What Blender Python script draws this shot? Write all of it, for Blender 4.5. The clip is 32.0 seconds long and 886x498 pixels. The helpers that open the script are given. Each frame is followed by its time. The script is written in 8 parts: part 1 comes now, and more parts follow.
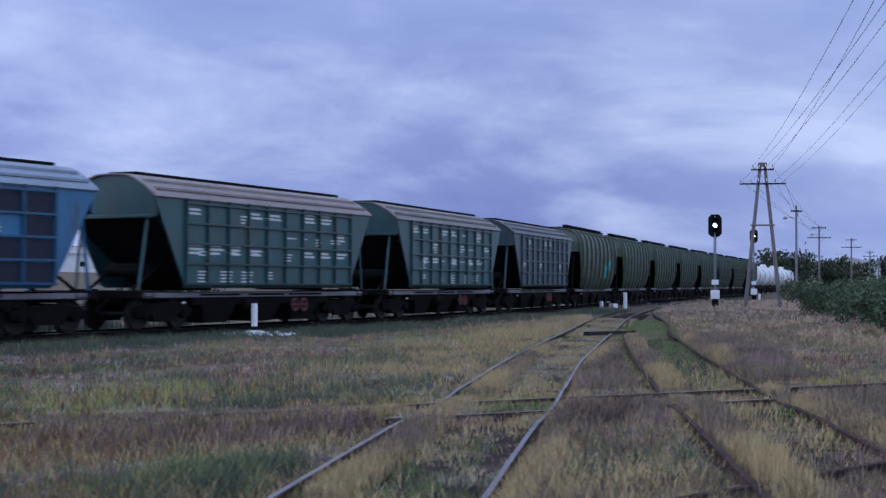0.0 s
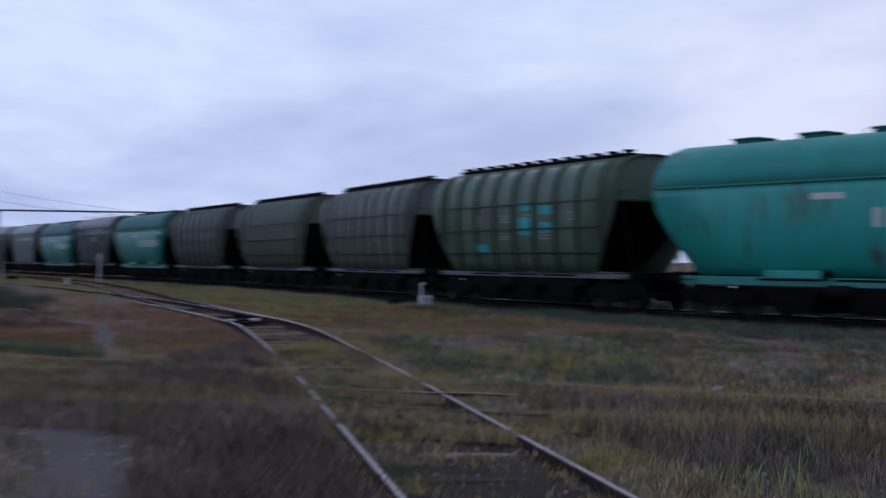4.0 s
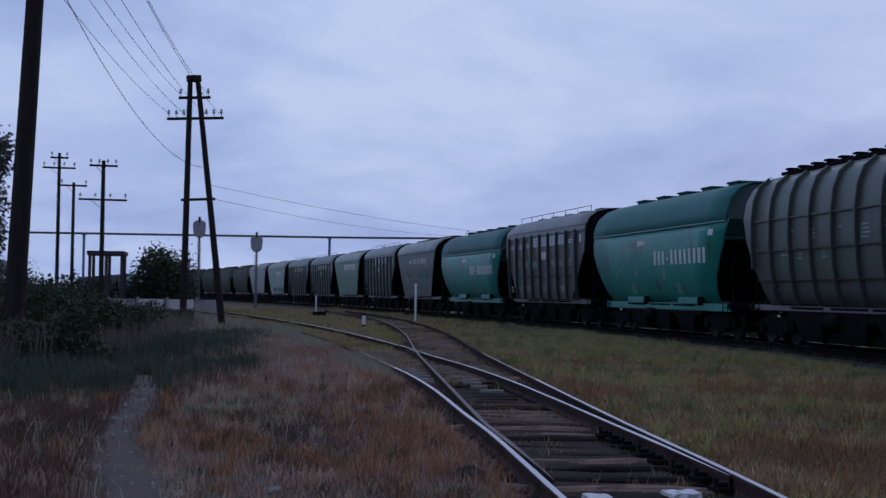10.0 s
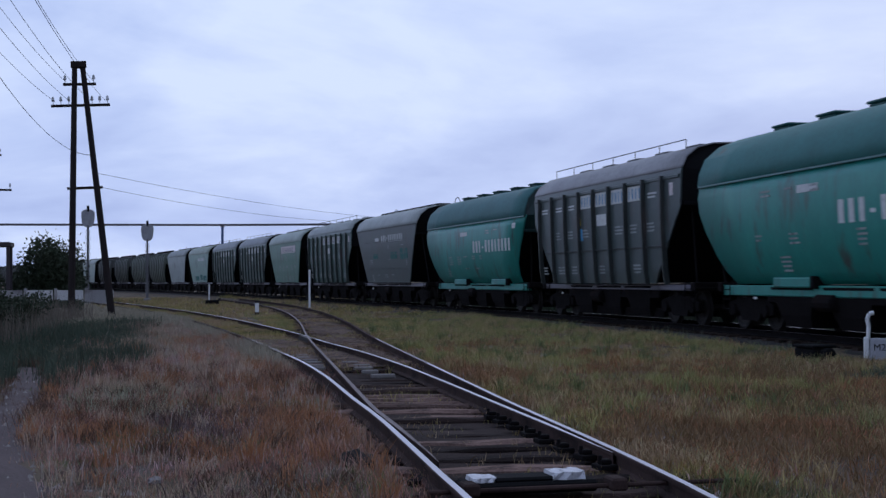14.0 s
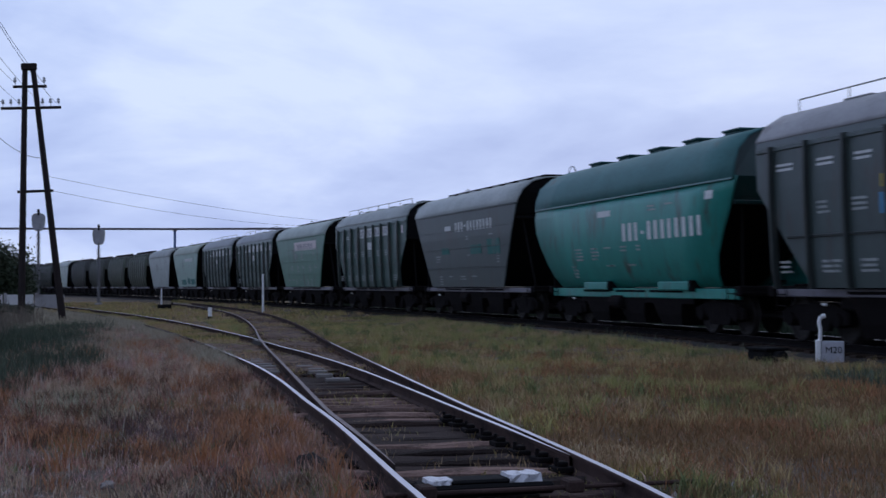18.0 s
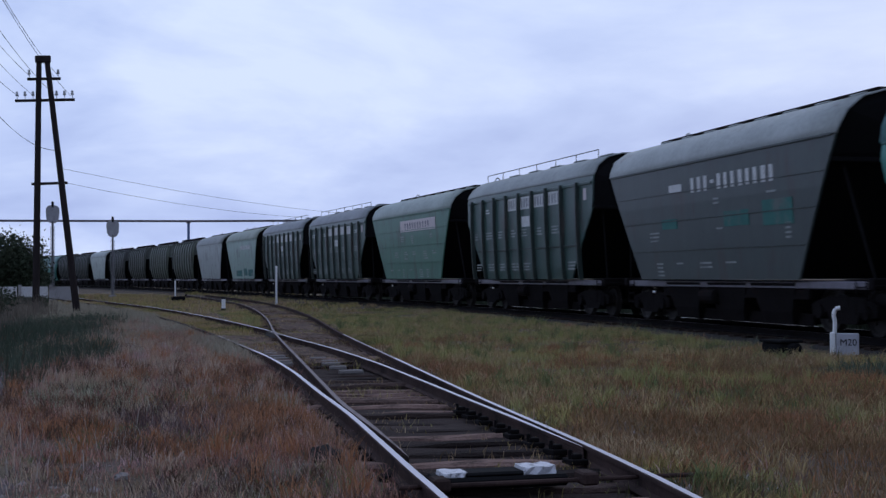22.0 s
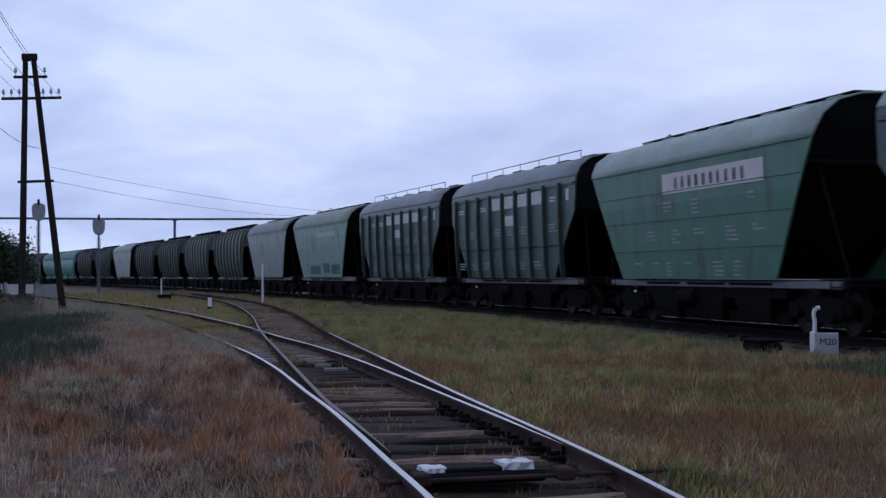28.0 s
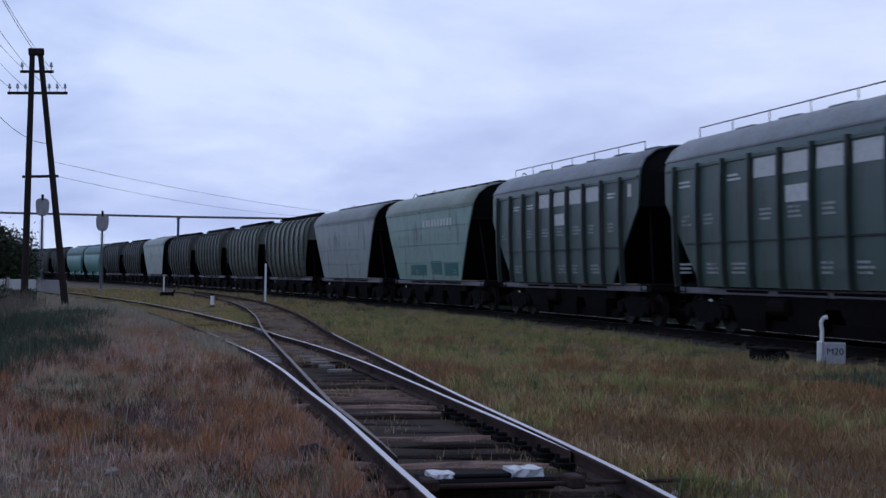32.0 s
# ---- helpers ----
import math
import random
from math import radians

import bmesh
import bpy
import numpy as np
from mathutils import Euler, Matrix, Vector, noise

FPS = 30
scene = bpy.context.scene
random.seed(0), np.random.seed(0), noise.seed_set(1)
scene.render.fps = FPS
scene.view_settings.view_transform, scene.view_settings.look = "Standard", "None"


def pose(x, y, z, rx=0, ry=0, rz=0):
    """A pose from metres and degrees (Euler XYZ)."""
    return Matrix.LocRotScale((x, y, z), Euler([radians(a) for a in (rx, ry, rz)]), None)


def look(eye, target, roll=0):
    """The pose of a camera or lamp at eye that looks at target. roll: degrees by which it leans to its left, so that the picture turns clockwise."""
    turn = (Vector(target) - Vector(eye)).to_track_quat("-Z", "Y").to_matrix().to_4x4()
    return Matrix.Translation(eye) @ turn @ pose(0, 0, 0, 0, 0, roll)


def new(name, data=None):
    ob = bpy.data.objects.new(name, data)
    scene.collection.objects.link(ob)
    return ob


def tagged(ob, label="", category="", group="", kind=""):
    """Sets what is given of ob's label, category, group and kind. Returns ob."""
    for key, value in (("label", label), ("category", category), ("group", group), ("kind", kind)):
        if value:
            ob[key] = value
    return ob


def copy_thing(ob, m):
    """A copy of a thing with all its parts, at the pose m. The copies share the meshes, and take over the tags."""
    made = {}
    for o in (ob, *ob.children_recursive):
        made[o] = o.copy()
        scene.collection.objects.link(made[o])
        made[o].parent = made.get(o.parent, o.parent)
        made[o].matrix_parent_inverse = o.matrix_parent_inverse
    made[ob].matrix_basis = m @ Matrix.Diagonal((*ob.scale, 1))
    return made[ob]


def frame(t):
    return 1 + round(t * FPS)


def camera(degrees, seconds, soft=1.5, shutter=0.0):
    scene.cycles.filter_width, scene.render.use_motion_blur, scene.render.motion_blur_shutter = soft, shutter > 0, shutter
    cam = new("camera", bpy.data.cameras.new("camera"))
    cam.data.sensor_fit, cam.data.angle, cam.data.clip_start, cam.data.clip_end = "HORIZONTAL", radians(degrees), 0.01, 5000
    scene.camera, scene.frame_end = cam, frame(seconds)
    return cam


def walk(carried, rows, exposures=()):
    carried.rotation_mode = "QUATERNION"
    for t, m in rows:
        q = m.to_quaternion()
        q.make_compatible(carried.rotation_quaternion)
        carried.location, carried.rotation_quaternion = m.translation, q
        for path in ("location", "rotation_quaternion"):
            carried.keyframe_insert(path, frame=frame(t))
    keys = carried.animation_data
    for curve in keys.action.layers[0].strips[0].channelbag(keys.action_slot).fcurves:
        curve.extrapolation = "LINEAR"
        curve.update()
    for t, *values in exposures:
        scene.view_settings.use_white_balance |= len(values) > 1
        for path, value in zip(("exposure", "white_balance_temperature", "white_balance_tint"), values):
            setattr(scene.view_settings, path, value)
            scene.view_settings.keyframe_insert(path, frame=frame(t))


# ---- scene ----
# The camera turns after a passing grain train, its early moves standing in for a zoom, and settles beside a siding on
# its tail.
cam = camera(35.8, 32.0, soft=1.4, shutter=0.8)
PATH = [
    (0.0, -4.75, -13.58, 1.70, -40.73, 1.45, -0.19),
    (0.5, -5.00, -13.50, 1.68, -40.30, 1.72, -0.27),
    (1.0, -4.40, -13.71, 1.69, -33.35, 1.64, -1.20),
    (1.5, 3.68, -12.00, 1.65, -12.55, 1.17, -1.50),
    (2.0, 13.80, -4.80, 1.69, 25.50, 1.15, -3.20),
    (2.5, 14.00, -4.60, 1.69, 38.20, 0.69, -1.46),
    (3.0, 16.08, -4.67, 1.66, 51.20, 0.79, -0.10),
    (3.5, 21.50, -5.30, 1.66, 61.00, 0.68, -0.30),
    (4.0, 25.60, -5.73, 1.66, 68.60, 0.63, -0.60),
    (4.5, 26.50, -6.10, 1.66, 72.00, 0.95, -1.00),
    (5.5, 23.60, -5.30, 1.66, 75.60, 1.45, -0.90),
    (6.5, 16.40, -3.60, 1.66, 78.30, 1.93, -0.74),
    (7.0, 9.50, -1.69, 1.66, 81.30, 2.36, -0.60),
    (7.5, 3.40, -0.55, 1.62, 83.20, 2.30, -0.70),
    (8.0, 0.14, -0.12, 1.60, 84.62, 1.91, -0.68),
    (8.5, 0.30, -0.12, 1.57, 84.81, 2.33, -0.89),
    (9.0, 0.24, -0.10, 1.59, 84.57, 2.29, -1.03),
    (9.5, 0.14, -0.11, 1.60, 83.96, 1.96, -0.89),
    (10.0, 0.04, -0.10, 1.58, 83.29, 1.89, -0.79),
    (10.5, -0.05, -0.10, 1.59, 82.57, 2.06, -1.05),
    (11.0, 0.04, -0.08, 1.59, 81.81, 1.92, -0.48),
    (11.5, 0.03, -0.08, 1.58, 80.95, 1.88, -0.42),
    (12.0, 0.05, -0.08, 1.57, 80.35, 1.60, -0.51),
    (12.5, 0.02, -0.05, 1.57, 79.34, 1.03, -0.08),
    (13.0, 0.03, -0.03, 1.56, 78.63, 0.64, 0.18),
    (13.5, -0.04, 0.01, 1.56, 78.64, 0.85, 0.52),
    (14.0, -0.01, 0.02, 1.56, 78.96, 1.30, 0.22),
    (14.5, -0.10, 0.03, 1.55, 78.47, 1.66, 0.43),
    (16.5, -0.06, -0.01, 1.54, 76.90, 1.33, 0.13),
    (17.0, -0.11, -0.00, 1.54, 76.79, 1.16, 0.37),
    (17.5, -0.08, 0.01, 1.54, 76.54, 1.04, 0.59),
    (18.0, -0.06, 0.01, 1.54, 77.03, 1.48, 0.25),
    (18.5, -0.05, 0.01, 1.54, 77.50, 1.58, -0.03),
    (19.0, 0.04, 0.00, 1.55, 77.47, 1.28, 0.09),
    (19.5, 0.02, 0.00, 1.54, 77.89, 0.98, 0.44),
    (20.0, -0.07, 0.01, 1.54, 77.89, 1.08, 0.16),
    (20.5, -0.06, 0.01, 1.54, 77.80, 1.08, 0.12),
    (21.0, -0.07, 0.01, 1.53, 77.62, 1.01, 0.21),
    (21.5, -0.07, 0.00, 1.54, 77.64, 1.09, 0.37),
    (22.0, -0.08, 0.01, 1.54, 77.58, 1.15, 0.24),
    (22.5, -0.06, 0.01, 1.54, 77.47, 1.04, 0.27),
    (23.0, -0.01, 0.00, 1.54, 77.93, 1.59, 0.35),
    (23.5, -0.00, 0.00, 1.54, 78.00, 1.33, -0.28),
    (24.0, -0.01, 0.01, 1.54, 77.52, 0.84, -0.36),
    (24.5, -0.03, -0.00, 1.54, 77.29, 0.72, -0.06),
    (25.0, 0.00, -0.00, 1.54, 77.20, 0.74, 0.00),
    (25.5, 0.01, 0.00, 1.54, 77.07, 0.72, 0.06),
    (27.5, 0.15, -0.00, 1.55, 76.95, 1.06, 0.25),
    (28.0, 0.15, -0.00, 1.55, 77.02, 1.09, 0.10),
    (28.5, 0.14, 0.01, 1.54, 76.92, 1.05, 0.03),
    (29.0, 0.13, 0.01, 1.54, 76.96, 0.94, -0.04),
    (29.5, 0.14, 0.01, 1.55, 76.89, 0.93, -0.05),
    (30.0, 0.13, 0.01, 1.55, 76.88, 0.95, 0.09),
    (30.5, 0.13, 0.00, 1.55, 76.76, 1.08, 0.20),
    (31.0, 0.16, -0.01, 1.55, 76.92, 1.14, 0.13),
    (31.5, 0.13, 0.01, 1.55, 77.12, 0.88, -0.41),
    (32.0, -0.02, -0.03, 1.55, 77.11, 1.19, -0.92),
]
EXPOSURES = [(0.0, 0.8, 6250, 10), (1.0, 0.8, 6300, 10), (2.0, 0.75, 6150, 7), (3.0, 0.58, 6150, 10), (4.0, 0.0, 6600, 11), (4.5, -0.1, 6500, 10), (6.5, -0.5, 6200, 11), (8.0, -0.38, 6150, 11),
             (10.0, -0.36, 6150, 11), (11.5, -0.3, 6250, 11), (13.0, 0.0, 6450, 10), (16.5, 0.05, 6550, 10), (32.0, 0.05, 6550, 10)]
walk(cam, [(r[0], pose(r[1], r[2], r[3], 90 + r[5], r[6], r[4])) for r in PATH], EXPOSURES)

# ---- world: overcast dusk ----
world = bpy.data.worlds.new("dusk_sky")
scene.world = world
world.use_nodes = True
wn, wl = world.node_tree.nodes, world.node_tree.links
wn.clear()


def wnode(kind, **inputs):
    n = wn.new(kind)
    for k, v in inputs.items():
        n.inputs[k.replace("_", " ")].default_value = v
    return n


w_out, w_bg = wnode("ShaderNodeOutputWorld"), wnode("ShaderNodeBackground", Strength=1.0)
w_sky = wn.new("ShaderNodeTexSky")
w_sky.sky_type = "NISHITA"
w_sky.sun_disc = False
w_sky.sun_elevation, w_sky.sun_rotation = radians(6), radians(-35)
w_sky.air_density, w_sky.dust_density = 1.5, 2.0
w_co = wn.new("ShaderNodeTexCoord")
w_sep = wn.new("ShaderNodeSeparateXYZ")
wl.new(w_co.outputs["Generated"], w_sep.inputs[0])


def wmath(op, a, b=0.0, clamp=False):
    n = wn.new("ShaderNodeMath")
    n.operation, n.use_clamp = op, clamp
    for i, v in enumerate((a, b)):
        if isinstance(v, (int, float)):
            n.inputs[i].default_value = v
        else:
            wl.new(v, n.inputs[i])
    return n.outputs[0]


def wmix(fac, a, b):
    n = wn.new("ShaderNodeMix")
    n.data_type = "RGBA"
    for i, v in ((0, fac), (6, a), (7, b)):
        if hasattr(v, "is_linked"):
            wl.new(v, n.inputs[i])
        else:
            n.inputs[i].default_value = v
    return n.outputs[2]


def wramp(fac, stops):
    n = wn.new("ShaderNodeValToRGB")
    e = n.color_ramp.elements
    while len(e) < len(stops):
        e.new(0.5)
    for el, (p, c) in zip(e, stops):
        el.position, el.color = p, (*c, 1)
    wl.new(fac, n.inputs[0])
    return n.outputs[0]


zc = wmath("MAXIMUM", w_sep.outputs[2], 0.0)
# cloud deck seen in perspective
lift = wmath("ADD", zc, 0.24)
deck = wn.new("ShaderNodeCombineXYZ")
wl.new(wmath("DIVIDE", w_sep.outputs[0], lift), deck.inputs[0])
wl.new(wmath("DIVIDE", w_sep.outputs[1], lift), deck.inputs[1])
cl1 = wnode("ShaderNodeTexNoise", Scale=0.95, Detail=7.0, Roughness=0.55, Distortion=0.5)
cl2 = wnode("ShaderNodeTexNoise", Scale=2.8, Detail=6.0, Roughness=0.5, Distortion=0.4)
wl.new(deck.outputs[0], cl1.inputs["Vector"])
wl.new(deck.outputs[0], cl2.inputs["Vector"])
cloud = wmath("ADD", wmath("MULTIPLY", cl1.outputs["Fac"], 0.74), wmath("MULTIPLY", cl2.outputs["Fac"], 0.26))
deck_col = wramp(cloud, [(0.36, (0.29, 0.39, 0.74)), (0.48, (0.46, 0.58, 0.93)), (0.60, (0.68, 0.80, 1.08))])
# brighter where the sun has gone down, darker under the departing storm
glow_dir = wn.new("ShaderNodeVectorMath")
glow_dir.operation = "DOT_PRODUCT"
wl.new(w_co.outputs["Generated"], glow_dir.inputs[0])
glow_dir.inputs[1].default_value = (-0.42, 0.80, 0.42)
bright = wmath("POWER", wmath("MAXIMUM", glow_dir.outputs["Value"], 0.0), 3.0)
storm_dir = wn.new("ShaderNodeVectorMath")
storm_dir.operation = "DOT_PRODUCT"
wl.new(w_co.outputs["Generated"], storm_dir.inputs[0])
storm_dir.inputs[1].default_value = (0.17, 0.985, 0.0)
storm = wmath("MULTIPLY", wmath("MULTIPLY", wmath("SUBTRACT", storm_dir.outputs["Value"], 0.48), 3.2, clamp=True), 0.75)
low = wmath("SUBTRACT", 1.0, wmath("MULTIPLY", zc, 2.6), clamp=True)
clear = wn.new("ShaderNodeVectorMath")
clear.operation = "SCALE"
clear.inputs["Scale"].default_value = 0.10
wl.new(w_sky.outputs[0], clear.inputs[0])
sky = wmix(0.9, clear.outputs[0], deck_col)
sky = wmix(wmath("MULTIPLY", bright, 0.38), sky, (0.72, 0.82, 1.05, 1))
sky = wmix(wmath("MULTIPLY", low, 0.35), sky, (0.50, 0.60, 0.90, 1))
ragged = wmath("ADD", wmath("MULTIPLY", wmath("SUBTRACT", 0.5, cloud), 2.8), 0.93, clamp=True)
sky = wmix(wmath("MULTIPLY", wmath("MULTIPLY", storm, ragged), wmath("POWER", low, 0.5)), sky, (0.07, 0.10, 0.33, 1))
# the sky is darker over the quarter that the storm has moved into
dusk = wmath("ADD", wmath("MULTIPLY", w_sep.outputs[0], -0.22), 0.85)
dim = wn.new("ShaderNodeVectorMath")
dim.operation = "SCALE"
wl.new(sky, dim.inputs[0])
wl.new(dusk, dim.inputs["Scale"])
wl.new(dim.outputs[0], w_bg.inputs[0])
wl.new(w_bg.outputs[0], w_out.inputs[0])

sun_data = bpy.data.lights.new("sun", "SUN")
sun_data.energy, sun_data.angle, sun_data.color = 0.25, radians(25), (1.0, 0.95, 0.92)
sun = new("sun", sun_data)
sun.matrix_world = look((-40, 60, 60), (0, 0, 0))


# ---- materials ----
def material(name, base=(0.5, 0.5, 0.5), rough=0.7, metal=0.0, var=0.25, scale=4.0, fine=40.0, bump=0.15, second=None, second_at=0.55,
             second_scale=1.3, stretch=(1, 1, 1), tint="", spec=0.4, island=0.0, translucent=0.0):
    """A weathered surface: base colour, grain, large stains of a second colour, bump. tint 'object': base is the object's own colour."""
    m = bpy.data.materials.new(name)
    m.use_nodes = True
    nt = m.node_tree
    n, l = nt.nodes, nt.links
    b = n["Principled BSDF"]
    b.inputs["Roughness"].default_value, b.inputs["Metallic"].default_value = rough, metal
    b.inputs["Specular IOR Level"].default_value = spec
    co, mp = n.new("ShaderNodeTexCoord"), n.new("ShaderNodeMapping")
    mp.inputs["Scale"].default_value = stretch
    l.new(co.outputs["Object"], mp.inputs[0])
    big, small = n.new("ShaderNodeTexNoise"), n.new("ShaderNodeTexNoise")
    big.inputs["Scale"].default_value, big.inputs["Detail"].default_value = scale, 4
    small.inputs["Scale"].default_value, small.inputs["Detail"].default_value = fine, 2
    for t in (big, small):
        l.new(mp.outputs[0], t.inputs["Vector"])
    if tint == "object":
        oi = n.new("ShaderNodeObjectInfo")
        col = oi.outputs["Color"]
    else:
        rgb = n.new("ShaderNodeRGB")
        rgb.outputs[0].default_value = (*base, 1)
        col = rgb.outputs[0]
    if second:
        st = n.new("ShaderNodeTexNoise")
        st.inputs["Scale"].default_value, st.inputs["Detail"].default_value, st.inputs["Roughness"].default_value = second_scale, 6, 0.65
        l.new(mp.outputs[0], st.inputs["Vector"])
        rp = n.new("ShaderNodeMapRange")
        rp.inputs["From Min"].default_value, rp.inputs["From Max"].default_value = second_at, second_at + 0.16
        l.new(st.outputs["Fac"], rp.inputs["Value"])
        mx = n.new("ShaderNodeMix")
        mx.data_type = "RGBA"
        l.new(rp.outputs[0], mx.inputs[0])
        l.new(col, mx.inputs[6])
        mx.inputs[7].default_value = (*second, 1)
        col = mx.outputs[2]
    mul = n.new("ShaderNodeMath")
    mul.operation = "MULTIPLY_ADD"
    add = n.new("ShaderNodeMath")
    add.operation = "ADD"
    l.new(big.outputs["Fac"], add.inputs[0])
    l.new(small.outputs["Fac"], add.inputs[1])
    src = add.outputs[0]
    if island:
        gi = n.new("ShaderNodeNewGeometry")
        ai = n.new("ShaderNodeMath")
        ai.operation = "MULTIPLY_ADD"
        l.new(gi.outputs["Random Per Island"], ai.inputs[0])
        ai.inputs[1].default_value = island
        l.new(src, ai.inputs[2])
        src = ai.outputs[0]
    l.new(src, mul.inputs[0])
    mul.inputs[1].default_value, mul.inputs[2].default_value = var * 2, 1 - var * 2 - island * var
    hv = n.new("ShaderNodeHueSaturation")
    l.new(mul.outputs[0], hv.inputs["Value"])
    l.new(col, hv.inputs["Color"])
    l.new(hv.outputs[0], b.inputs["Base Color"])
    if bump:
        bp = n.new("ShaderNodeBump")
        bp.inputs["Strength"].default_value, bp.inputs["Distance"].default_value = bump, 0.02
        l.new(add.outputs[0], bp.inputs["Height"])
        l.new(bp.outputs[0], b.inputs["Normal"])
    if translucent:
        b.inputs["Subsurface Weight"].default_value = 0.0
    return m


PAINT = material("wagon_paint", rough=0.42, var=0.24, scale=1.2, fine=14, bump=0.06, second=(0.06, 0.052, 0.048), second_at=0.545,
                 second_scale=0.9, stretch=(2.2, 2.2, 0.55), tint="object", spec=0.55)
ROOF = material("roof_paint", rough=0.6, var=0.26, scale=0.9, fine=10, bump=0.08, second=(0.10, 0.075, 0.06), second_at=0.62,
                second_scale=0.7, tint="object", spec=0.35)
# near-black steel: the dark beneath the wagons is put into its colour
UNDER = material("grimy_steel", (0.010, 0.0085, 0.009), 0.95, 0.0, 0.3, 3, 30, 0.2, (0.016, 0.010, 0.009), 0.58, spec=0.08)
WHEEL = material("wheel_steel", (0.018, 0.015, 0.014), 0.65, 0.3, 0.25, 5, 40, 0.1)
TREAD = material("polished_rail", (0.48, 0.47, 0.53), 0.40, 1.0, 0.1, 2, 60, 0.02, stretch=(0.3, 3, 1))
DULL_TREAD = material("dull_rail_head", (0.22, 0.20, 0.21), 0.5, 0.7, 0.2, 2, 60, 0.05, (0.08, 0.06, 0.055), 0.55, 1.2)
RUST = material("rusty_rail", (0.062, 0.040, 0.036), 0.95, 0.0, 0.3, 4, 50, 0.25, (0.030, 0.021, 0.019), 0.5, spec=0.1)
NAVYMARK = material("navy_repaint", (0.008, 0.013, 0.030), 0.6, 0.0, 0.2, 4, 30, 0.0)
SKYMARK = material("sky_blue_touch_up", (0.10, 0.38, 0.50), 0.6, 0.0, 0.2, 4, 30, 0.0, (0.06, 0.2, 0.3), 0.55, 2)
TEALMARK = material("teal_stain", (0.035, 0.16, 0.14), 0.7, 0.0, 0.3, 3, 20, 0.0, (0.12, 0.15, 0.14), 0.5, 1.5)
INKMARK = material("dark_lettering", (0.10, 0.11, 0.16), 0.7, 0.0, 0.2, 5, 30, 0.0)
FAINTMARK = material("faded_stencil", (0.34, 0.37, 0.36), 0.8, 0.0, 0.25, 6, 30, 0.0, (0.12, 0.14, 0.14), 0.5, 4)
MARK = material("stencil_paint", (0.62, 0.64, 0.63), 0.7, 0.0, 0.2, 5, 30, 0.0, (0.3, 0.32, 0.32), 0.6, 3)
PINKMARK = material("banner_paint", (0.70, 0.63, 0.63), 0.7, 0.0, 0.15, 4, 30, 0.0, (0.38, 0.33, 0.33), 0.6, 3)
BLUEMARK = material("blue_stencil", (0.08, 0.30, 0.52), 0.7, 0.0, 0.15, 5, 30, 0.0)
CYANMARK = material("cyan_touch_up", (0.03, 0.42, 0.45), 0.6, 0.0, 0.15, 4, 30, 0.0)
SLEEPER = material("weathered_sleeper", (0.050, 0.033, 0.028), 0.95, 0.0, 0.4, 2.5, 30, 0.8, (0.012, 0.009, 0.008), 0.50, 2.2, stretch=(2, 1.0, 1), spec=0.12, tint="object")
BLADE = material("unworn_rail_head", (0.15, 0.115, 0.115), 0.6, 0.5, 0.25, 2, 60, 0.05, (0.07, 0.05, 0.045), 0.52, 1.2)
FADED_RED = material("faded_red_paint", (0.15, 0.055, 0.06), 0.8, 0.0, 0.25, 6, 40, 0.1, (0.10, 0.04, 0.04), 0.58, 5)
CHIPPED = material("chipped_whitewash", (0.62, 0.62, 0.65), 0.8, 0.0, 0.2, 14, 60, 0.3, (0.05, 0.045, 0.045), 0.56, 16)
# ballast colour lowered to hold the shade under the train
BALLAST = material("dirty_ballast", (0.026, 0.021, 0.019), 0.95, 0.0, 0.35, 3, 30, 0.8, (0.026, 0.022, 0.02), 0.5, 1.2)
PALE_DIRT = material("trodden_track_earth", (0.135, 0.098, 0.080), 0.98, 0.0, 0.5, 5, 24, 1.2, (0.040, 0.030, 0.026), 0.49, 2.6, spec=0.05)
TRACK_DIRT = material("track_dirt", (0.036, 0.026, 0.024), 0.95, 0.0, 0.35, 3, 30, 0.8, (0.078, 0.056, 0.049), 0.53, 0.9, spec=0.1)
WHITEWASH = material("whitewash", (0.80, 0.81, 0.82), 0.8, 0.0, 0.12, 6, 40, 0.3, (0.30, 0.27, 0.25), 0.66, 7)
DULL_WHITE = material("dull_white_paint", (0.44, 0.45, 0.50), 0.8, 0.0, 0.2, 6, 40, 0.2, (0.22, 0.21, 0.22), 0.60, 5)
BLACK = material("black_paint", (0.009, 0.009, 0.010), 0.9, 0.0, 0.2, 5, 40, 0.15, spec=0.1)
POLE_WOOD = material("tarred_pole", (0.030, 0.024, 0.024), 0.9, 0.0, 0.3, 3, 30, 0.4, (0.055, 0.047, 0.046), 0.58, 2, stretch=(3, 3, 0.25), spec=0.15)
GREY_POLE = material("grey_pole", (0.17, 0.15, 0.15), 0.9, 0.0, 0.25, 3, 30, 0.4, (0.10, 0.085, 0.08), 0.55, 2, stretch=(3, 3, 0.25))
GALV = material("galvanised_steel", (0.20, 0.21, 0.23), 0.6, 0.5, 0.2, 4, 40, 0.1)
PIPE = material("pipe_paint", (0.13, 0.115, 0.13), 0.7, 0.1, 0.2, 3, 30, 0.1)
BLUEPOST = material("blue_post_paint", (0.10, 0.16, 0.32), 0.7, 0.1, 0.2, 3, 30, 0.1)
SIGN_BACK = material("signal_back_paint", (0.36, 0.36, 0.38), 0.7, 0.1, 0.25, 3, 30, 0.1, (0.22, 0.2, 0.2), 0.55, 2)
GLASSY = material("porcelain", (0.55, 0.57, 0.58), 0.25, 0.0, 0.1, 5, 30, 0.0)
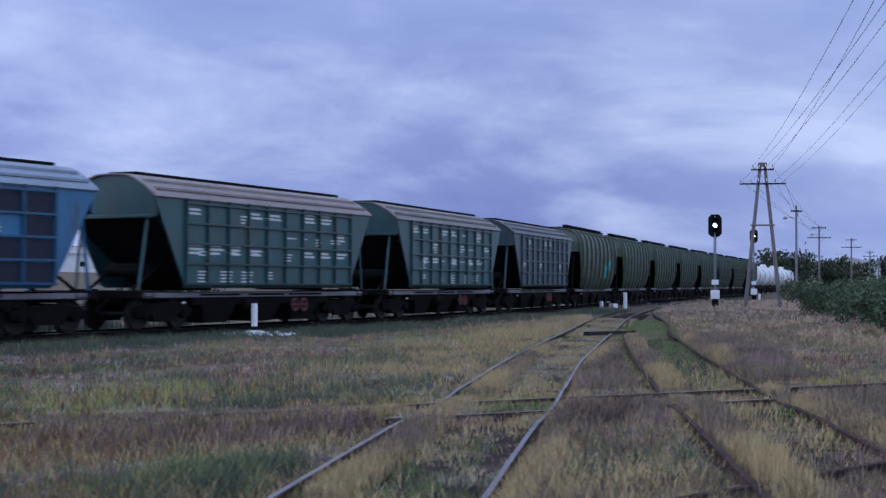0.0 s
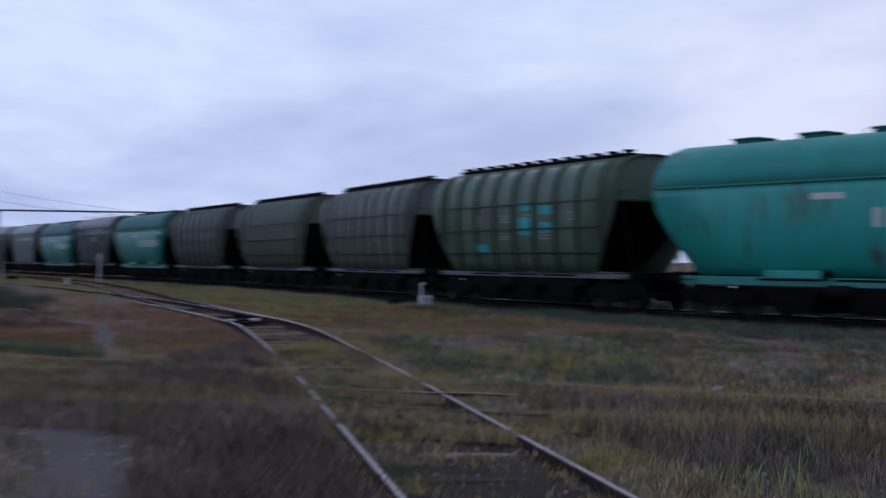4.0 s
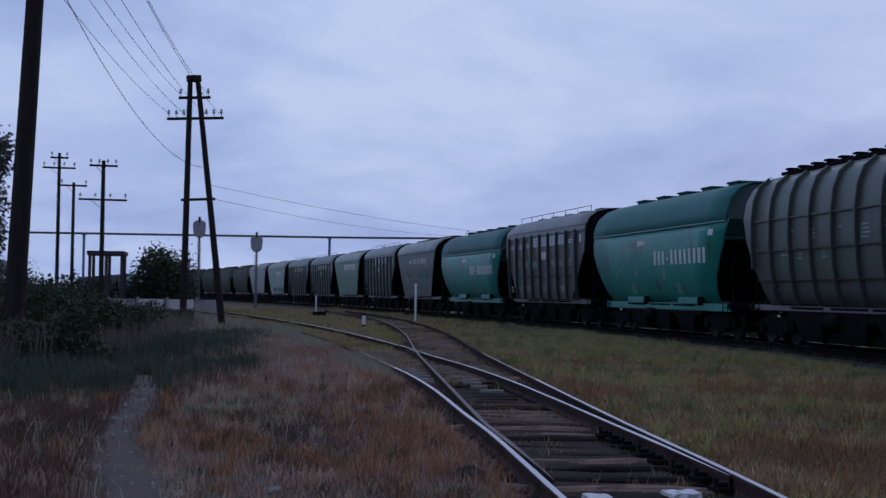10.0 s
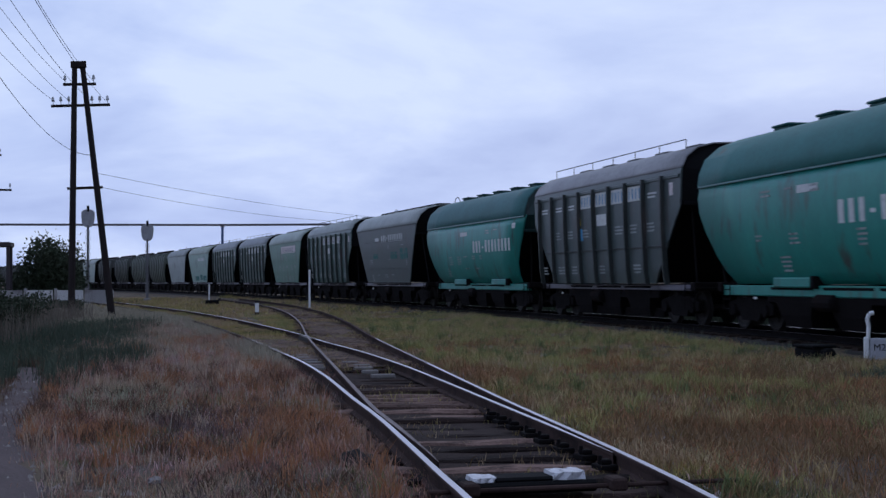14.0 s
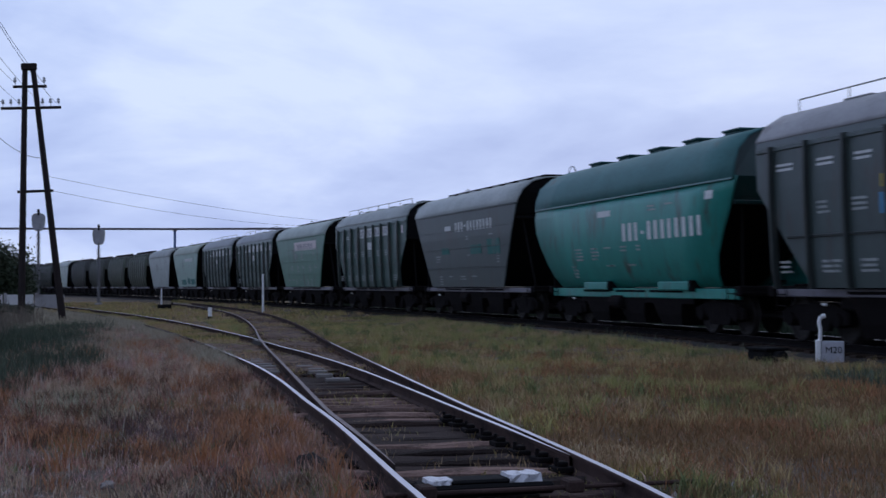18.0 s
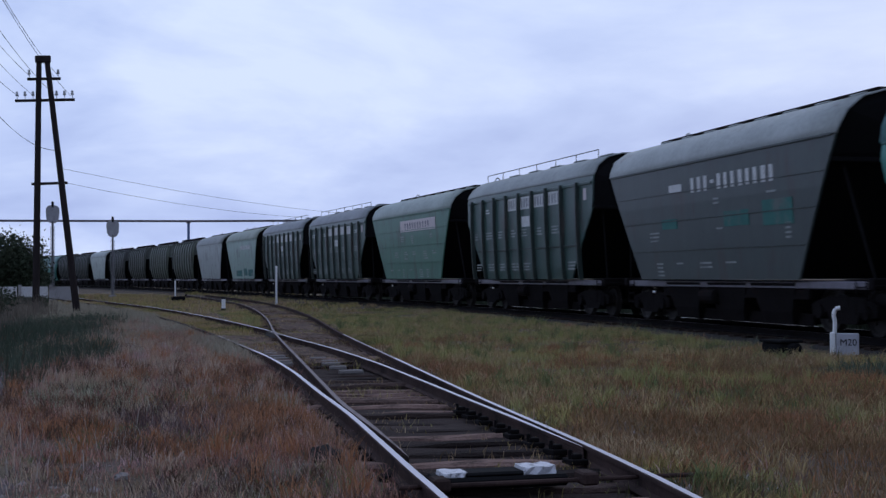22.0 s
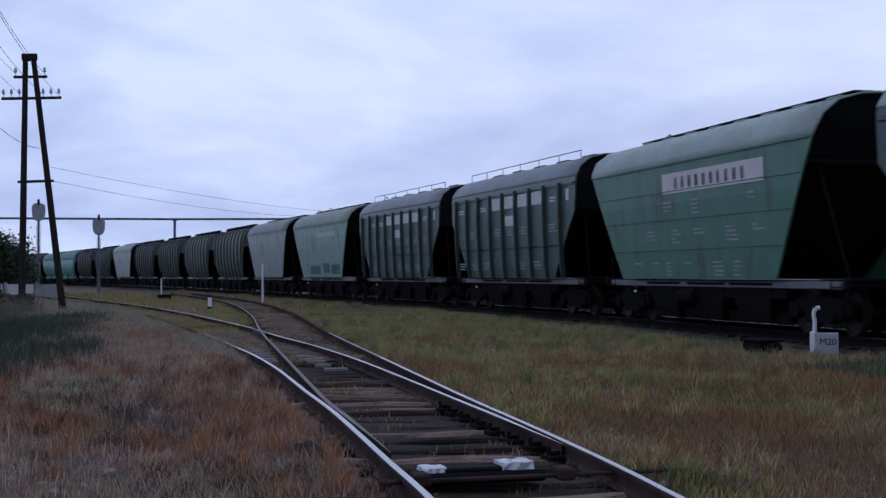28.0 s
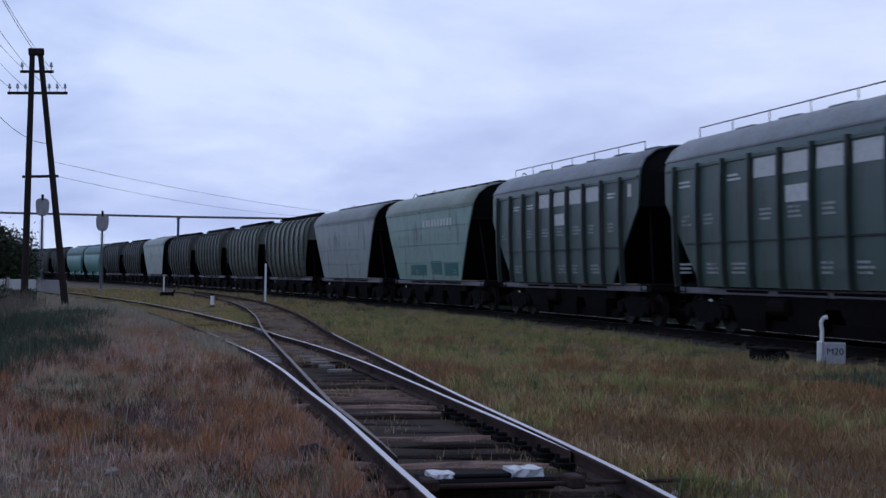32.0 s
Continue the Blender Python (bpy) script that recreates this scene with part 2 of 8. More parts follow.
CONCRETE = material("stained_concrete", (0.34, 0.33, 0.33), 0.9, 0.0, 0.25, 1.2, 25, 0.3, (0.18, 0.16, 0.16), 0.52, 0.8)
STONE = material("field_stone", (0.24, 0.22, 0.21), 0.9, 0.0, 0.3, 5, 40, 0.4)
DARKROOF = material("tarred_roof", (0.06, 0.05, 0.055), 0.85, 0.0, 0.25, 2, 20, 0.2)
PLASTER = material("whitewashed_wall", (0.62, 0.62, 0.62), 0.9, 0.0, 0.2, 1.5, 20, 0.2, (0.4, 0.38, 0.37), 0.58, 1)
TANKWHITE = material("tank_paint", (0.72, 0.73, 0.74), 0.5, 0.0, 0.15, 1.5, 20, 0.05, (0.3, 0.27, 0.25), 0.64, 1)


def meadow(name, stops, scale=0.5, island=0.35, gain=1.0, blue=1.0, green=0.88, grain=(0.75, 1.2), rough=0.95):
    """Mixed growth: drifts of several colours over the ground, and blade-by-blade variation."""
    m = bpy.data.materials.new(name)
    m.use_nodes = True
    n, l = m.node_tree.nodes, m.node_tree.links
    b = n["Principled BSDF"]
    b.inputs["Roughness"].default_value, b.inputs["Specular IOR Level"].default_value = rough, 0.15
    co, flat = n.new("ShaderNodeTexCoord"), n.new("ShaderNodeMapping")
    flat.inputs["Scale"].default_value = (1, 1, 0)
    l.new(co.outputs["Object"], flat.inputs[0])
    drift, fine = n.new("ShaderNodeTexNoise"), n.new("ShaderNodeTexNoise")
    drift.inputs["Scale"].default_value, drift.inputs["Detail"].default_value, drift.inputs["Roughness"].default_value = scale, 5, 0.6
    drift.inputs["Distortion"].default_value = 0.6
    fine.inputs["Scale"].default_value, fine.inputs["Detail"].default_value = 5.0, 3
    gi, mixed = n.new("ShaderNodeNewGeometry"), n.new("ShaderNodeMath")
    for t in (drift, fine):
        l.new(flat.outputs[0], t.inputs["Vector"])
    mixed.operation = "MULTIPLY_ADD"
    l.new(gi.outputs["Random Per Island"], mixed.inputs[0])
    mixed.inputs[1].default_value = island * 0.12
    l.new(drift.outputs["Fac"], mixed.inputs[2])
    rp = n.new("ShaderNodeValToRGB")
    e = rp.color_ramp.elements
    while len(e) < len(stops):
        e.new(0.5)
    for el, (p, c) in zip(e, stops):
        el.position, el.color = p + island * 0.06, (gain * 0.97 * c[0], gain * green * c[1], gain * 1.06 * blue * c[2], 1)
    l.new(mixed.outputs[0], rp.inputs[0])
    val, val2 = n.new("ShaderNodeMapRange"), n.new("ShaderNodeMath")
    val.inputs["From Min"].default_value, val.inputs["From Max"].default_value = 0.3, 0.7
    val.inputs["To Min"].default_value, val.inputs["To Max"].default_value = grain
    l.new(fine.outputs["Fac"], val.inputs["Value"])
    val2.operation = "MULTIPLY"
    spread = n.new("ShaderNodeMapRange")
    spread.inputs["To Min"].default_value, spread.inputs["To Max"].default_value = 1 - island, 1 + island
    l.new(gi.outputs["Random Per Island"], spread.inputs["Value"])
    l.new(val.outputs[0], val2.inputs[0])
    l.new(spread.outputs[0], val2.inputs[1])
    hv = n.new("ShaderNodeHueSaturation")
    l.new(val2.outputs[0], hv.inputs["Value"])
    l.new(rp.outputs[0], hv.inputs["Color"])
    l.new(hv.outputs[0], b.inputs["Base Color"])
    return m


WARM = [(0.33, (0.09, 0.07, 0.055)), (0.41, (0.28, 0.16, 0.09)), (0.47, (0.48, 0.285, 0.17)), (0.52, (0.31, 0.23, 0.11)), (0.57, (0.54, 0.40, 0.29)), (0.62, (0.45, 0.20, 0.10)), (0.69, (0.19, 0.14, 0.10))]
COOL = [(0.33, (0.10, 0.115, 0.055)), (0.41, (0.27, 0.25, 0.09)), (0.47, (0.47, 0.385, 0.13)), (0.52, (0.35, 0.225, 0.12)), (0.57, (0.50, 0.385, 0.21)), (0.62, (0.31, 0.29, 0.10)), (0.69, (0.17, 0.145, 0.075))]
DULL = [(0.33, (0.06, 0.065, 0.04)), (0.42, (0.13, 0.11, 0.075)), (0.47, (0.22, 0.165, 0.115)), (0.52, (0.13, 0.135, 0.065)), (0.57, (0.25, 0.195, 0.15)), (0.62, (0.15, 0.12, 0.085)), (0.69, (0.085, 0.09, 0.05))]
SIGNAL_LAMP = bpy.data.materials.new("lit_signal_lens")
SIGNAL_LAMP.use_nodes = True
SIGNAL_LAMP.node_tree.nodes["Principled BSDF"].inputs["Emission Color"].default_value = (0.85, 0.9, 1.0, 1)
SIGNAL_LAMP.node_tree.nodes["Principled BSDF"].inputs["Emission Strength"].default_value = 20.0
LEAF = material("dark_leaf", (0.030, 0.044, 0.022), 0.8, 0.0, 0.3, 2, 20, 0.0, (0.045, 0.05, 0.025), 0.55, 0.8, island=0.5)
SCRUB_LEAF = material("scrub_leaf", (0.062, 0.090, 0.045), 0.8, 0.0, 0.3, 1.2, 20, 0.0, (0.085, 0.10, 0.06), 0.55, 0.6, island=0.6)
POPLAR_LEAF = material("poplar_leaf", (0.075, 0.080, 0.075), 0.8, 0.0, 0.3, 2, 20, 0.0, island=0.5)
BARK = material("bark", (0.09, 0.075, 0.065), 0.95, 0.0, 0.3, 6, 40, 0.5)
DRY = meadow("dry_grass", WARM, 0.32, 0.35, 1.1, 1.15)
TAN_GRASS = meadow("tan_grass", WARM, 0.32, 0.35, 1.0, 0.85, 0.86)
DULL_GRASS = meadow("dull_grass", DULL, 0.5, 0.35, 1.3)
RED = material("rust_grass", (0.36, 0.175, 0.09), 0.9, 0.0, 0.16, 0.35, 5, 0.0, (0.27, 0.15, 0.09), 0.55, 0.3, island=0.9)
OLIVE = meadow("olive_grass", COOL, 0.3, 0.35, 1.02, 1.04, 0.97)
GREEN = material("green_weed", (0.10, 0.125, 0.085), 0.85, 0.0, 0.16, 0.35, 5, 0.0, (0.075, 0.085, 0.035), 0.55, 0.4, island=0.9)
PALE = material("pale_seed_heads", (0.48, 0.42, 0.36), 0.9, 0.0, 0.16, 0.4, 5, 0.0, island=0.8)
YELLOW = material("yellow_blossom", (0.50, 0.38, 0.04), 0.8, 0.0, 0.1, 2, 10, 0.0, island=0.4)
RUSSET = material("russet_weed", (0.41, 0.19, 0.09), 0.9, 0.0, 0.16, 0.5, 5, 0.0, (0.28, 0.14, 0.08), 0.55, 0.6, island=0.9)
STRAW = material("straw_grass", (0.50, 0.37, 0.27), 0.9, 0.0, 0.16, 0.5, 5, 0.0, (0.43, 0.35, 0.22), 0.55, 0.6, island=0.9)
HAY = material("hay_yellow_grass", (0.46, 0.345, 0.175), 0.9, 0.0, 0.16, 0.5, 5, 0.0, (0.38, 0.31, 0.15), 0.55, 0.6, island=0.9)
LIME = material("lime_grass", (0.34, 0.325, 0.125), 0.9, 0.0, 0.16, 0.5, 5, 0.0, (0.27, 0.30, 0.14), 0.55, 0.6, island=0.9)
NETTLE = material("nettle_green_weed", (0.062, 0.086, 0.058), 0.85, 0.0, 0.16, 0.35, 5, 0.0, (0.07, 0.075, 0.05), 0.55, 0.4, island=0.9)
MOSS = material("moss_green_grass", (0.16, 0.20, 0.08), 0.9, 0.0, 0.16, 0.5, 5, 0.0, (0.17, 0.17, 0.08), 0.55, 0.6, island=0.9)
RANK = material("rank_weed", (0.17, 0.145, 0.115), 0.9, 0.0, 0.16, 0.5, 5, 0.0, (0.20, 0.155, 0.125), 0.55, 0.6, island=0.9)
UMBER = material("umber_weed", (0.13, 0.075, 0.05), 0.9, 0.0, 0.2, 0.5, 5, 0.0, (0.075, 0.06, 0.045), 0.52, 0.6, island=0.9)
PALE_GREEN = material("pale_green_weed", (0.36, 0.38, 0.26), 0.9, 0.0, 0.16, 0.35, 5, 0.0, (0.30, 0.26, 0.19), 0.55, 0.4, island=0.9)
FADED = material("faded_grass", (0.36, 0.325, 0.245), 0.9, 0.0, 0.16, 0.35, 5, 0.0, (0.30, 0.235, 0.185), 0.52, 0.5, island=0.9)
MAST = material("dull_mast_paint", (0.16, 0.16, 0.17), 0.7, 0.2, 0.25, 3, 30, 0.1, (0.10, 0.09, 0.09), 0.55, 2)
BROWN_WEED = material("brown_weed", (0.24, 0.145, 0.07), 0.9, 0.0, 0.16, 0.35, 5, 0.0, (0.30, 0.18, 0.085), 0.55, 0.4, island=0.9)
DARK_WEED = material("withered_weed", (0.15, 0.10, 0.10), 0.9, 0.0, 0.16, 0.35, 5, 0.0, (0.22, 0.14, 0.11), 0.55, 0.4, island=0.9)


# ---- mesh helpers ----
class Shape:
    """Collects vertices and faces of one mesh."""

    def __init__(self):
        self.v, self.f, self.mi = [], [], []

    def add(self, verts, faces, mi=0):
        k = len(self.v)
        self.v += [tuple(p) for p in verts]
        self.f += [tuple(i + k for i in q) for q in faces]
        self.mi += [mi] * len(faces)
        return self

    def box(self, x0, x1, y0, y1, z0, z1, mi=0, bevel=0.0):
        if bevel <= 0:
            p = [(x, y, z) for z in (z0, z1) for y in (y0, y1) for x in (x0, x1)]
            return self.add(p, [(0, 2, 3, 1), (4, 5, 7, 6), (0, 1, 5, 4), (2, 6, 7, 3), (0, 4, 6, 2), (1, 3, 7, 5)], mi)
        b = bevel
        rings = []
        for z, s in ((z0, b), (z0 + b, 0), (z1 - b, 0), (z1, b)):
            rings.append([(x0 + s + (b if s == 0 else 0), y0 + s, z), (x1 - s - (b if s == 0 else 0), y0 + s, z), (x1 - s, y0 + s + (b if s == 0 else 0), z),
                          (x1 - s, y1 - s - (b if s == 0 else 0), z), (x1 - s - (b if s == 0 else 0), y1 - s, z), (x0 + s + (b if s == 0 else 0), y1 - s, z),
                          (x0 + s, y1 - s - (b if s == 0 else 0), z), (x0 + s, y0 + s + (b if s == 0 else 0), z)])
        return self.rings(rings, mi, True)

    def rings(self, rings, mi=0, cap=True):
        n = len(rings[0])
        v = [p for r in rings for p in r]
        f = [(a * n + i, a * n + (i + 1) % n, (a + 1) * n + (i + 1) % n, (a + 1) * n + i) for a in range(len(rings) - 1) for i in range(n)]
        if cap:
            f += [tuple(range(n))[::-1], tuple(range((len(rings) - 1) * n, len(rings) * n))]
        return self.add(v, f, mi)

    def tube(self, a, b, r0, r1=None, n=8, mi=0):
        a, b = Vector(a), Vector(b)
        r1 = r0 if r1 is None else r1
        d = (b - a).normalized()
        u = d.cross(Vector((0, 0, 1)) if abs(d.z) < 0.9 else Vector((1, 0, 0))).normalized()
        w = d.cross(u)
        return self.rings([[tuple(p + r * (math.cos(k * 2 * math.pi / n) * u + math.sin(k * 2 * math.pi / n) * w)) for k in range(n)]
                           for p, r in ((a, r0), (b, r1))], mi)

    def turned(self, profile, axis="z", n=16, mi=0, at=(0, 0, 0)):
        """A body of revolution from (radius, height) pairs."""
        rings = []
        for r, h in profile:
            ring = []
            for k in range(n):
                c, s = r * math.cos(k * 2 * math.pi / n), r * math.sin(k * 2 * math.pi / n)
                p = {"z": (c, s, h), "y": (c, h, -s), "x": (h, c, s)}[axis]
                ring.append((p[0] + at[0], p[1] + at[1], p[2] + at[2]))
            rings.append(ring)
        return self.rings(rings, mi)

    def prism(self, poly, y0, y1, mi=0):
        """An (x, z) outline given a thickness along y."""
        return self.rings([[(x, y0, z) for x, z in poly], [(x, y1, z) for x, z in poly]], mi)

    def mesh(self, name, mats, smooth=False):
        me = bpy.data.meshes.new(name)
        me.from_pydata(self.v, [], self.f)
        for m in mats:
            me.materials.append(m)
        if any(self.mi):
            me.polygons.foreach_set("material_index", self.mi)
        bm = bmesh.new()
        bm.from_mesh(me)
        bmesh.ops.recalc_face_normals(bm, faces=bm.faces)
        bm.to_mesh(me)
        bm.free()
        if smooth:
            me.shade_smooth()
        return me


def part(name, shape, mat, parent=None, label="", colour=None, smooth=False, at=None):
    """One mesh object under a thing or under a part."""
    me = shape if isinstance(shape, bpy.types.Mesh) else shape.mesh(name, mat if isinstance(mat, (list, tuple)) else [mat], smooth)
    ob = new(name, me)
    ob.parent = parent
    if at is not None:
        ob.matrix_basis = at if isinstance(at, Matrix) else pose(*at)
    if label:
        ob["label"] = label
    if colour:
        ob.color = (*colour, 1)
    return ob


def thing(name, label, category, m=None, group="", kind=""):
    """An empty at a thing's base that parents its parts."""
    ob = new(name)
    ob.empty_display_size = 0.3
    ob.matrix_basis = m or Matrix()
    return tagged(ob, label, category, group, kind)


def raw_mesh(name, verts, faces, mats, mi=None):
    """Many triangles or quads at once from arrays."""
    me = bpy.data.meshes.new(name)
    k = faces.shape[1]
    me.vertices.add(len(verts))
    me.vertices.foreach_set("co", np.asarray(verts, np.float32).ravel())
    me.loops.add(faces.size)
    me.loops.foreach_set("vertex_index", np.asarray(faces, np.int32).ravel())
    me.polygons.add(len(faces))
    me.polygons.foreach_set("loop_start", np.arange(0, faces.size, k, dtype=np.int32))
    for m in mats:
        me.materials.append(m)
    if mi is not None:
        me.polygons.foreach_set("material_index", np.asarray(mi, np.int32))
    me.update(calc_edges=True)
    return me


# ---- plan: the lines of the tracks ----
BEND_X = -24.0
bend_s = np.arange(0, 520, 1.0)
bend_a = np.interp(bend_s + 0.5, [0, 14, 28, 42, 60, 85, 120, 170, 240], [-0.0152, 0.1897, 0.3032, 0.3866, 0.5041, 0.5628, 0.5549, 0.5388, 0.5265])


def west_y(x):
    """Centre of the running line, west of the bend."""
    s = -np.asarray(x, float)
    c = np.clip(s, 24, 95) / 50
    y = 13.364 + 5.293 * c - 5.163 * c ** 2 + 0.444 * c ** 3 + 0.175 * c ** 4
    hi = np.clip(s - 95, 0, 170)
    return y - 0.0967 * hi - 4.7e-4 * hi ** 2 - 0.256 * np.clip(s - 265, 0, None)


BEND_XS = np.concatenate([[BEND_X], BEND_X + np.cumsum(np.cos(bend_a))])
BEND_YS = float(west_y(BEND_X)) + np.concatenate([[0], np.cumsum(np.sin(bend_a))])


def main_y(x):
    """Centre of the running line: it bends away to the north-east, shaped to fit the camera's view."""
    x = np.asarray(x, float)
    return np.where(x < BEND_X, west_y(x), np.interp(x, BEND_XS, BEND_YS))


MX = np.arange(-520, 421, 1.0)
MY = main_y(MX)
MA = np.concatenate([[0], np.cumsum(np.hypot(np.diff(MX), np.diff(MY)))])
MA -= np.interp(BEND_X, MX, MA) + 24.050
RAIL_Z = 0.32


def main_at(a):
    """Point of the running line at a metres along it from abeam the camera."""
    return np.interp(a, MA, MX), np.interp(a, MA, MY)


def spline(xs, ys):
    """A smooth curve through a few points."""
    xs, ys = np.array(xs, float), np.array(ys, float)
    m = np.gradient(ys, xs)

    def y(x):
        x = np.asarray(x, float)
        i = np.clip(np.searchsorted(xs, x) - 1, 0, len(xs) - 2)
        h = xs[i + 1] - xs[i]
        t = np.clip((x - xs[i]) / h, 0, 1)
        return ((1 + 2 * t) * (1 - t) ** 2 * ys[i] + t * (1 - t) ** 2 * h * m[i] + t * t * (3 - 2 * t) * ys[i + 1] + t * t * (t - 1) * h * m[i + 1]
                + np.where(x < xs[0], (x - xs[0]) * m[0], 0) + np.where(x > xs[-1], (x - xs[-1]) * m[-1], 0))
    return y


siding_y = spline([-140, -110, -85, -72, -60, -47, -34, -22, -16, -8, -3, 2, 7, 12, 17, 23, 30, 48, 75, 110],
                  [1.5, 4.2, 5.6, 5.85, 5.62, 4.98, 4.05, 3.36, 3.02, 2.58, 2.0, 1.2, 0.25, -0.75, -1.75, -2.95, -4.2, -6.9, -10.9, -16.0])


def siding_z(x):
    """Rail level of the siding: lowered east of the points to hide from the opening camera view."""
    k = np.clip((np.asarray(x, float) + 7) / 9, 0, 1)
    return 0.16 - 0.115 * k * k * (3 - 2 * k)


branch_y = spline([-150, -110, -80, -66, -49, -40, -34, -28, -22, -16, -10], [-16, -7.2, -2.4, -0.35, 1.5, 2.18, 2.55, 2.85, 3.02, 2.96, 2.76])
third_y = spline([-60, -39.4, -24, -12, 2, 10, 20, 30, 44], [-21, -12.6, -9.7, -8.3, -7.6, -7.3, -8.3, -10.4, -14.5])
# two yard tracks that leave the running line beyond the bend, laid to fit the opening camera view
yard_y = spline([-8, 1.3, 4.7, 10, 16, 22.5, 31.2, 46, 64, 80, 94, 110], [-13.9, -5.7, -2.7, 1.9, 7.2, 12.7, 20.0, 32.4, 46.4, 59.0, 69.2, 79.2])
spur_y = spline([-8, 2, 7, 13.7, 21.4, 30, 40.5, 52, 64, 80], [-19.6, -10.3, -5.4, 1.2, 8.5, 16.4, 25.5, 36.0, 46.4, 59.0])


def rise(x, y):
    """A low swell that closes the view behind the line."""
    return np.where(y > 90, np.clip((y - 90) / 900, 0, 1) ** 1.2 * 26 * np.clip((x + 900) / 600, 0.15, 1), 0)


def track_gap(x, y):
    """Distance to the nearest of the low tracks."""
    slant = 0.75
    return np.minimum.reduce([np.abs(y - siding_y(x)), np.where(x < -12, np.abs(y - branch_y(np.clip(x, -150, -10))), 9), np.where((x > -60) & (x < 44), np.abs(y - third_y(np.clip(x, -60, 44))), 9),
                              np.where((x > -26) & (x < 90), slant * np.abs(y - yard_y(x)), 9), np.where((x > -22) & (x < 64), slant * np.abs(y - spur_y(x)), 9)])


def ground_z(x, y):
    x, y = np.asarray(x, float), np.asarray(y, float)
    d = np.abs(y - main_y(x))
    bed = 0.10 * np.clip(1 - np.clip(d - 2.2, 0, None) / 3.0, 0, 1)
    lump = 0.035 * np.sin(x * 0.9 + 1.3 * np.sin(y * 0.7)) * np.sin(y * 1.1 + 0.7 * np.sin(x * 0.5)) + 0.02 * np.sin(x * 2.7 + y) * np.sin(y * 2.3)
    near = track_gap(x, y)
    dip = 0.07 * np.clip(1 - np.clip(near - 0.85, 0, None) / 0.25, 0, 1) - 0.07 * np.clip((near - 0.95) / 0.25, 0, 1) * np.clip((2.6 - near) / 1.2, 0, 1) * np.clip((x + 70) / 20, 0, 1)
    return -dip + bed + lump * np.clip((near - 1.0) / 1.5, 0.1, 1) - 0.02


# ---- ground: one sheet to the horizon ----
def axis_steps(lo, hi, fine_lo, fine_hi, fine, coarse):
    a = np.arange(fine_lo, fine_hi + 1e-6, fine)
    left, right = [], []
    s, p = fine, fine_lo
    while p > lo:
        s = min(s * 1.25, coarse)
        p -= s
        left.append(p)
    s, p = fine, fine_hi
    while p < hi:
        s = min(s * 1.25, coarse)
        p += s
        right.append(p)
    return np.array(left[::-1] + list(a) + right)


gx, gy = axis_steps(-2600, 2600, -70, 60, 0.45, 300), axis_steps(-2600, 2600, -16, 34, 0.42, 300)
GX, GY = np.meshgrid(gx, gy, indexing="ij")
GZ = ground_z(GX, GY)
far_r = np.hypot(GX, GY)
GZ = GZ * np.clip(1 - (far_r - 120) / 100, 0, 1)
# a low rise closes the view behind the line
GZ = GZ + rise(GX, GY)
gi = np.arange(GX.size).reshape(GX.shape)
quads = np.stack([gi[:-1, :-1], gi[1:, :-1], gi[1:, 1:], gi[:-1, 1:]], -1).reshape(-1, 4)


def ground_material():
    m = bpy.data.materials.new("meadow_soil")
    m.use_nodes = True
    n, l = m.node_tree.nodes, m.node_tree.links
    b = n["Principled BSDF"]
    b.inputs["Roughness"].default_value, b.inputs["Specular IOR Level"].default_value = 0.95, 0.2
    co = n.new("ShaderNodeTexCoord")

    def noise_tex(scale, detail=5):
        t = n.new("ShaderNodeTexNoise")
        t.inputs["Scale"].default_value, t.inputs["Detail"].default_value, t.inputs["Roughness"].default_value = scale, detail, 0.6
        l.new(co.outputs["Object"], t.inputs["Vector"])
        return t.outputs["Fac"]

    def ramp(fac, stops):
        r = n.new("ShaderNodeValToRGB")
        e = r.color_ramp.elements
        while len(e) < len(stops):
            e.new(0.5)
        for el, (p, c) in zip(e, stops):
            el.position, el.color = p, (*c, 1)
        l.new(fac, r.inputs[0])
        return r.outputs[0]

    def mix(fac, a, b2, mode="MIX"):
        x = n.new("ShaderNodeMix")
        x.data_type, x.blend_type = "RGBA", mode
        for i, v in ((0, fac), (6, a), (7, b2)):
            if isinstance(v, (int, float)):
                x.inputs[i].default_value = v
            else:
                l.new(v, x.inputs[i])
        return x.outputs[2]

    turf = ramp(noise_tex(0.55), [(0.35, (0.085, 0.08, 0.045)), (0.5, (0.15, 0.115, 0.07)), (0.65, (0.19, 0.13, 0.09))])
    soil = ramp(noise_tex(1.7), [(0.35, (0.065, 0.05, 0.04)), (0.65, (0.13, 0.10, 0.08))])
    col = mix(ramp(noise_tex(0.8, 8), [(0.42, (0, 0, 0)), (0.58, (1, 1, 1))]), turf, soil)
    grain = ramp(noise_tex(28, 3), [(0.3, (0.55, 0.55, 0.55)), (0.7, (1.25, 1.25, 1.25))])
    col = mix(1.0, col, grain, "MULTIPLY")
    l.new(col, b.inputs["Base Color"])
    bp = n.new("ShaderNodeBump")
    bp.inputs["Strength"].default_value, bp.inputs["Distance"].default_value = 0.6, 0.04
    l.new(noise_tex(14, 4), bp.inputs["Height"])
    l.new(bp.outputs[0], b.inputs["Normal"])
    return m


ground = new("ground", raw_mesh("ground", np.stack([GX, GY, GZ], -1).reshape(-1, 3), quads, [ground_material()]))
ground.data.shade_smooth()
tagged(ground, "flat meadow of dry grass and bare earth", "ground", kind="structure")


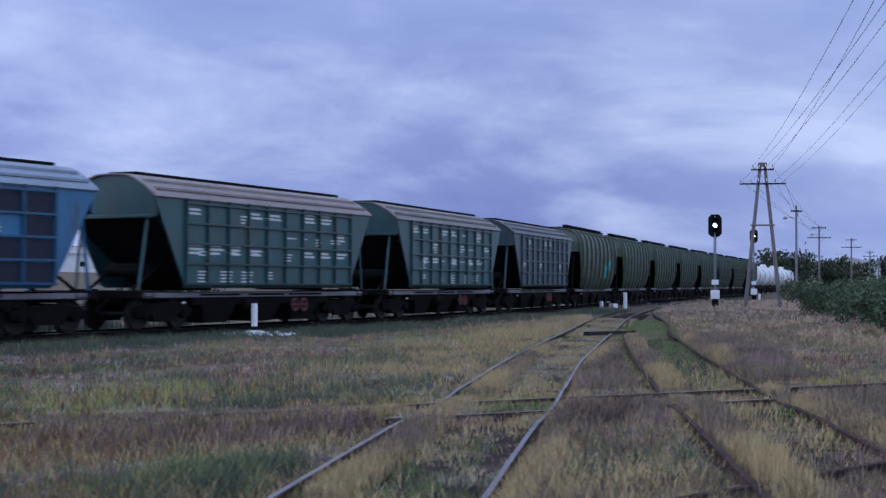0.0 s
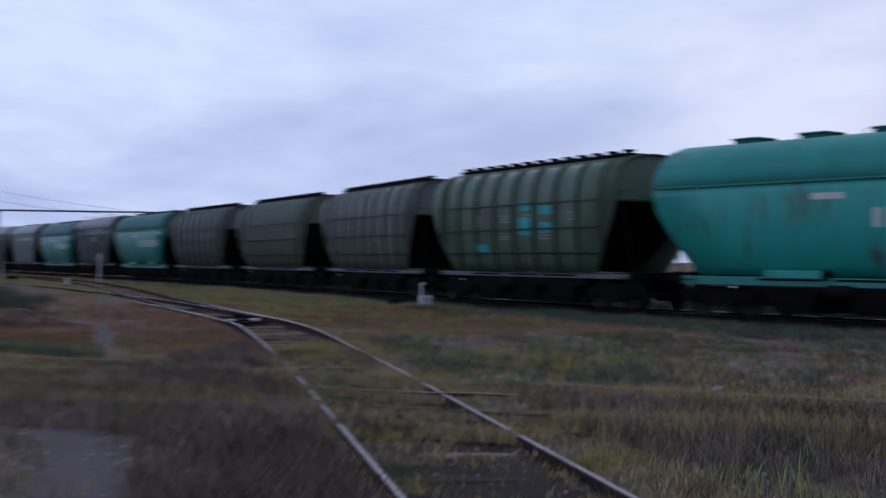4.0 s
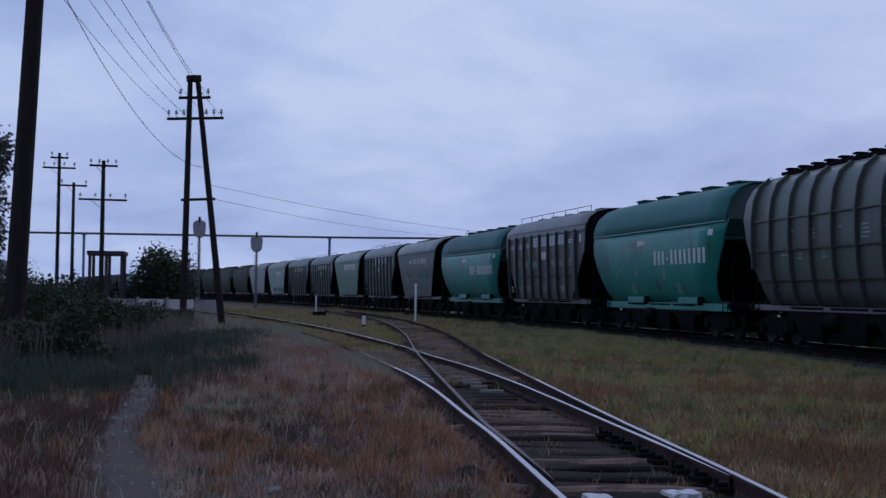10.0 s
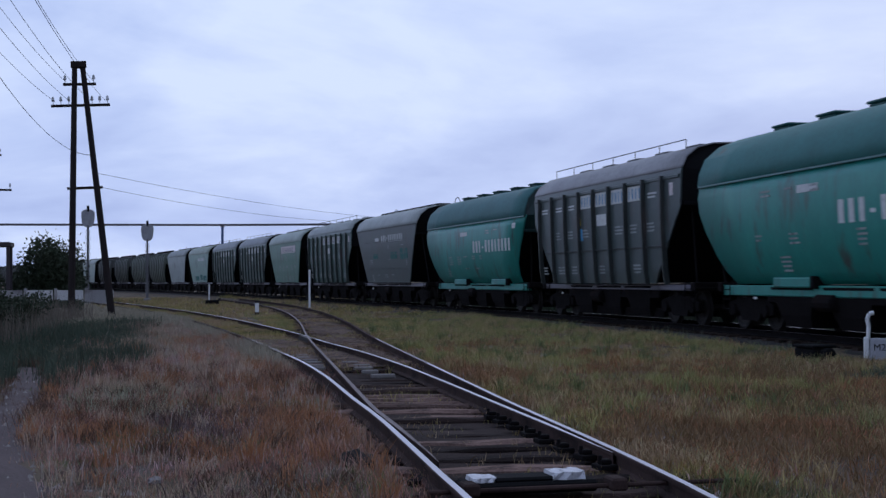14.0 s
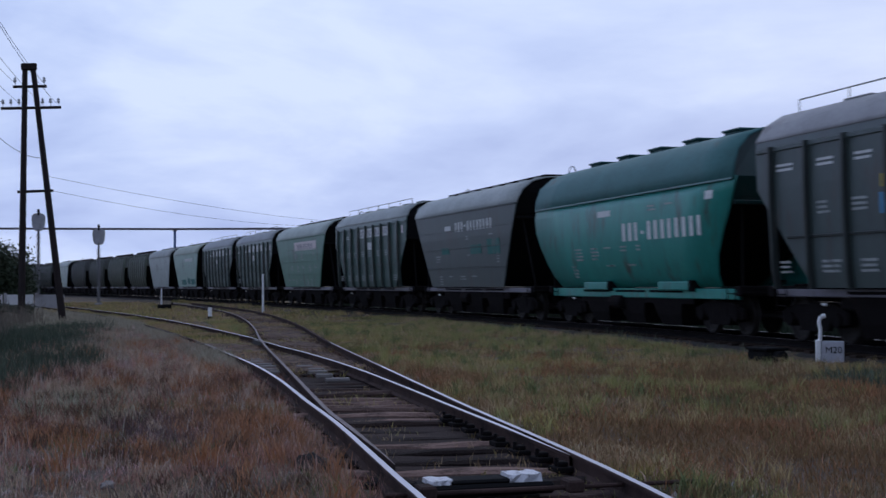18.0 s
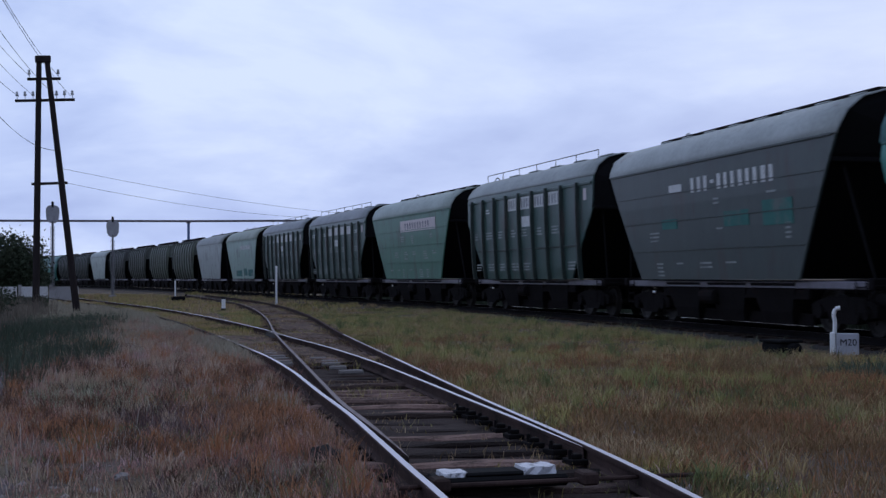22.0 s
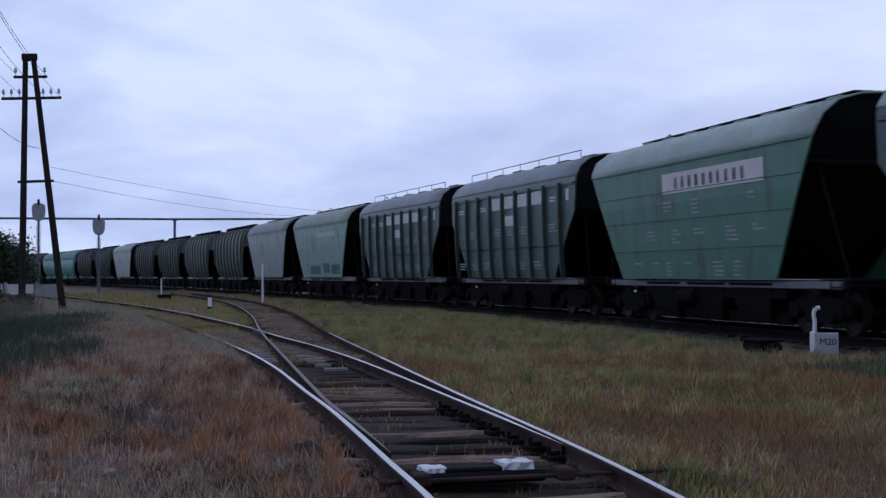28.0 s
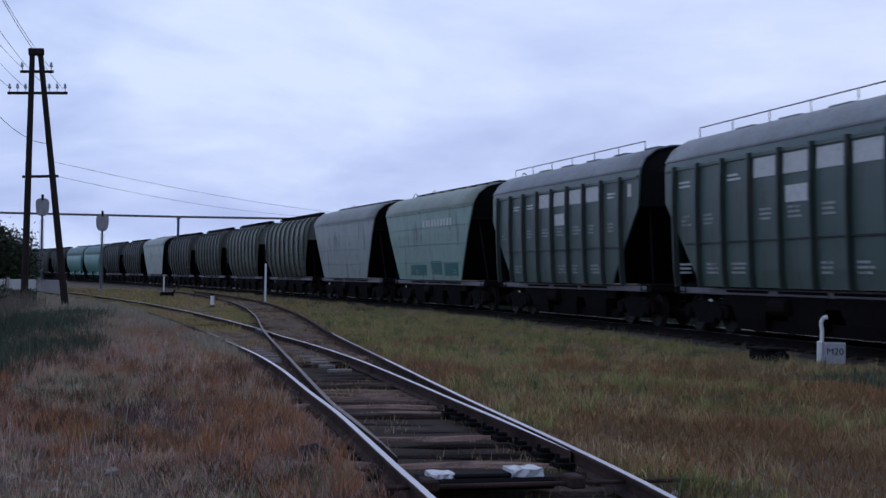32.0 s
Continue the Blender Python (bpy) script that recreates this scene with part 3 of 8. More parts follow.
# ---- tracks ----
def rail_shape(xs, ys, z_top, side=0.0, head=0.034, tip=0.0):
    """A rail swept along a line: foot, web and polished head."""
    xs, ys = np.array(xs), np.array(ys)
    dx, dy = np.gradient(xs), np.gradient(ys)
    ln = np.hypot(dx, dy)
    nx, ny = -dy / ln, dx / ln
    prof = [(-0.066, -0.152), (-0.062, -0.140), (-0.010, -0.120), (-0.009, -0.042), (-head, -0.032), (-head, -0.008), (-head + 0.006, -0.002), (-0.026, 0.0),
            (0.026, 0.0), (head - 0.006, -0.002), (head, -0.008), (head, -0.032), (0.009, -0.042), (0.010, -0.120), (0.062, -0.140), (0.066, -0.152)]
    k = len(prof)
    z_top = np.zeros(len(xs)) + z_top
    v, f, mi = [], [], []
    for i in range(len(xs)):
        thin = min(1.0, 0.12 + abs(xs[-1] - xs[i]) / tip) if tip else 1.0
        for u, w in prof:
            v.append((xs[i] + nx[i] * (side + u * thin), ys[i] + ny[i] * (side + u * thin), z_top[i] + w - 0.02 * (1 - thin)))
    for i in range(len(xs) - 1):
        for j in range(k):
            j2 = (j + 1) % k
            f.append((i * k + j, i * k + j2, (i + 1) * k + j2, (i + 1) * k + j))
            mi.append(0 if j != 7 else 2 if xs[i] < -33 and z_top[i] < 0.3 else 1)
    s = Shape()
    s.add(v, f)
    s.mi = mi
    return s


def bed_shape(xs, ys, half, z_top, drop=0.16):
    """A low ballast bed with sloping, uneven shoulders."""
    xs, ys = np.array(xs), np.array(ys)
    dx, dy = np.gradient(xs), np.gradient(ys)
    ln = np.hypot(dx, dy)
    nx, ny = -dy / ln, dx / ln
    prof = [(-half - 0.55, -drop), (-half, -0.01), (-half * 0.5, 0.012), (0, 0.0), (half * 0.5, 0.012), (half, -0.01), (half + 0.55, -drop)]
    rnd = np.random.RandomState(5)
    v, f = [], []
    for i in range(len(xs)):
        for u, w in prof:
            v.append((xs[i] + nx[i] * u, ys[i] + ny[i] * (u + rnd.uniform(-.08, .08)), z_top + w + rnd.uniform(-0.02, 0.02)))
    k = len(prof)
    for i in range(len(xs) - 1):
        for j in range(k - 1):
            f.append((i * k + j, (i + 1) * k + j, (i + 1) * k + j + 1, i * k + j + 1))
    return Shape().add(v, f)


def sleeper_mesh(name, mat, seed, length=2.7, wide=0.8):
    rnd = random.Random(seed)
    s = Shape()
    rings = []
    for i in range(9):
        y = -length / 2 + length * i / 8
        j = [rnd.uniform(-0.012, 0.012) for _ in range(6)]
        sag = 0.03 * rnd.random() ** 2 + (0.03 if i in (0, 8) else 0)
        rings.append([(wide * (-0.125 + 2 * j[0]), y, -0.16), (wide * (-0.125 + 2 * j[1]), y, -0.03 - sag), (-0.085 * wide, y, j[2] - sag), (0.085 * wide, y, j[3] - sag), (wide * (0.125 + 2 * j[4]), y, -0.03 - sag), (wide * (0.125 + 2 * j[5]), y, -0.16)])
    return s.rings(rings).mesh(name, [mat])


SLEEPERS = [sleeper_mesh("sleeper", SLEEPER, k, 2.7, w) for k, w in ((1, 0.85), (2, 0.65), (3, 1.0), (6, 0.75))]
LONG_SLEEPERS = [sleeper_mesh("sleeper", SLEEPER, 4, 2.85, 0.75), sleeper_mesh("sleeper", SLEEPER, 5, 3.0, 0.9), sleeper_mesh("sleeper", SLEEPER, 7, 3.1, 0.6)]
GAUGE = 0.80


def track(name, label, line, x0, x1, z_top, step=1.5, rails=(-GAUGE, GAUGE), bed=0.9, polished=True, bed_z=None, bed_mat=None, heads=None, steel=RUST):
    t = thing(name, label, "railway track", kind="structure")
    xs = np.arange(x0, x1 + 1e-6, step)
    ys = line(xs)
    z_top = z_top(xs) if callable(z_top) else z_top
    mats = [steel, *(heads or ((TREAD, DULL_TREAD) if polished else (RUST, RUST)))]
    for side in rails:
        part("rail", rail_shape(xs, ys, z_top, side), mats, t)
    if bed:
        part("ballast_bed", bed_shape(xs, ys, bed, (z_top - 0.20) if bed_z is None else bed_z), bed_mat or BALLAST, t)
    return t


siding = track("siding_track", "weedy siding with polished rails on worn wooden sleepers", siding_y, -110, -3, 0.16, rails=(), bed=1.3, bed_z=-0.03, bed_mat=TRACK_DIRT)
xs = np.arange(-3, 110, 1.0)
part("weedy_bed", bed_shape(xs, siding_y(xs), 1.0, -0.075, 0.1), TRACK_DIRT, siding)
branch = track("branch_track", "rusty branch track curving away through the grass", branch_y, -129, -36, 0.162, rails=(), bed=1.2, bed_z=-0.025, bed_mat=TRACK_DIRT)
# the route over the branch is the worn one; beyond the points the siding's rails are dull
for x0, x1, mats in ((-110, -23, [RUST, DULL_TREAD, RUST]), (-23, -6, [RUST, TREAD, DULL_TREAD]), (-6, 110, [RUST, DULL_TREAD, RUST])):
    xs = np.arange(x0, x1 + 1e-6, 1.0)
    part("rail", rail_shape(xs, siding_y(xs), siding_z(xs), GAUGE), mats, siding)
xs = np.arange(-129, -35.9, 1.5)
part("rail", rail_shape(xs, branch_y(xs), 0.162, GAUGE), [RUST, TREAD, TREAD], branch)
part("rail", rail_shape(xs, branch_y(xs), 0.162, -GAUGE), [RUST, DULL_TREAD, RUST], branch, "rusty rail half hidden in grass")
third = track("third_track", "rusty overgrown track curving into the scrub", third_y, -24, -4, 0.06, rails=(-GAUGE, GAUGE), bed=0, polished=False)
for s in (-GAUGE, GAUGE):
    xs = np.arange(-4, 43.1, 1.0)
    part("rail", rail_shape(xs, third_y(xs), 0.06, s), [RUST, RUST, RUST], third, "rail sunk in weeds")
def meeting_z(line, z):
    """Rail level of a yard track: lowered where the siding crosses it, to hide it from the camera."""
    return lambda x: z - 0.045 * np.clip(1.9 - np.abs(line(x) - siding_y(x)), 0, 1)


yard = track("yard_track", "weedy yard track with dull brown rails on rotten sleepers", yard_y, -26, 92, meeting_z(yard_y, 0.085), 0.5, bed=1.0, bed_z=-0.075, bed_mat=TRACK_DIRT, heads=(DULL_TREAD, RUST))
spur = track("yard_spur", "rusty overgrown spur leaving the yard track", spur_y, -22, 29.5, meeting_z(spur_y, 0.075), 0.5, bed=0.9, bed_z=-0.08, bed_mat=TRACK_DIRT, polished=False)
xs = np.arange(29.5, 62.1, 1.0)
part("rail", rail_shape(xs, spur_y(xs), 0.077, -GAUGE), [RUST, RUST, RUST], spur)
xs = np.arange(62, 34, -0.8)
part("switch_rail", rail_shape(xs[::-1], spur_y(xs[::-1]), 0.077, GAUGE, 0.030), [RUST, RUST, RUST], spur)
# rails here take near-black steel: the train's shade put into their colour
main_line = track("running_line", "running line on low ballast beneath the grain train", main_y, -300, 300, RAIL_Z, 3.0, bed=1.7, heads=(TREAD, UNDER), steel=UNDER)


# ---- turnouts ----
def turnout_rails(owner, outer, outer_side, x0, x1, name="switch_rail", z=0.161, shift0=0.07, polished=True):
    """A closure rail from the blade tip to the crossing."""
    xs = np.arange(x0, x1 + (0.6 if x1 > x0 else -0.6), 0.6 if x1 > x0 else -0.6)
    return part(name, rail_shape(xs, outer(xs), z, outer_side, 0.030, 2.5), [RUST, TREAD if polished else RUST, DULL_TREAD if polished else RUST], owner)


# the near stock rail runs from the branch into the siding; one blade lies open, the other is closed
near_stock = spline([-40, -36, -30, -27, -24, -20.4, -16.3, -13.8, -11.6, -9.9, -8.2, -4, 0], [1.38, 1.634, 1.94, 2.06, 2.17, 2.19, 2.10, 2.06, 1.98, 1.91, 1.845, float(siding_y(-4)) - 0.83, float(siding_y(0)) - 0.83])
open_blade = lambda x: siding_y(x) - GAUGE + 0.08 * np.clip((x + 15) / 4, 0, 1)
closed_blade = spline([-36, -31, -28, -24.7, -21.8, -19.2, -17.1, -15.4, -13.4, -11.2], [3.234, 3.40, 3.57, 3.68, 3.71, 3.68, 3.645, 3.61, 3.575, 3.545])
three = [RUST, TREAD, DULL_TREAD]
xs = np.arange(-26.4, -5.9, 0.6)
part("stock_rail", rail_shape(xs, near_stock(xs), 0.16), three, siding)
xs = np.concatenate([np.arange(-6, 0, 0.6), np.arange(0, 110.1, 1.5)])
part("stock_rail", rail_shape(xs, np.where(xs < 0, near_stock(xs), siding_y(xs) - 0.83), siding_z(xs)), [RUST, DULL_TREAD, RUST], siding)
xs = np.arange(-36, -26.3, 0.6)
part("stock_rail", rail_shape(xs, near_stock(xs), 0.16), [RUST, DULL_TREAD, RUST], siding)
xs = np.append(np.arange(-110, -10.6, 0.7), -10.6)
part("switch_rail", rail_shape(xs, open_blade(xs), 0.155, 0, 0.030, 3.0), [RUST, BLADE, BLADE], siding)
turnout_rails(branch, closed_blade, 0.0, -36, -11.2)
# check rails beside the yard crossing
for x0, x1, line, side, owner in ((27, 33, yard_y, 0.72, yard), (27, 33, spur_y, -0.72, spur)):
    xs = np.arange(x0, x1, 0.5)
    part("check_rail", rail_shape(xs, line(xs), 0.086, side, 0.026), [RUST, RUST, RUST], owner)
# crossing frog, a cast wedge where the rails meet
for cx, a, b, owner in ((-34.2, siding_y, -GAUGE, branch), (29.2, yard_y, -GAUGE * 1.3, yard)):
    cy = float(a(cx)) + b
    part("crossing_frog", Shape().add([(cx - 1.2, cy - 0.14, 0.02), (cx + 1.2, cy - 0.03, 0.02), (cx + 1.2, cy + 0.03, 0.02), (cx - 1.2, cy + 0.14, 0.02),
                                       (cx - 1.2, cy - 0.12, 0.15), (cx + 1.2, cy - 0.02, 0.15), (cx + 1.2, cy + 0.02, 0.15), (cx - 1.2, cy + 0.12, 0.15)],
                                      [(0, 3, 2, 1), (4, 5, 6, 7), (0, 1, 5, 4), (1, 2, 6, 5), (2, 3, 7, 6), (3, 0, 4, 7)]), WHEEL, owner)

# sleepers, each laid by itself; those far off are joined
def lay_sleepers(owner, line, x0, x1, step, z, meshes, seed, skip=0.0, joined=False):
    rnd = random.Random(seed)
    x = x0
    shape = Shape()
    while x < x1:
        y = float(line(x))
        ang = math.atan2(float(line(x + 0.5)) - float(line(x - 0.5)), 1.0) + rnd.uniform(-0.06, 0.06)
        if rnd.random() >= skip:
            if joined:
                c, s = math.cos(ang), math.sin(ang)
                p = [(x + c * u - s * v, y + s * u + c * v, z + w) for w in (-0.15, 0) for u, v in ((-0.12, -1.35), (0.12, -1.35), (0.12, 1.35), (-0.12, 1.35))]
                shape.add(p, [(0, 3, 2, 1), (4, 5, 6, 7), (0, 1, 5, 4), (1, 2, 6, 5), (2, 3, 7, 6), (3, 0, 4, 7)])
            else:
                tie = part("sleeper", rnd.choice(meshes), None, owner, at=Matrix.Translation((x, y + rnd.uniform(-0.05, 0.05), z + rnd.uniform(-0.045, 0.012))) @ Matrix.Rotation(ang, 4, "Z") @ Matrix.Rotation(rnd.uniform(-0.012, 0.012), 4, "X"))
                k = rnd.random() ** (1.6 if x < -10.5 else 0.6)
                k = k if rnd.random() < (0.66 if x < -10 else 0.9) else 0.0
                tie.color = (0.020 + 0.29 * k, 0.014 + 0.190 * k, 0.013 + 0.158 * k, 1)
        x += step * rnd.uniform(0.82, 1.2)
    if joined:
        rest = part("sleepers", shape, SLEEPER, owner)
        rest.color = (0.045, 0.032, 0.026, 1)
        tagged(rest, "weathered wooden sleepers", kind="stuff")


# earth trodden in level between the rails beyond the points
for line, x0, x1, owner in ((siding_y, -80, -23.5, siding), (branch_y, -36, -26, branch)):
    xs = np.arange(x0, x1, 0.8)
    part("trodden_earth", bed_shape(xs, line(xs), 0.62, 0.035, 0.10), PALE_DIRT, owner)
mid_y = lambda x: (siding_y(x) + branch_y(x)) / 2
lay_sleepers(siding, siding_y, -11.0, -5.0, 0.62, 0.03, SLEEPERS, 11)
lay_sleepers(siding, siding_y, -4.6, -1.0, 0.72, 0.0, SLEEPERS, 21, 0.12)
lay_sleepers(siding, siding_y, -0.8, 42, 0.72, -0.055, SLEEPERS, 23, 0.25)
lay_sleepers(siding, mid_y, -37.0, -22.5, 0.62, 0.050, LONG_SLEEPERS + SLEEPERS[2:], 22, 0.35)
lay_sleepers(siding, mid_y, -22.0, -11.3, 0.60, 0.032, LONG_SLEEPERS + SLEEPERS[2:] + SLEEPERS[2:] + SLEEPERS[:1], 12)
lay_sleepers(siding, siding_y, -75, -37.3, 0.66, 0.045, SLEEPERS, 13, 0.3)
lay_sleepers(siding, siding_y, 42, 108, 0.66, 0.01, SLEEPERS, 14, joined=True)
lay_sleepers(branch, branch_y, -80, -37.5, 0.66, 0.004, SLEEPERS, 15, 0.25)
lay_sleepers(third, third_y, -24, 42, 0.66, -0.04, SLEEPERS, 16, 0.2)
lay_sleepers(yard, yard_y, -25, 34, 0.56, -0.05, SLEEPERS, 24, 0.3)
lay_sleepers(yard, yard_y, 34, 90, 0.5, -0.06, SLEEPERS, 25, joined=True)
lay_sleepers(spur, spur_y, -21, 27, 0.6, -0.06, SLEEPERS, 26, 0.35)
lay_sleepers(main_line, main_y, -290, 290, 0.6, RAIL_Z - 0.152, SLEEPERS, 17, joined=True)

# rail chairs on the sleepers of the turnout
CHAIR = Shape().box(-0.10, 0.10, -0.075, 0.075, 0.0, 0.045, 0, 0.008).box(-0.05, 0.05, -0.045, 0.045, 0.045, 0.085, 0, 0.008).turned([(0.018, 0.0), (0.018, 0.115), (0.006, 0.12)], "z", 6, at=(0.0, -0.04, 0.0)).mesh("rail_chair", [UNDER])
rnd = random.Random(77)
inner_far = lambda x: np.where(x < -11.4, np.minimum(closed_blade(np.clip(x, -36, -11.2)), siding_y(x) + GAUGE), siding_y(x) + GAUGE) - 0.14
for k in range(8):
    x = -14.9 + 0.61 * k + rnd.uniform(-0.1, 0.1)
    part("rail_chair", CHAIR, None, siding, at=Matrix.Translation((x, float(inner_far(x)), 0.022)) @ Matrix.Rotation(rnd.uniform(-0.2, 0.2), 4, "Z"))

# joint plates on the near rails
for x in (7.5, 20.0):
    for side in (-1.0375, 1):
        y = float(siding_y(x)) + side * GAUGE
        part("fishplate", Shape().box(x - 0.4, x + 0.4, y - 0.032, y - 0.012, -0.06, 0.01, 0, 0.006).box(x - 0.4, x + 0.4, y + 0.012, y + 0.032, -0.06, 0.01, 0, 0.006), RUST, siding)


# switch throw with white-painted weights between the rails
def switch_throw(name, x, y, ang):
    t = thing(name, "black switch throw bar with lumpy white-painted ends", "track switch", pose(x, y, 0.05, 0, 0, ang))
    part("throw_bar", Shape().box(-0.16, 0.15, -0.46, 0.52, 0, 0.085, 0, 0.02).box(-0.13, 0.12, -0.24, 0.20, 0.08, 0.115, 0, 0.015), BLACK, t)
    for s, sc, ht in ((-1, 0.75, 0.65), (1, 1.1, 1.15)):
        rnd = random.Random(s + 5)
        rings = []
        for i, r in enumerate((0.08, 0.11, 0.11, 0.11, 0.11, 0.08)):
            yy = s * 0.31 + (i - 2.5) * 0.045 * sc
            rings.append([(min(0.11, max(-0.11, 1.5 * r * math.cos(k * math.pi / 4))) * rnd.uniform(0.8, 1.15), yy, 0.09 + ht * min(0.045, max(-0.045, 0.9 * r * math.sin(k * math.pi / 4))) * rnd.uniform(0.8, 1.1)) for k in range(8)])
        part("painted_weight", Shape().rings(rings), CHIPPED, t, "chipped white-painted weight")
    part("tie_rod", Shape().tube((0.22, -0.75, 0.05), (0.22, 0.75, 0.05), 0.018).tube((0.22, 0.75, 0.05), (0.22, 1.6, 0.05), 0.016), RUST, t)
    for k in (-0.46, 0.62):
        part("clamp", Shape().box(0.12, 0.32, k - 0.06, k + 0.06, 0.02, 0.11, 0, 0.015), RUST, t)
    return t


switch_throw("switch_throw", -9.56, 2.46, 3)
switch_throw("switch_throw", 80.0, 59.0, 40)
switch_throw("switch_throw", 86.0, 63.4, 40)


# pale worn timbers showing between the blades and the stock rails
rnd = random.Random(31)
for x0, n, y0, y1 in ((-23.6, 6, 2.36, 2.68), (-21.8, 5, 3.08, 3.5)):
    for i in range(n):
        x = x0 - 0.85 * i + rnd.uniform(-0.15, 0.15)
        k = rnd.uniform(-0.06, 0.06)
        part("worn_timber", Shape().box(x - 0.045, x + 0.045, y0 + k, y1 + k - rnd.uniform(0, 0.15), 0.0, 0.07, 0, 0.015), STONE, siding, "pale worn timber end")


# ---- wagons ----
def lerp_table(tab, z):
    zs, xs = zip(*sorted(tab))
    return float(np.interp(z, zs, xs))


def section_panel(prof, ends, off, side, thick=0.05, cols=6):
    """A body side: the (y, z) section drawn out along the wagon between the sloping ends."""
    s = Shape()
    rings = []
    for c in range(cols + 1):
        k = c / cols * 2 - 1
        outer = [(off + k * lerp_table(ends, z), side * y, z) for y, z in prof]
        inner = [(off + k * lerp_table(ends, z), side * (y - thick), z) for y, z in prof[::-1]]
        rings.append(outer + inner)
    return s.rings(rings)


def roof_shape(prof, ends, off, thick=0.04, cols=8):
    full = [(-y, z) for y, z in prof] + [(y, z) for y, z in prof[::-1][1:]]
    rings = []
    for c in range(cols + 1):
        k = c / cols * 2 - 1
        outer = [(off + k * lerp_table(ends, z), y, z) for y, z in full]
        inner = [(off + k * lerp_table(ends, z), y * 0.97, z - thick) for y, z in full[::-1]]
        rings.append(outer + inner)
    return Shape().rings(rings)


def rib_shape(prof, x, w, d, side, z0=None, z1=None):
    """A stiffener that follows the section."""
    pts = [(y, z) for y, z in prof if (z0 is None or z >= z0 - 1e-6) and (z1 is None or z <= z1 + 1e-6)]
    rings = []
    for i, (y, z) in enumerate(pts):
        a, b = pts[max(0, i - 1)], pts[min(len(pts) - 1, i + 1)]
        t = Vector((b[0] - a[0], b[1] - a[1])).normalized()
        n = Vector((t.y, -t.x))
        q = (y + n.x * d, z + n.y * d)
        rings.append([(x - w, side * (y - 0.02), z), (x + w, side * (y - 0.02), z), (x + w * 0.7, side * q[0], q[1]), (x - w * 0.7, side * q[0], q[1])])
    return Shape().rings(rings)


def mark_shape(prof, rects, side, lift=0.012):
    """Painted panels on the body side: (x0, x1, z0, z1) rectangles."""
    s = Shape()
    zs = [z for _, z in prof]
    ys = [y for y, _ in prof]
    for x0, x1, z0, z1 in rects:
        n = 3
        p = []
        for i in range(n + 1):
            z = z0 + (z1 - z0) * i / n
            y = float(np.interp(z, zs, ys))
            p += [(x0, side * (y + lift), z), (x1, side * (y + lift), z), (x1, side * (y + 0.002), z), (x0, side * (y + 0.002), z)]
        f = []
        for i in range(n):
            for j in range(4):
                f.append((i * 4 + j, i * 4 + (j + 1) % 4, i * 4 + 4 + (j + 1) % 4, i * 4 + 4 + j))
        f += [(3, 2, 1, 0), (n * 4, n * 4 + 1, n * 4 + 2, n * 4 + 3)]
        s.add(p, f)
    return s


def lettering_bars(x0, x1, z0, z1, count, seed, gap=0.22):
    """A word as plain bars."""
    rnd = random.Random(seed)
    w = (x1 - x0) / count
    out = []
    for i in range(count):
        a = x0 + i * w
        out.append((a, a + w * (1 - gap) * rnd.uniform(0.75, 1.0), z0, z1))
    return out


def small_marks(seed, x0, x1, rows):
    rnd = random.Random(seed)
    out = []
    for z in rows:
        x = x0 + rnd.uniform(0, 1.5)
        while x < x1 - 0.5:
            if rnd.random() < 0.6:
                w = rnd.uniform(0.3, 0.7)
                for k in range(rnd.randint(1, 4)):
                    out.append((x, x + w * rnd.uniform(0.7, 1), z - k * 0.10, z - k * 0.10 + 0.045))
            x += rnd.uniform(0.9, 1.9)
    return out


WHEELSET = Shape()
for s in (-1, 1):
    WHEELSET.turned([(0.10, s * 0.70), (0.475, s * 0.71), (0.505, s * 0.73), (0.505, s * 0.755), (0.475, s * 0.77), (0.47, s * 0.86), (0.42, s * 0.865), (0.38, s * 0.82),
                     (0.16, s * 0.81), (0.13, s * 0.88), (0.09, s * 0.90)], "y", 20)
WHEELSET.turned([(0.085, -0.98), (0.085, 0.98)], "y", 10)
for s in (-1, 1):
    for k in range(4):
        a = k * math.pi / 2
        WHEELSET.box(0.26 * math.cos(a) - 0.03, 0.26 * math.cos(a) + 0.03, s * 0.80 - 0.03, s * 0.80 + 0.03, 0.26 * math.sin(a) - 0.03, 0.26 * math.sin(a) + 0.03)
WHEELSET = WHEELSET.mesh("wheelset", [WHEEL])
side_poly = [(-1.28, 0.40), (-1.30, 0.62), (-1.05, 0.70), (-0.55, 0.78), (0.55, 0.78), (1.05, 0.70), (1.30, 0.62), (1.28, 0.40), (1.0, 0.36), (0.68, 0.50), (0.5, 0.24), (-0.5, 0.24), (-0.68, 0.50), (-1.0, 0.36)]
SIDE_FRAME = Shape().prism(side_poly, -0.07, 0.07)
for sx in (-0.925, 0.925):
    SIDE_FRAME.turned([(0.15, -0.13), (0.16, 0.0), (0.15, 0.13), (0.06, 0.15)], "y", 12, at=(sx, 0, 0.475))
for sx in (-0.2, 0.0, 0.2):
    for k in range(5):
        SIDE_FRAME.turned([(0.075, 0), (0.085, 0.02), (0.075, 0.04)], "z", 8, at=(sx, 0, 0.30 + k * 0.055))
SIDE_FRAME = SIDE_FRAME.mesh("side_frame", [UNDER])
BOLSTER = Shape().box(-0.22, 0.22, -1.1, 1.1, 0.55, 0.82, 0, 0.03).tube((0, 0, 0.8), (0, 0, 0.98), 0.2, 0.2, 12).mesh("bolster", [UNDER])
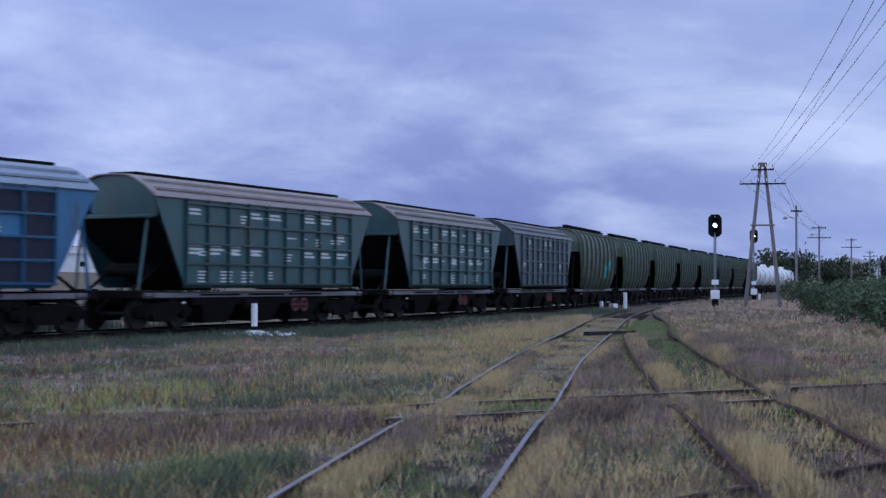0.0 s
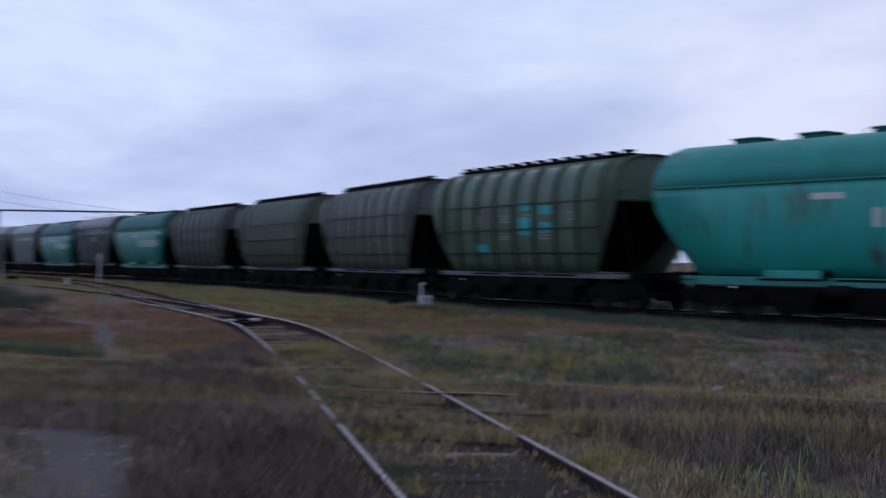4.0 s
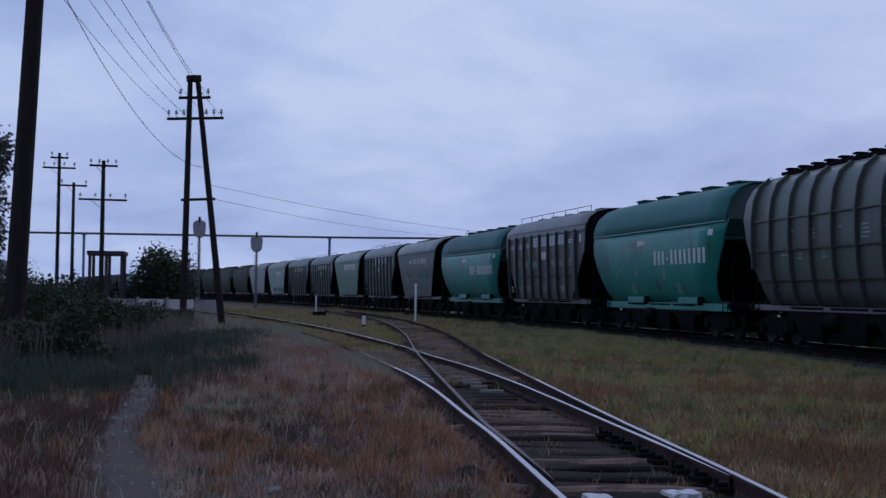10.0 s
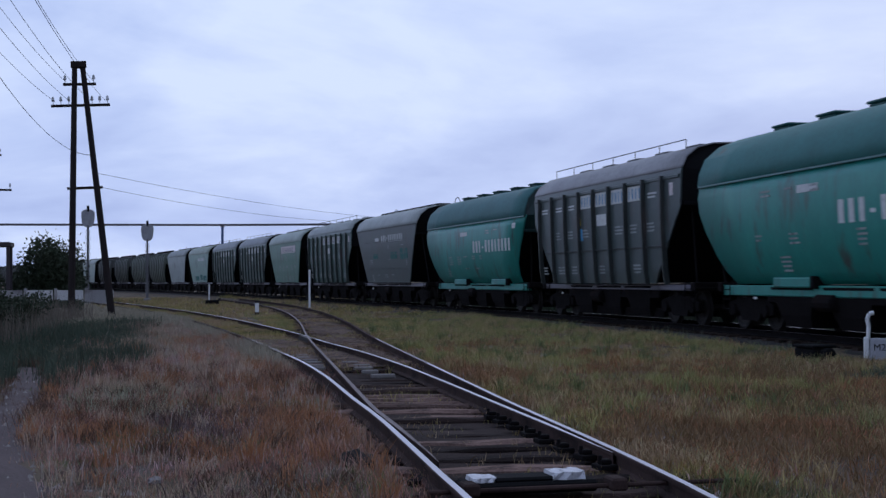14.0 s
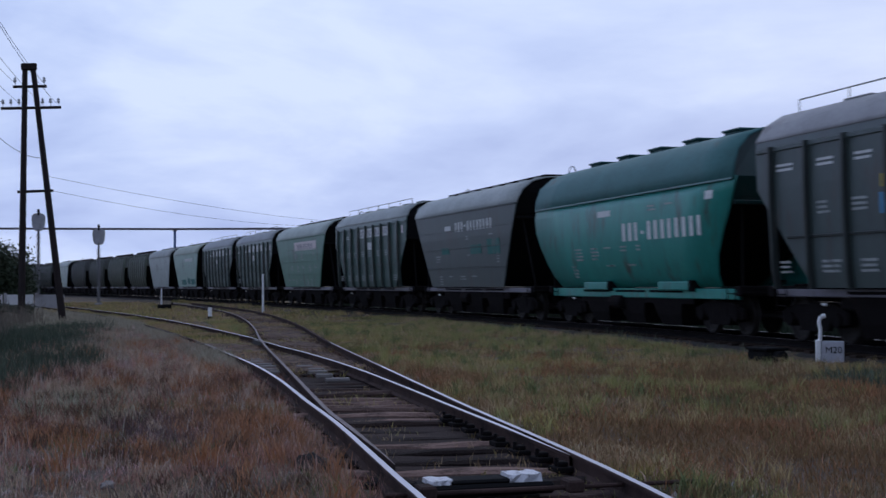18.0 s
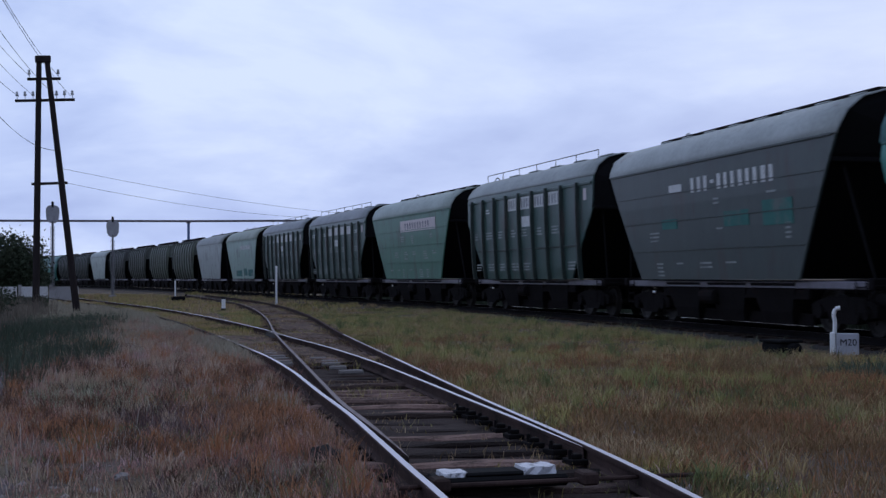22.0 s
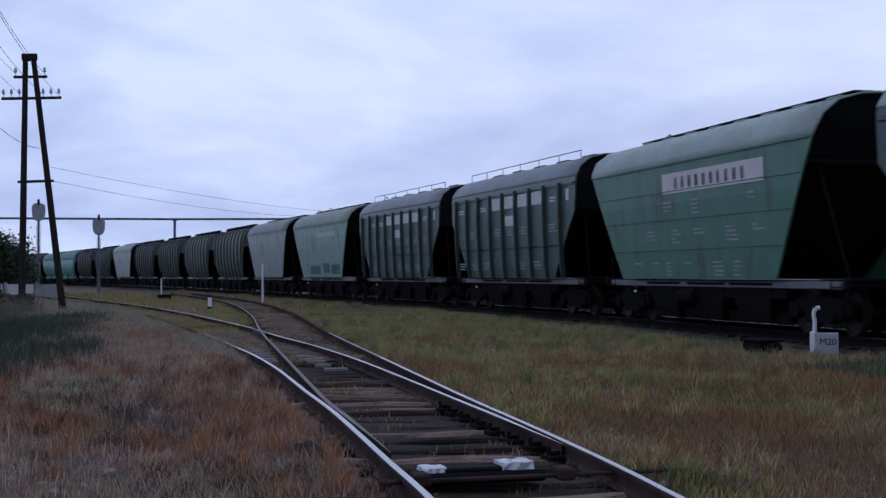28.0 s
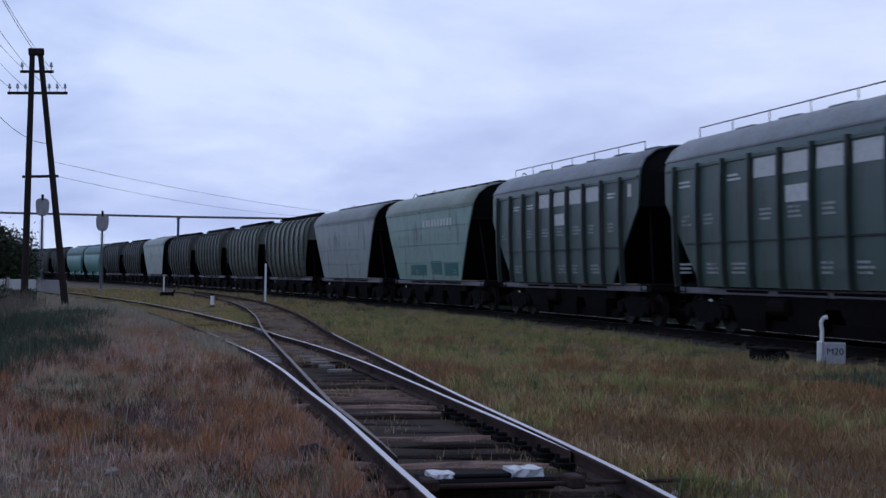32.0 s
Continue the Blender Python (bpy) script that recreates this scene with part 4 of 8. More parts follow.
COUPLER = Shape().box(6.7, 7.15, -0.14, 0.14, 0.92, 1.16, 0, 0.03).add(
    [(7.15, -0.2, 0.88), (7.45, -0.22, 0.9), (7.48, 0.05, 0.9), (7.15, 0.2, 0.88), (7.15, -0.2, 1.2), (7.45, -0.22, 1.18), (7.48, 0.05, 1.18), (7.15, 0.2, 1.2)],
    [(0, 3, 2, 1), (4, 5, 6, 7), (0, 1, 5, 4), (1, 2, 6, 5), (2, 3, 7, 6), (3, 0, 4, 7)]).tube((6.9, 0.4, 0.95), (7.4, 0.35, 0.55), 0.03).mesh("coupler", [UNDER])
BLUNT_LEVER = Shape().tube((6.75, -1.3, 1.0), (6.85, -0.2, 1.0), 0.018).tube((6.75, -1.3, 1.0), (6.75, -1.32, 0.6), 0.018).mesh("uncoupling_lever", [UNDER])
HAND_WHEEL = Shape()
for k in range(16):
    a, b = k * math.pi / 8, (k + 1) * math.pi / 8
    HAND_WHEEL.tube((0.2 * math.cos(a), 0, 0.2 * math.sin(a)), (0.2 * math.cos(b), 0, 0.2 * math.sin(b)), 0.035, n=6)
for k in range(4):
    a = k * math.pi / 2
    HAND_WHEEL.tube((0, 0, 0), (0.2 * math.cos(a), 0, 0.2 * math.sin(a)), 0.022, n=5)
HAND_WHEEL = HAND_WHEEL.tube((0, 0.25, 0), (0, -0.04, 0), 0.05, n=8).mesh("hand_wheel", [FADED_RED])
LADDER = Shape()
for k in (-0.2, 0.2):
    LADDER.tube((k, 0, 0.45), (k, 0, 1.1), 0.016, n=6)
for k in range(3):
    LADDER.tube((-0.2, 0, 0.5 + 0.24 * k), (0.2, 0, 0.5 + 0.24 * k), 0.014, n=6)
LADDER = LADDER.mesh("step_ladder", [UNDER])
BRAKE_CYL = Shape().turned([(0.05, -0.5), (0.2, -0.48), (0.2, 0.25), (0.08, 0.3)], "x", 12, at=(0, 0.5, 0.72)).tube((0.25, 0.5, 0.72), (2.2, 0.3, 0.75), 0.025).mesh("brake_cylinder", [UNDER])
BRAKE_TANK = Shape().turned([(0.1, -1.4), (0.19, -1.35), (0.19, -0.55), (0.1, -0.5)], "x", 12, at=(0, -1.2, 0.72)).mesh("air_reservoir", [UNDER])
# bars added between the bogies to block light showing under the wagon
GAP_BEAM = Shape().box(-4.0, 4.0, -1.20, -1.13, 0.70, 0.92, 0, 0.02).mesh("side_truss", [UNDER])
GAP_BAR = Shape().box(-3.7, 3.7, -0.95, -0.87, 0.14, 0.40, 0, 0.02).mesh("brake_rod", [UNDER])
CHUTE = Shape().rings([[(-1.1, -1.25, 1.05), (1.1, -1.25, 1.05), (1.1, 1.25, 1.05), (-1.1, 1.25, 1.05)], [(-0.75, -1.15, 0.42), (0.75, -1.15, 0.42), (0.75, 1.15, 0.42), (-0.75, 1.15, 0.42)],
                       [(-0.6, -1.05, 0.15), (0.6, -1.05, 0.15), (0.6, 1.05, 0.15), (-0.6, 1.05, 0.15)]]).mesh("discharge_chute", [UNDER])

FLAT = [(1.47, 1.12), (1.52, 1.5), (1.58, 2.6), (1.60, 3.2), (1.60, 4.06), (1.57, 4.24)]
FLAT_ROOF = [(1.60, 4.22), (1.56, 4.30), (1.42, 4.55), (1.05, 4.80), (0.55, 4.92), (0.0, 4.95)]
TAPER = [(1.42, 1.12), (1.50, 2.0), (1.58, 3.0), (1.62, 4.02)]
TAPER_ROOF = [(1.64, 4.00), (1.60, 4.16), (1.45, 4.46), (1.08, 4.73), (0.55, 4.87), (0.0, 4.90)]
BARREL = [(1.12, 1.12), (1.32, 1.40), (1.48, 1.85), (1.57, 2.4), (1.59, 2.9), (1.57, 3.3), (1.50, 3.65)]
BARREL_ROOF = [(1.57, 3.62), (1.54, 3.92), (1.40, 4.30), (1.06, 4.62), (0.6, 4.80), (0.0, 4.86)]
RIBBED = [(1.30, 1.12), (1.42, 1.5), (1.53, 2.1), (1.58, 2.8), (1.58, 3.5), (1.52, 3.98), (1.37, 4.35), (1.10, 4.58)]
RIBBED_ROOF = [(1.11, 4.56), (0.8, 4.70), (0.4, 4.78), (0.0, 4.80)]
GRID = [(1.48, 1.22), (1.56, 1.3), (1.58, 2.2), (1.58, 3.9)]
GRID_ROOF = [(1.66, 3.88), (1.60, 3.96), (1.25, 4.22), (0.85, 4.45), (0.55, 4.55), (0.0, 4.58)]
E2 = {"flat": [(1.12, 4.5), (3.25, 6.6), (4.3, 6.6), (4.7, 6.5), (4.95, 6.3)], "taper": [(1.12, 4.5), (4.02, 6.45), (4.4, 6.55), (4.9, 6.5)],
      "barrel": [(1.12, 5.65), (1.8, 6.1), (2.3, 6.5), (3.0, 7.05), (3.4, 7.15), (3.65, 7.15), (4.1, 7.1), (4.57, 7.0), (4.86, 6.7)],
      "ribbed": [(1.12, 4.9), (3.2, 6.35), (3.6, 6.4), (4.1, 6.3), (4.6, 6.1)], "grid": [(1.22, 4.85), (2.0, 5.25), (3.3, 6.4), (4.7, 6.4)]}
OFF = {"flat": -0.05, "taper": -0.5, "barrel": -0.2, "ribbed": -0.1, "grid": 0.0}
SECT = {"flat": (FLAT, FLAT_ROOF), "taper": (TAPER, TAPER_ROOF), "barrel": (BARREL, BARREL_ROOF), "ribbed": (RIBBED, RIBBED_ROOF), "grid": (GRID, GRID_ROOF)}
BREAK = {"flat": 3.25, "taper": 3.5, "barrel": 3.05, "ribbed": 3.35, "grid": 3.3}


def end_shapes(prof, roof, ends, off, zb, fb):
    """Upper end wall and the slope sheet that runs in under it."""
    zs, ys = [z for _, z in prof], [y for y, _ in prof]
    halves = [(float(np.interp(z, zs, ys)) - 0.02, z) for z in np.linspace(zb, prof[-1][1], 5)] + [(y * 0.98, z - 0.01) for y, z in roof[1:]]
    outline = [(-y, z) for y, z in halves] + [(y, z) for y, z in halves[::-1]]
    wall = Shape().rings([[(off + fb * (lerp_table(ends, z) - 0.10), y, z) for y, z in outline], [(off + fb * (lerp_table(ends, z) - 0.16), y, z) for y, z in outline]])
    xb, x0 = lerp_table(ends, zb) - 0.10, 3.3
    w = float(np.interp(zb, zs, ys)) - 0.08
    wl = float(np.interp(1.15, zs, ys)) - 0.12
    slope = Shape().rings([[(off + fb * xb, -w, zb), (off + fb * xb, w, zb), (off + fb * x0, wl, 1.15), (off + fb * x0, -wl, 1.15)],
                           [(off + fb * (xb - 0.08), -w, zb), (off + fb * (xb - 0.08), w, zb), (off + fb * (x0 - 0.08), wl, 1.15), (off + fb * (x0 - 0.08), -wl, 1.15)]])
    ledge = Shape().box(min(off + fb * xb, off + fb * (xb + 0.10)), max(off + fb * xb, off + fb * (xb + 0.10)), -w, w, zb - 0.05, zb + 0.05, 0, 0.015)
    return wall, slope, ledge


def hopper_wagon(kind, label):
    """A covered grain hopper wagon, origin on the rail top under its middle."""
    prof, roof = SECT[kind]
    ends, off = E2[kind], OFF[kind]
    w = thing("hopper_wagon", label, "hopper wagon", group="grain train")
    for side in (-1, 1):
        part("body_side", section_panel(prof, ends, off, side), PAINT, w, smooth=kind in ("barrel", "ribbed"))
    part("roof", roof_shape(roof, ends, off), ROOF, w, "weathered dusty roof", smooth=kind != "grid")
    for fb in (-1, 1):
        wall, slope, ledge = end_shapes(prof, roof, ends, off, BREAK[kind], fb)
        # shade on the wagon ends is put into black or darkened paint
        part("end_wall", wall, BLACK if kind in ("flat", "taper") else PAINT, w, "end wall with its shade painted in")
        part("slope_sheet", slope, BLACK, w, "hopper slope sheet painted black for its shade")
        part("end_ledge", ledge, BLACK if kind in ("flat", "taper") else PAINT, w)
        # braces from the headstock to the end wall
        for sy in (-1, 1):
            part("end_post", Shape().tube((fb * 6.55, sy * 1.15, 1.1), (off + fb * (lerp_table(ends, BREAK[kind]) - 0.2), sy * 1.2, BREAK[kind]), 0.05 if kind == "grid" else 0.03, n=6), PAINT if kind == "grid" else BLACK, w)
    sill = Shape()
    for sy in (-1, 1):
        low = 0.84 if kind == "barrel" else 0.93
        sill.box(-6.5, 6.5, min(sy * 1.12, sy * 1.24), max(sy * 1.12, sy * 1.24), low, 1.09, 0, 0.02)
    part("side_sill", sill, PAINT, w, "dull grey edge of the underframe")
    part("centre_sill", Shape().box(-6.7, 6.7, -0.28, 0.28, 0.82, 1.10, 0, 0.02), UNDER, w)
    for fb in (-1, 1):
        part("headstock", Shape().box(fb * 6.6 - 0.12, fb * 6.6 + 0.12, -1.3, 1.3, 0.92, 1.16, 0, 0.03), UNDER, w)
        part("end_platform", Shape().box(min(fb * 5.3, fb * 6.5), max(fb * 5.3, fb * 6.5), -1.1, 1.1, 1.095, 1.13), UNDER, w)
        part("coupler", COUPLER, None, w, at=pose(0, 0, 0, 0, 0, 0 if fb > 0 else 180))
        part("uncoupling_lever", BLUNT_LEVER, None, w, at=pose(0, 0, 0, 0, 0, 0 if fb > 0 else 180))
        for sy in (-1, 1):
            part("step_ladder", LADDER, None, w, at=(fb * 6.2, sy * 1.27, 0))
    for cx in (-2.6, 0.0, 2.4):
        part("discharge_chute", CHUTE, None, w, at=(cx, 0, 0))
    part("brake_cylinder", BRAKE_CYL, None, w)
    # a bright glint below the sill, added as a white plate
    part("grab_plate", Shape().box(-4.60, -4.44, -1.27, -1.24, 0.76, 0.82, 0, 0.01), WHITEWASH, w, "small white plate standing in for a glint")
    part("air_reservoir", BRAKE_TANK, None, w)
    for turn in (0, 180):
        part("side_truss", GAP_BEAM, None, w, at=pose(0, 0, 0, 0, 0, turn))
        if kind not in ("grid", "barrel"):
            part("brake_rod", GAP_BAR, None, w, at=pose(0, 0, 0, 0, 0, turn))
    # section details
    zr = roof[-1][1]
    if kind == "flat":
        for side in (-1, 1):
            for i in range(9):
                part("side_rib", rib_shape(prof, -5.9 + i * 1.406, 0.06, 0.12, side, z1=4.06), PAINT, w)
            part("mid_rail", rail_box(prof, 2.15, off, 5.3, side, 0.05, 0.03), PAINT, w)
            part("top_rail", rail_box(prof, 4.0, off, 6.5, side, 0.04, 0.06), PAINT, w)
        for y in (-1.05, 1.05):
            bar = Shape().tube((off - 5.7, y, zr + 0.10), (off + 5.7, y, zr + 0.10), 0.016, n=6)
            for i in range(7):
                x = off - 5.7 + i * 11.4 / 6
                bar.tube((x, y, zr - 0.2), (x, y, zr + 0.10), 0.014, n=6)
            part("roof_railing", bar, GALV, w)
        for i in range(5):
            part("hatch", hatch_shape(0.9, 0.35), ROOF, w, at=(off - 4.6 + i * 2.3, 0, zr - 0.06))
    if kind == "taper":
        for side in (-1, 1):
            for z in (1.85, 2.6, 3.3):
                part("seam", rail_box(prof, z, off, lerp_table(ends, z) - 0.1, side, 0.018, 0.02), PAINT, w)
            part("eave_strip", rail_box(prof, 3.98, off, 6.3, side, 0.04, 0.035), PAINT, w)
        part("roof_walk", Shape().box(off - 5.8, off + 5.8, -0.32, 0.32, zr + 0.06, zr + 0.10), UNDER, w)
        for i in range(8):
            part("hatch", hatch_shape(0.5, 0.4), ROOF, w, at=(off - 5.2 + i * 1.48, 0, zr - 0.08))
        for fb in (-1, 1):
            x = off + fb * 6.0
            hoop = Shape()
            for k in range(8):
                a, b = k * math.pi / 8, (k + 1) * math.pi / 8
                hoop.tube((x, 0.6 + 0.16 * math.cos(a), zr - 0.1 + 0.48 * math.sin(a)), (x, 0.6 + 0.16 * math.cos(b), zr - 0.1 + 0.48 * math.sin(b)), 0.02, n=5)
            part("roof_grab_hoop", hoop, GALV, w)
    if kind == "barrel":
        for side in (-1, 1):
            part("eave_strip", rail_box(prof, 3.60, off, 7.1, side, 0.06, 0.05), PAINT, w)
            for x in (-2.4, 3.1):
                part("lifting_bracket", Shape().box(x - 0.95, x + 0.95, min(side * 1.0, side * 1.36), max(side * 1.0, side * 1.36), 1.04, 1.27, 0, 0.03), PAINT, w)
                part("bracket_end", Shape().box(x + 0.96, x + 1.12, min(side * 1.0, side * 1.38), max(side * 1.0, side * 1.38), 1.02, 1.30, 0, 0.02), BLACK, w, "dark end of the bracket")
        for i in range(5):
            part("hatch", hatch_shape(0.85, 0.38, 0.15), ROOF, w, at=(off - 4.7 + i * 2.35, 0.0, zr - 0.03))
            hoop = Shape()
            for k in range(8):
                a, b = k * math.pi / 8, (k + 1) * math.pi / 8
                hoop.tube((0.25 * math.cos(a), 0.5, 0.3 * math.sin(a)), (0.25 * math.cos(b), 0.5, 0.3 * math.sin(b)), 0.012, n=5)
            part("roof_grab_hoop", hoop, GALV, w, at=(off - 3.4 + i * 2.25, 0, zr - 0.1))
        part("roof_walk", Shape().box(off - 5.2, off + 5.2, 0.62, 0.82, zr + 0.02, zr + 0.05), UNDER, w)
    if kind == "ribbed":
        for side in (-1, 1):
            for i in range(9):
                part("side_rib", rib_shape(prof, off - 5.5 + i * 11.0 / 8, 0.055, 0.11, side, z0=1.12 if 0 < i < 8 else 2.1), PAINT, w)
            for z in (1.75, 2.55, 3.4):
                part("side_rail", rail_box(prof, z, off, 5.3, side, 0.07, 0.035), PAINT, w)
        part("roof_walk", Shape().box(off - 5.6, off + 5.6, -0.75, 0.5, zr - 0.05, zr + 0.04), UNDER, w)
        for i in range(13):
            part("hatch_clamp", hatch_shape(0.16, 0.12, 0.16), UNDER, w, at=(off - 5.4 + i * 0.9, -0.5, zr + 0.0))
    if kind == "grid":
        for side in (-1, 1):
            for i in range(10):
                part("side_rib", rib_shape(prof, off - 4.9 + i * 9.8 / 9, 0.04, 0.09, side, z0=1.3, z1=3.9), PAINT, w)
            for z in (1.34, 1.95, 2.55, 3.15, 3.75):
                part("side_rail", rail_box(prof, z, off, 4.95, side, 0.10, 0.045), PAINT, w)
        for y, z in ((1.45, 4.12), (1.05, 4.36), (-1.45, 4.12), (-1.05, 4.36)):
            part("roof_batten", Shape().box(off - 6.2, off + 6.2, y - 0.03, y + 0.03, z - 0.03, z + 0.04), ROOF, w)
        part("roof_walk", Shape().box(off - 5.9, off + 5.9, -0.5, 0.5, zr - 0.02, zr + 0.07, 0, 0.01), UNDER, w)
        for fb in (-1, 1):
            for sy in (-1, 1):
                part("end_strut", Shape().tube((fb * 6.5, sy * 0.8, 1.1), (off + fb * 4.8, sy * 0.8, 2.1), 0.045, n=6), UNDER, w)
            part("hand_wheel", HAND_WHEEL, None, w, "faded red hand wheel", at=(1.95 + 0.28 * fb, -1.30, 0.66))
            part("brake_reservoir", Shape().turned([(0.06, -0.75), (0.2, -0.7), (0.2, 0.7), (0.06, 0.75)], "y", 12, at=(off + fb * 5.6, 0, 1.75)), UNDER, w)
    for fb in (-1, 1):
        bg = part("bogie", BOLSTER, None, w, at=(fb * 5.2, 0, 0))
        for sy in (-1, 1):
            part("side_frame", SIDE_FRAME, None, bg, at=(0, sy * 1.02, 0))
        for sx in (-0.925, 0.925):
            part("wheelset", WHEELSET, None, bg, at=(sx, 0, 0.475))
    return w


def rail_box(prof, z, off, half, side, d=0.06, h=0.045):
    zs, ys = [q for _, q in prof], [q for q, _ in prof]
    y0, y1 = float(np.interp(z - h, zs, ys)), float(np.interp(z + h, zs, ys))
    return Shape().rings([[(off + x, side * (y0 - 0.02), z - h), (off + x, side * (y0 + d), z - h * 0.6), (off + x, side * (y1 + d), z + h * 0.6), (off + x, side * (y1 - 0.02), z + h)] for x in (-half, half)])


def hatch_shape(l, w, h=0.12):
    return Shape().box(-l / 2, l / 2, -w, w, 0, h * 0.6, 0, 0.02).box(-l / 2 - 0.05, l / 2 + 0.05, -w - 0.05, w + 0.05, h * 0.6, h, 0, 0.02)


def tank_wagon(label):
    w = thing("tank_wagon", label, "tank wagon", group="tank wagons behind the yard")
    part("tank", Shape().turned([(0.3, -5.7), (1.0, -5.6), (1.4, -5.3), (1.5, -5.0), (1.5, 5.0), (1.4, 5.3), (1.0, 5.6), (0.3, 5.7)], "x", 20, at=(0, 0, 2.7)), TANKWHITE, w, "white-painted tank barrel", smooth=True)
    part("dome", Shape().turned([(0.5, 4.1), (0.5, 4.5), (0.3, 4.56), (0.05, 4.58)], "z", 14), TANKWHITE, w)
    for x in (-3.6, 3.6):
        part("strap", Shape().turned([(1.51, -0.12), (1.53, -0.1), (1.53, 0.1), (1.51, 0.12)], "x", 20, at=(x, 0, 2.7)), UNDER, w)
    part("side_sill", Shape().box(-5.6, 5.6, -1.3, -1.15, 0.95, 1.2, 0, 0.02).box(-5.6, 5.6, 1.15, 1.3, 0.95, 1.2, 0, 0.02).box(-5.6, 5.6, -0.3, 0.3, 0.9, 1.3), UNDER, w)
    for fb in (-1, 1):
        bg = part("bogie", BOLSTER, None, w, at=(fb * 4.0, 0, 0))
        for sy in (-1, 1):
            part("side_frame", SIDE_FRAME, None, bg, at=(0, sy * 1.02, 0))
        for sx in (-0.925, 0.925):
            part("wheelset", WHEELSET, None, bg, at=(sx, 0, 0.475))
    return w


TEAL, TEAL_ROOF = (0.014, 0.25, 0.205), (0.025, 0.15, 0.14)
#  number: (kind, body colour, roof colour, words)
CONSIST = {
    -18: ("ribbed", (0.045, 0.085, 0.05), (0.06, 0.10, 0.06), "olive green"), -17: ("ribbed", (0.05, 0.09, 0.052), (0.06, 0.10, 0.06), "olive green"),
    -16: ("ribbed", (0.045, 0.082, 0.05), (0.06, 0.10, 0.06), "olive green"), -15: ("ribbed", (0.05, 0.09, 0.052), (0.07, 0.10, 0.06), "olive green"),
    -14: ("ribbed", (0.047, 0.085, 0.05), (0.06, 0.10, 0.06), "olive green"), -13: ("ribbed", (0.055, 0.09, 0.052), (0.07, 0.10, 0.06), "olive green"),
    -12: ("ribbed", (0.052, 0.09, 0.05), (0.07, 0.11, 0.06), "olive green"), -11: ("ribbed", (0.06, 0.09, 0.052), (0.08, 0.11, 0.07), "olive green, cyan-patched"),
    -10: ("grid", (0.035, 0.065, 0.085), (0.13, 0.13, 0.14), "dark slate-blue"), -9: ("grid", (0.025, 0.085, 0.090), (0.20, 0.18, 0.17), "faded sea-green"),
    -8: ("grid", (0.023, 0.085, 0.088), (0.26, 0.22, 0.21), "faded sea-green"), -7: ("grid", (0.024, 0.14, 0.28), (0.24, 0.29, 0.35), "blue, dark-patched"),
    -6: ("grid", (0.045, 0.155, 0.33), (0.26, 0.32, 0.40), "steel-blue, pale-patched"), -5: ("barrel", (0.012, 0.36, 0.30), (0.02, 0.27, 0.23), "bright teal"),
    -4: ("ribbed", (0.075, 0.13, 0.075), (0.07, 0.10, 0.06), "olive green, cyan-patched"), -3: ("ribbed", (0.115, 0.13, 0.11), (0.08, 0.09, 0.07), "faded grey-green"),
    -2: ("ribbed", (0.09, 0.12, 0.085), (0.09, 0.10, 0.08), "faded olive"), -1: ("ribbed", (0.075, 0.098, 0.082), (0.10, 0.10, 0.09), "dull olive-grey"),
    0: ("barrel", TEAL, TEAL_ROOF, "teal"), 1: ("flat", (0.056, 0.080, 0.078), (0.28, 0.28, 0.29), "slate-grey"), 2: ("barrel", (0.02, 0.25, 0.21), (0.04, 0.14, 0.14), "teal"),
    3: ("taper", (0.056, 0.076, 0.074), (0.34, 0.37, 0.36), "dark grey-green"), 4: ("flat", (0.042, 0.088, 0.076), (0.30, 0.33, 0.32), "dark green-grey"),
    5: ("taper", (0.075, 0.20, 0.14), (0.33, 0.38, 0.35), "weathered green"), 6: ("flat", (0.066, 0.108, 0.094), (0.24, 0.26, 0.27), "dark green-grey"),
    7: ("flat", (0.070, 0.110, 0.098), (0.24, 0.26, 0.27), "dark green-grey"), 8: ("taper", (0.22, 0.35, 0.29), (0.27, 0.31, 0.26), "pale green, teal-patched"),
    9: ("taper", (0.28, 0.33, 0.315), (0.24, 0.26, 0.25), "pale grey"), 10: ("ribbed", (0.12, 0.145, 0.115), (0.06, 0.06, 0.055), "dark olive"),
    11: ("ribbed", (0.12, 0.145, 0.115), (0.06, 0.06, 0.055), "dark olive"), 12: ("ribbed", (0.07, 0.085, 0.07), (0.05, 0.05, 0.05), "dark olive"),
    13: ("ribbed", (0.06, 0.07, 0.065), (0.05, 0.05, 0.05), "dark olive"), 14: ("taper", (0.34, 0.41, 0.37), (0.30, 0.33, 0.31), "pale grey-green"),
    15: ("ribbed", (0.045, 0.06, 0.055), (0.05, 0.05, 0.05), "dark olive"), 16: ("ribbed", (0.045, 0.06, 0.055), (0.05, 0.05, 0.05), "dark olive"),
    17: ("barrel", (0.06, 0.24, 0.21), (0.10, 0.20, 0.19), "teal"), 18: ("barrel", (0.06, 0.24, 0.21), (0.10, 0.20, 0.19), "teal"),
}
for k in range(19, 26):
    CONSIST[k] = ("ribbed", (0.05, 0.06, 0.055), (0.05, 0.05, 0.05), "dark olive")
SHAPE_WORDS = {"flat": "flat-sided grain hopper wagon with upright ribs", "taper": "smooth-sided grain hopper wagon with sloping ends",
               "barrel": "rounded grain hopper wagon with roof hatches", "ribbed": "ribbed grain hopper wagon with curved sides", "grid": "older grain hopper wagon with panelled sides"}
PITCH = 15.0
MASTER, WAGONS = {}, {}
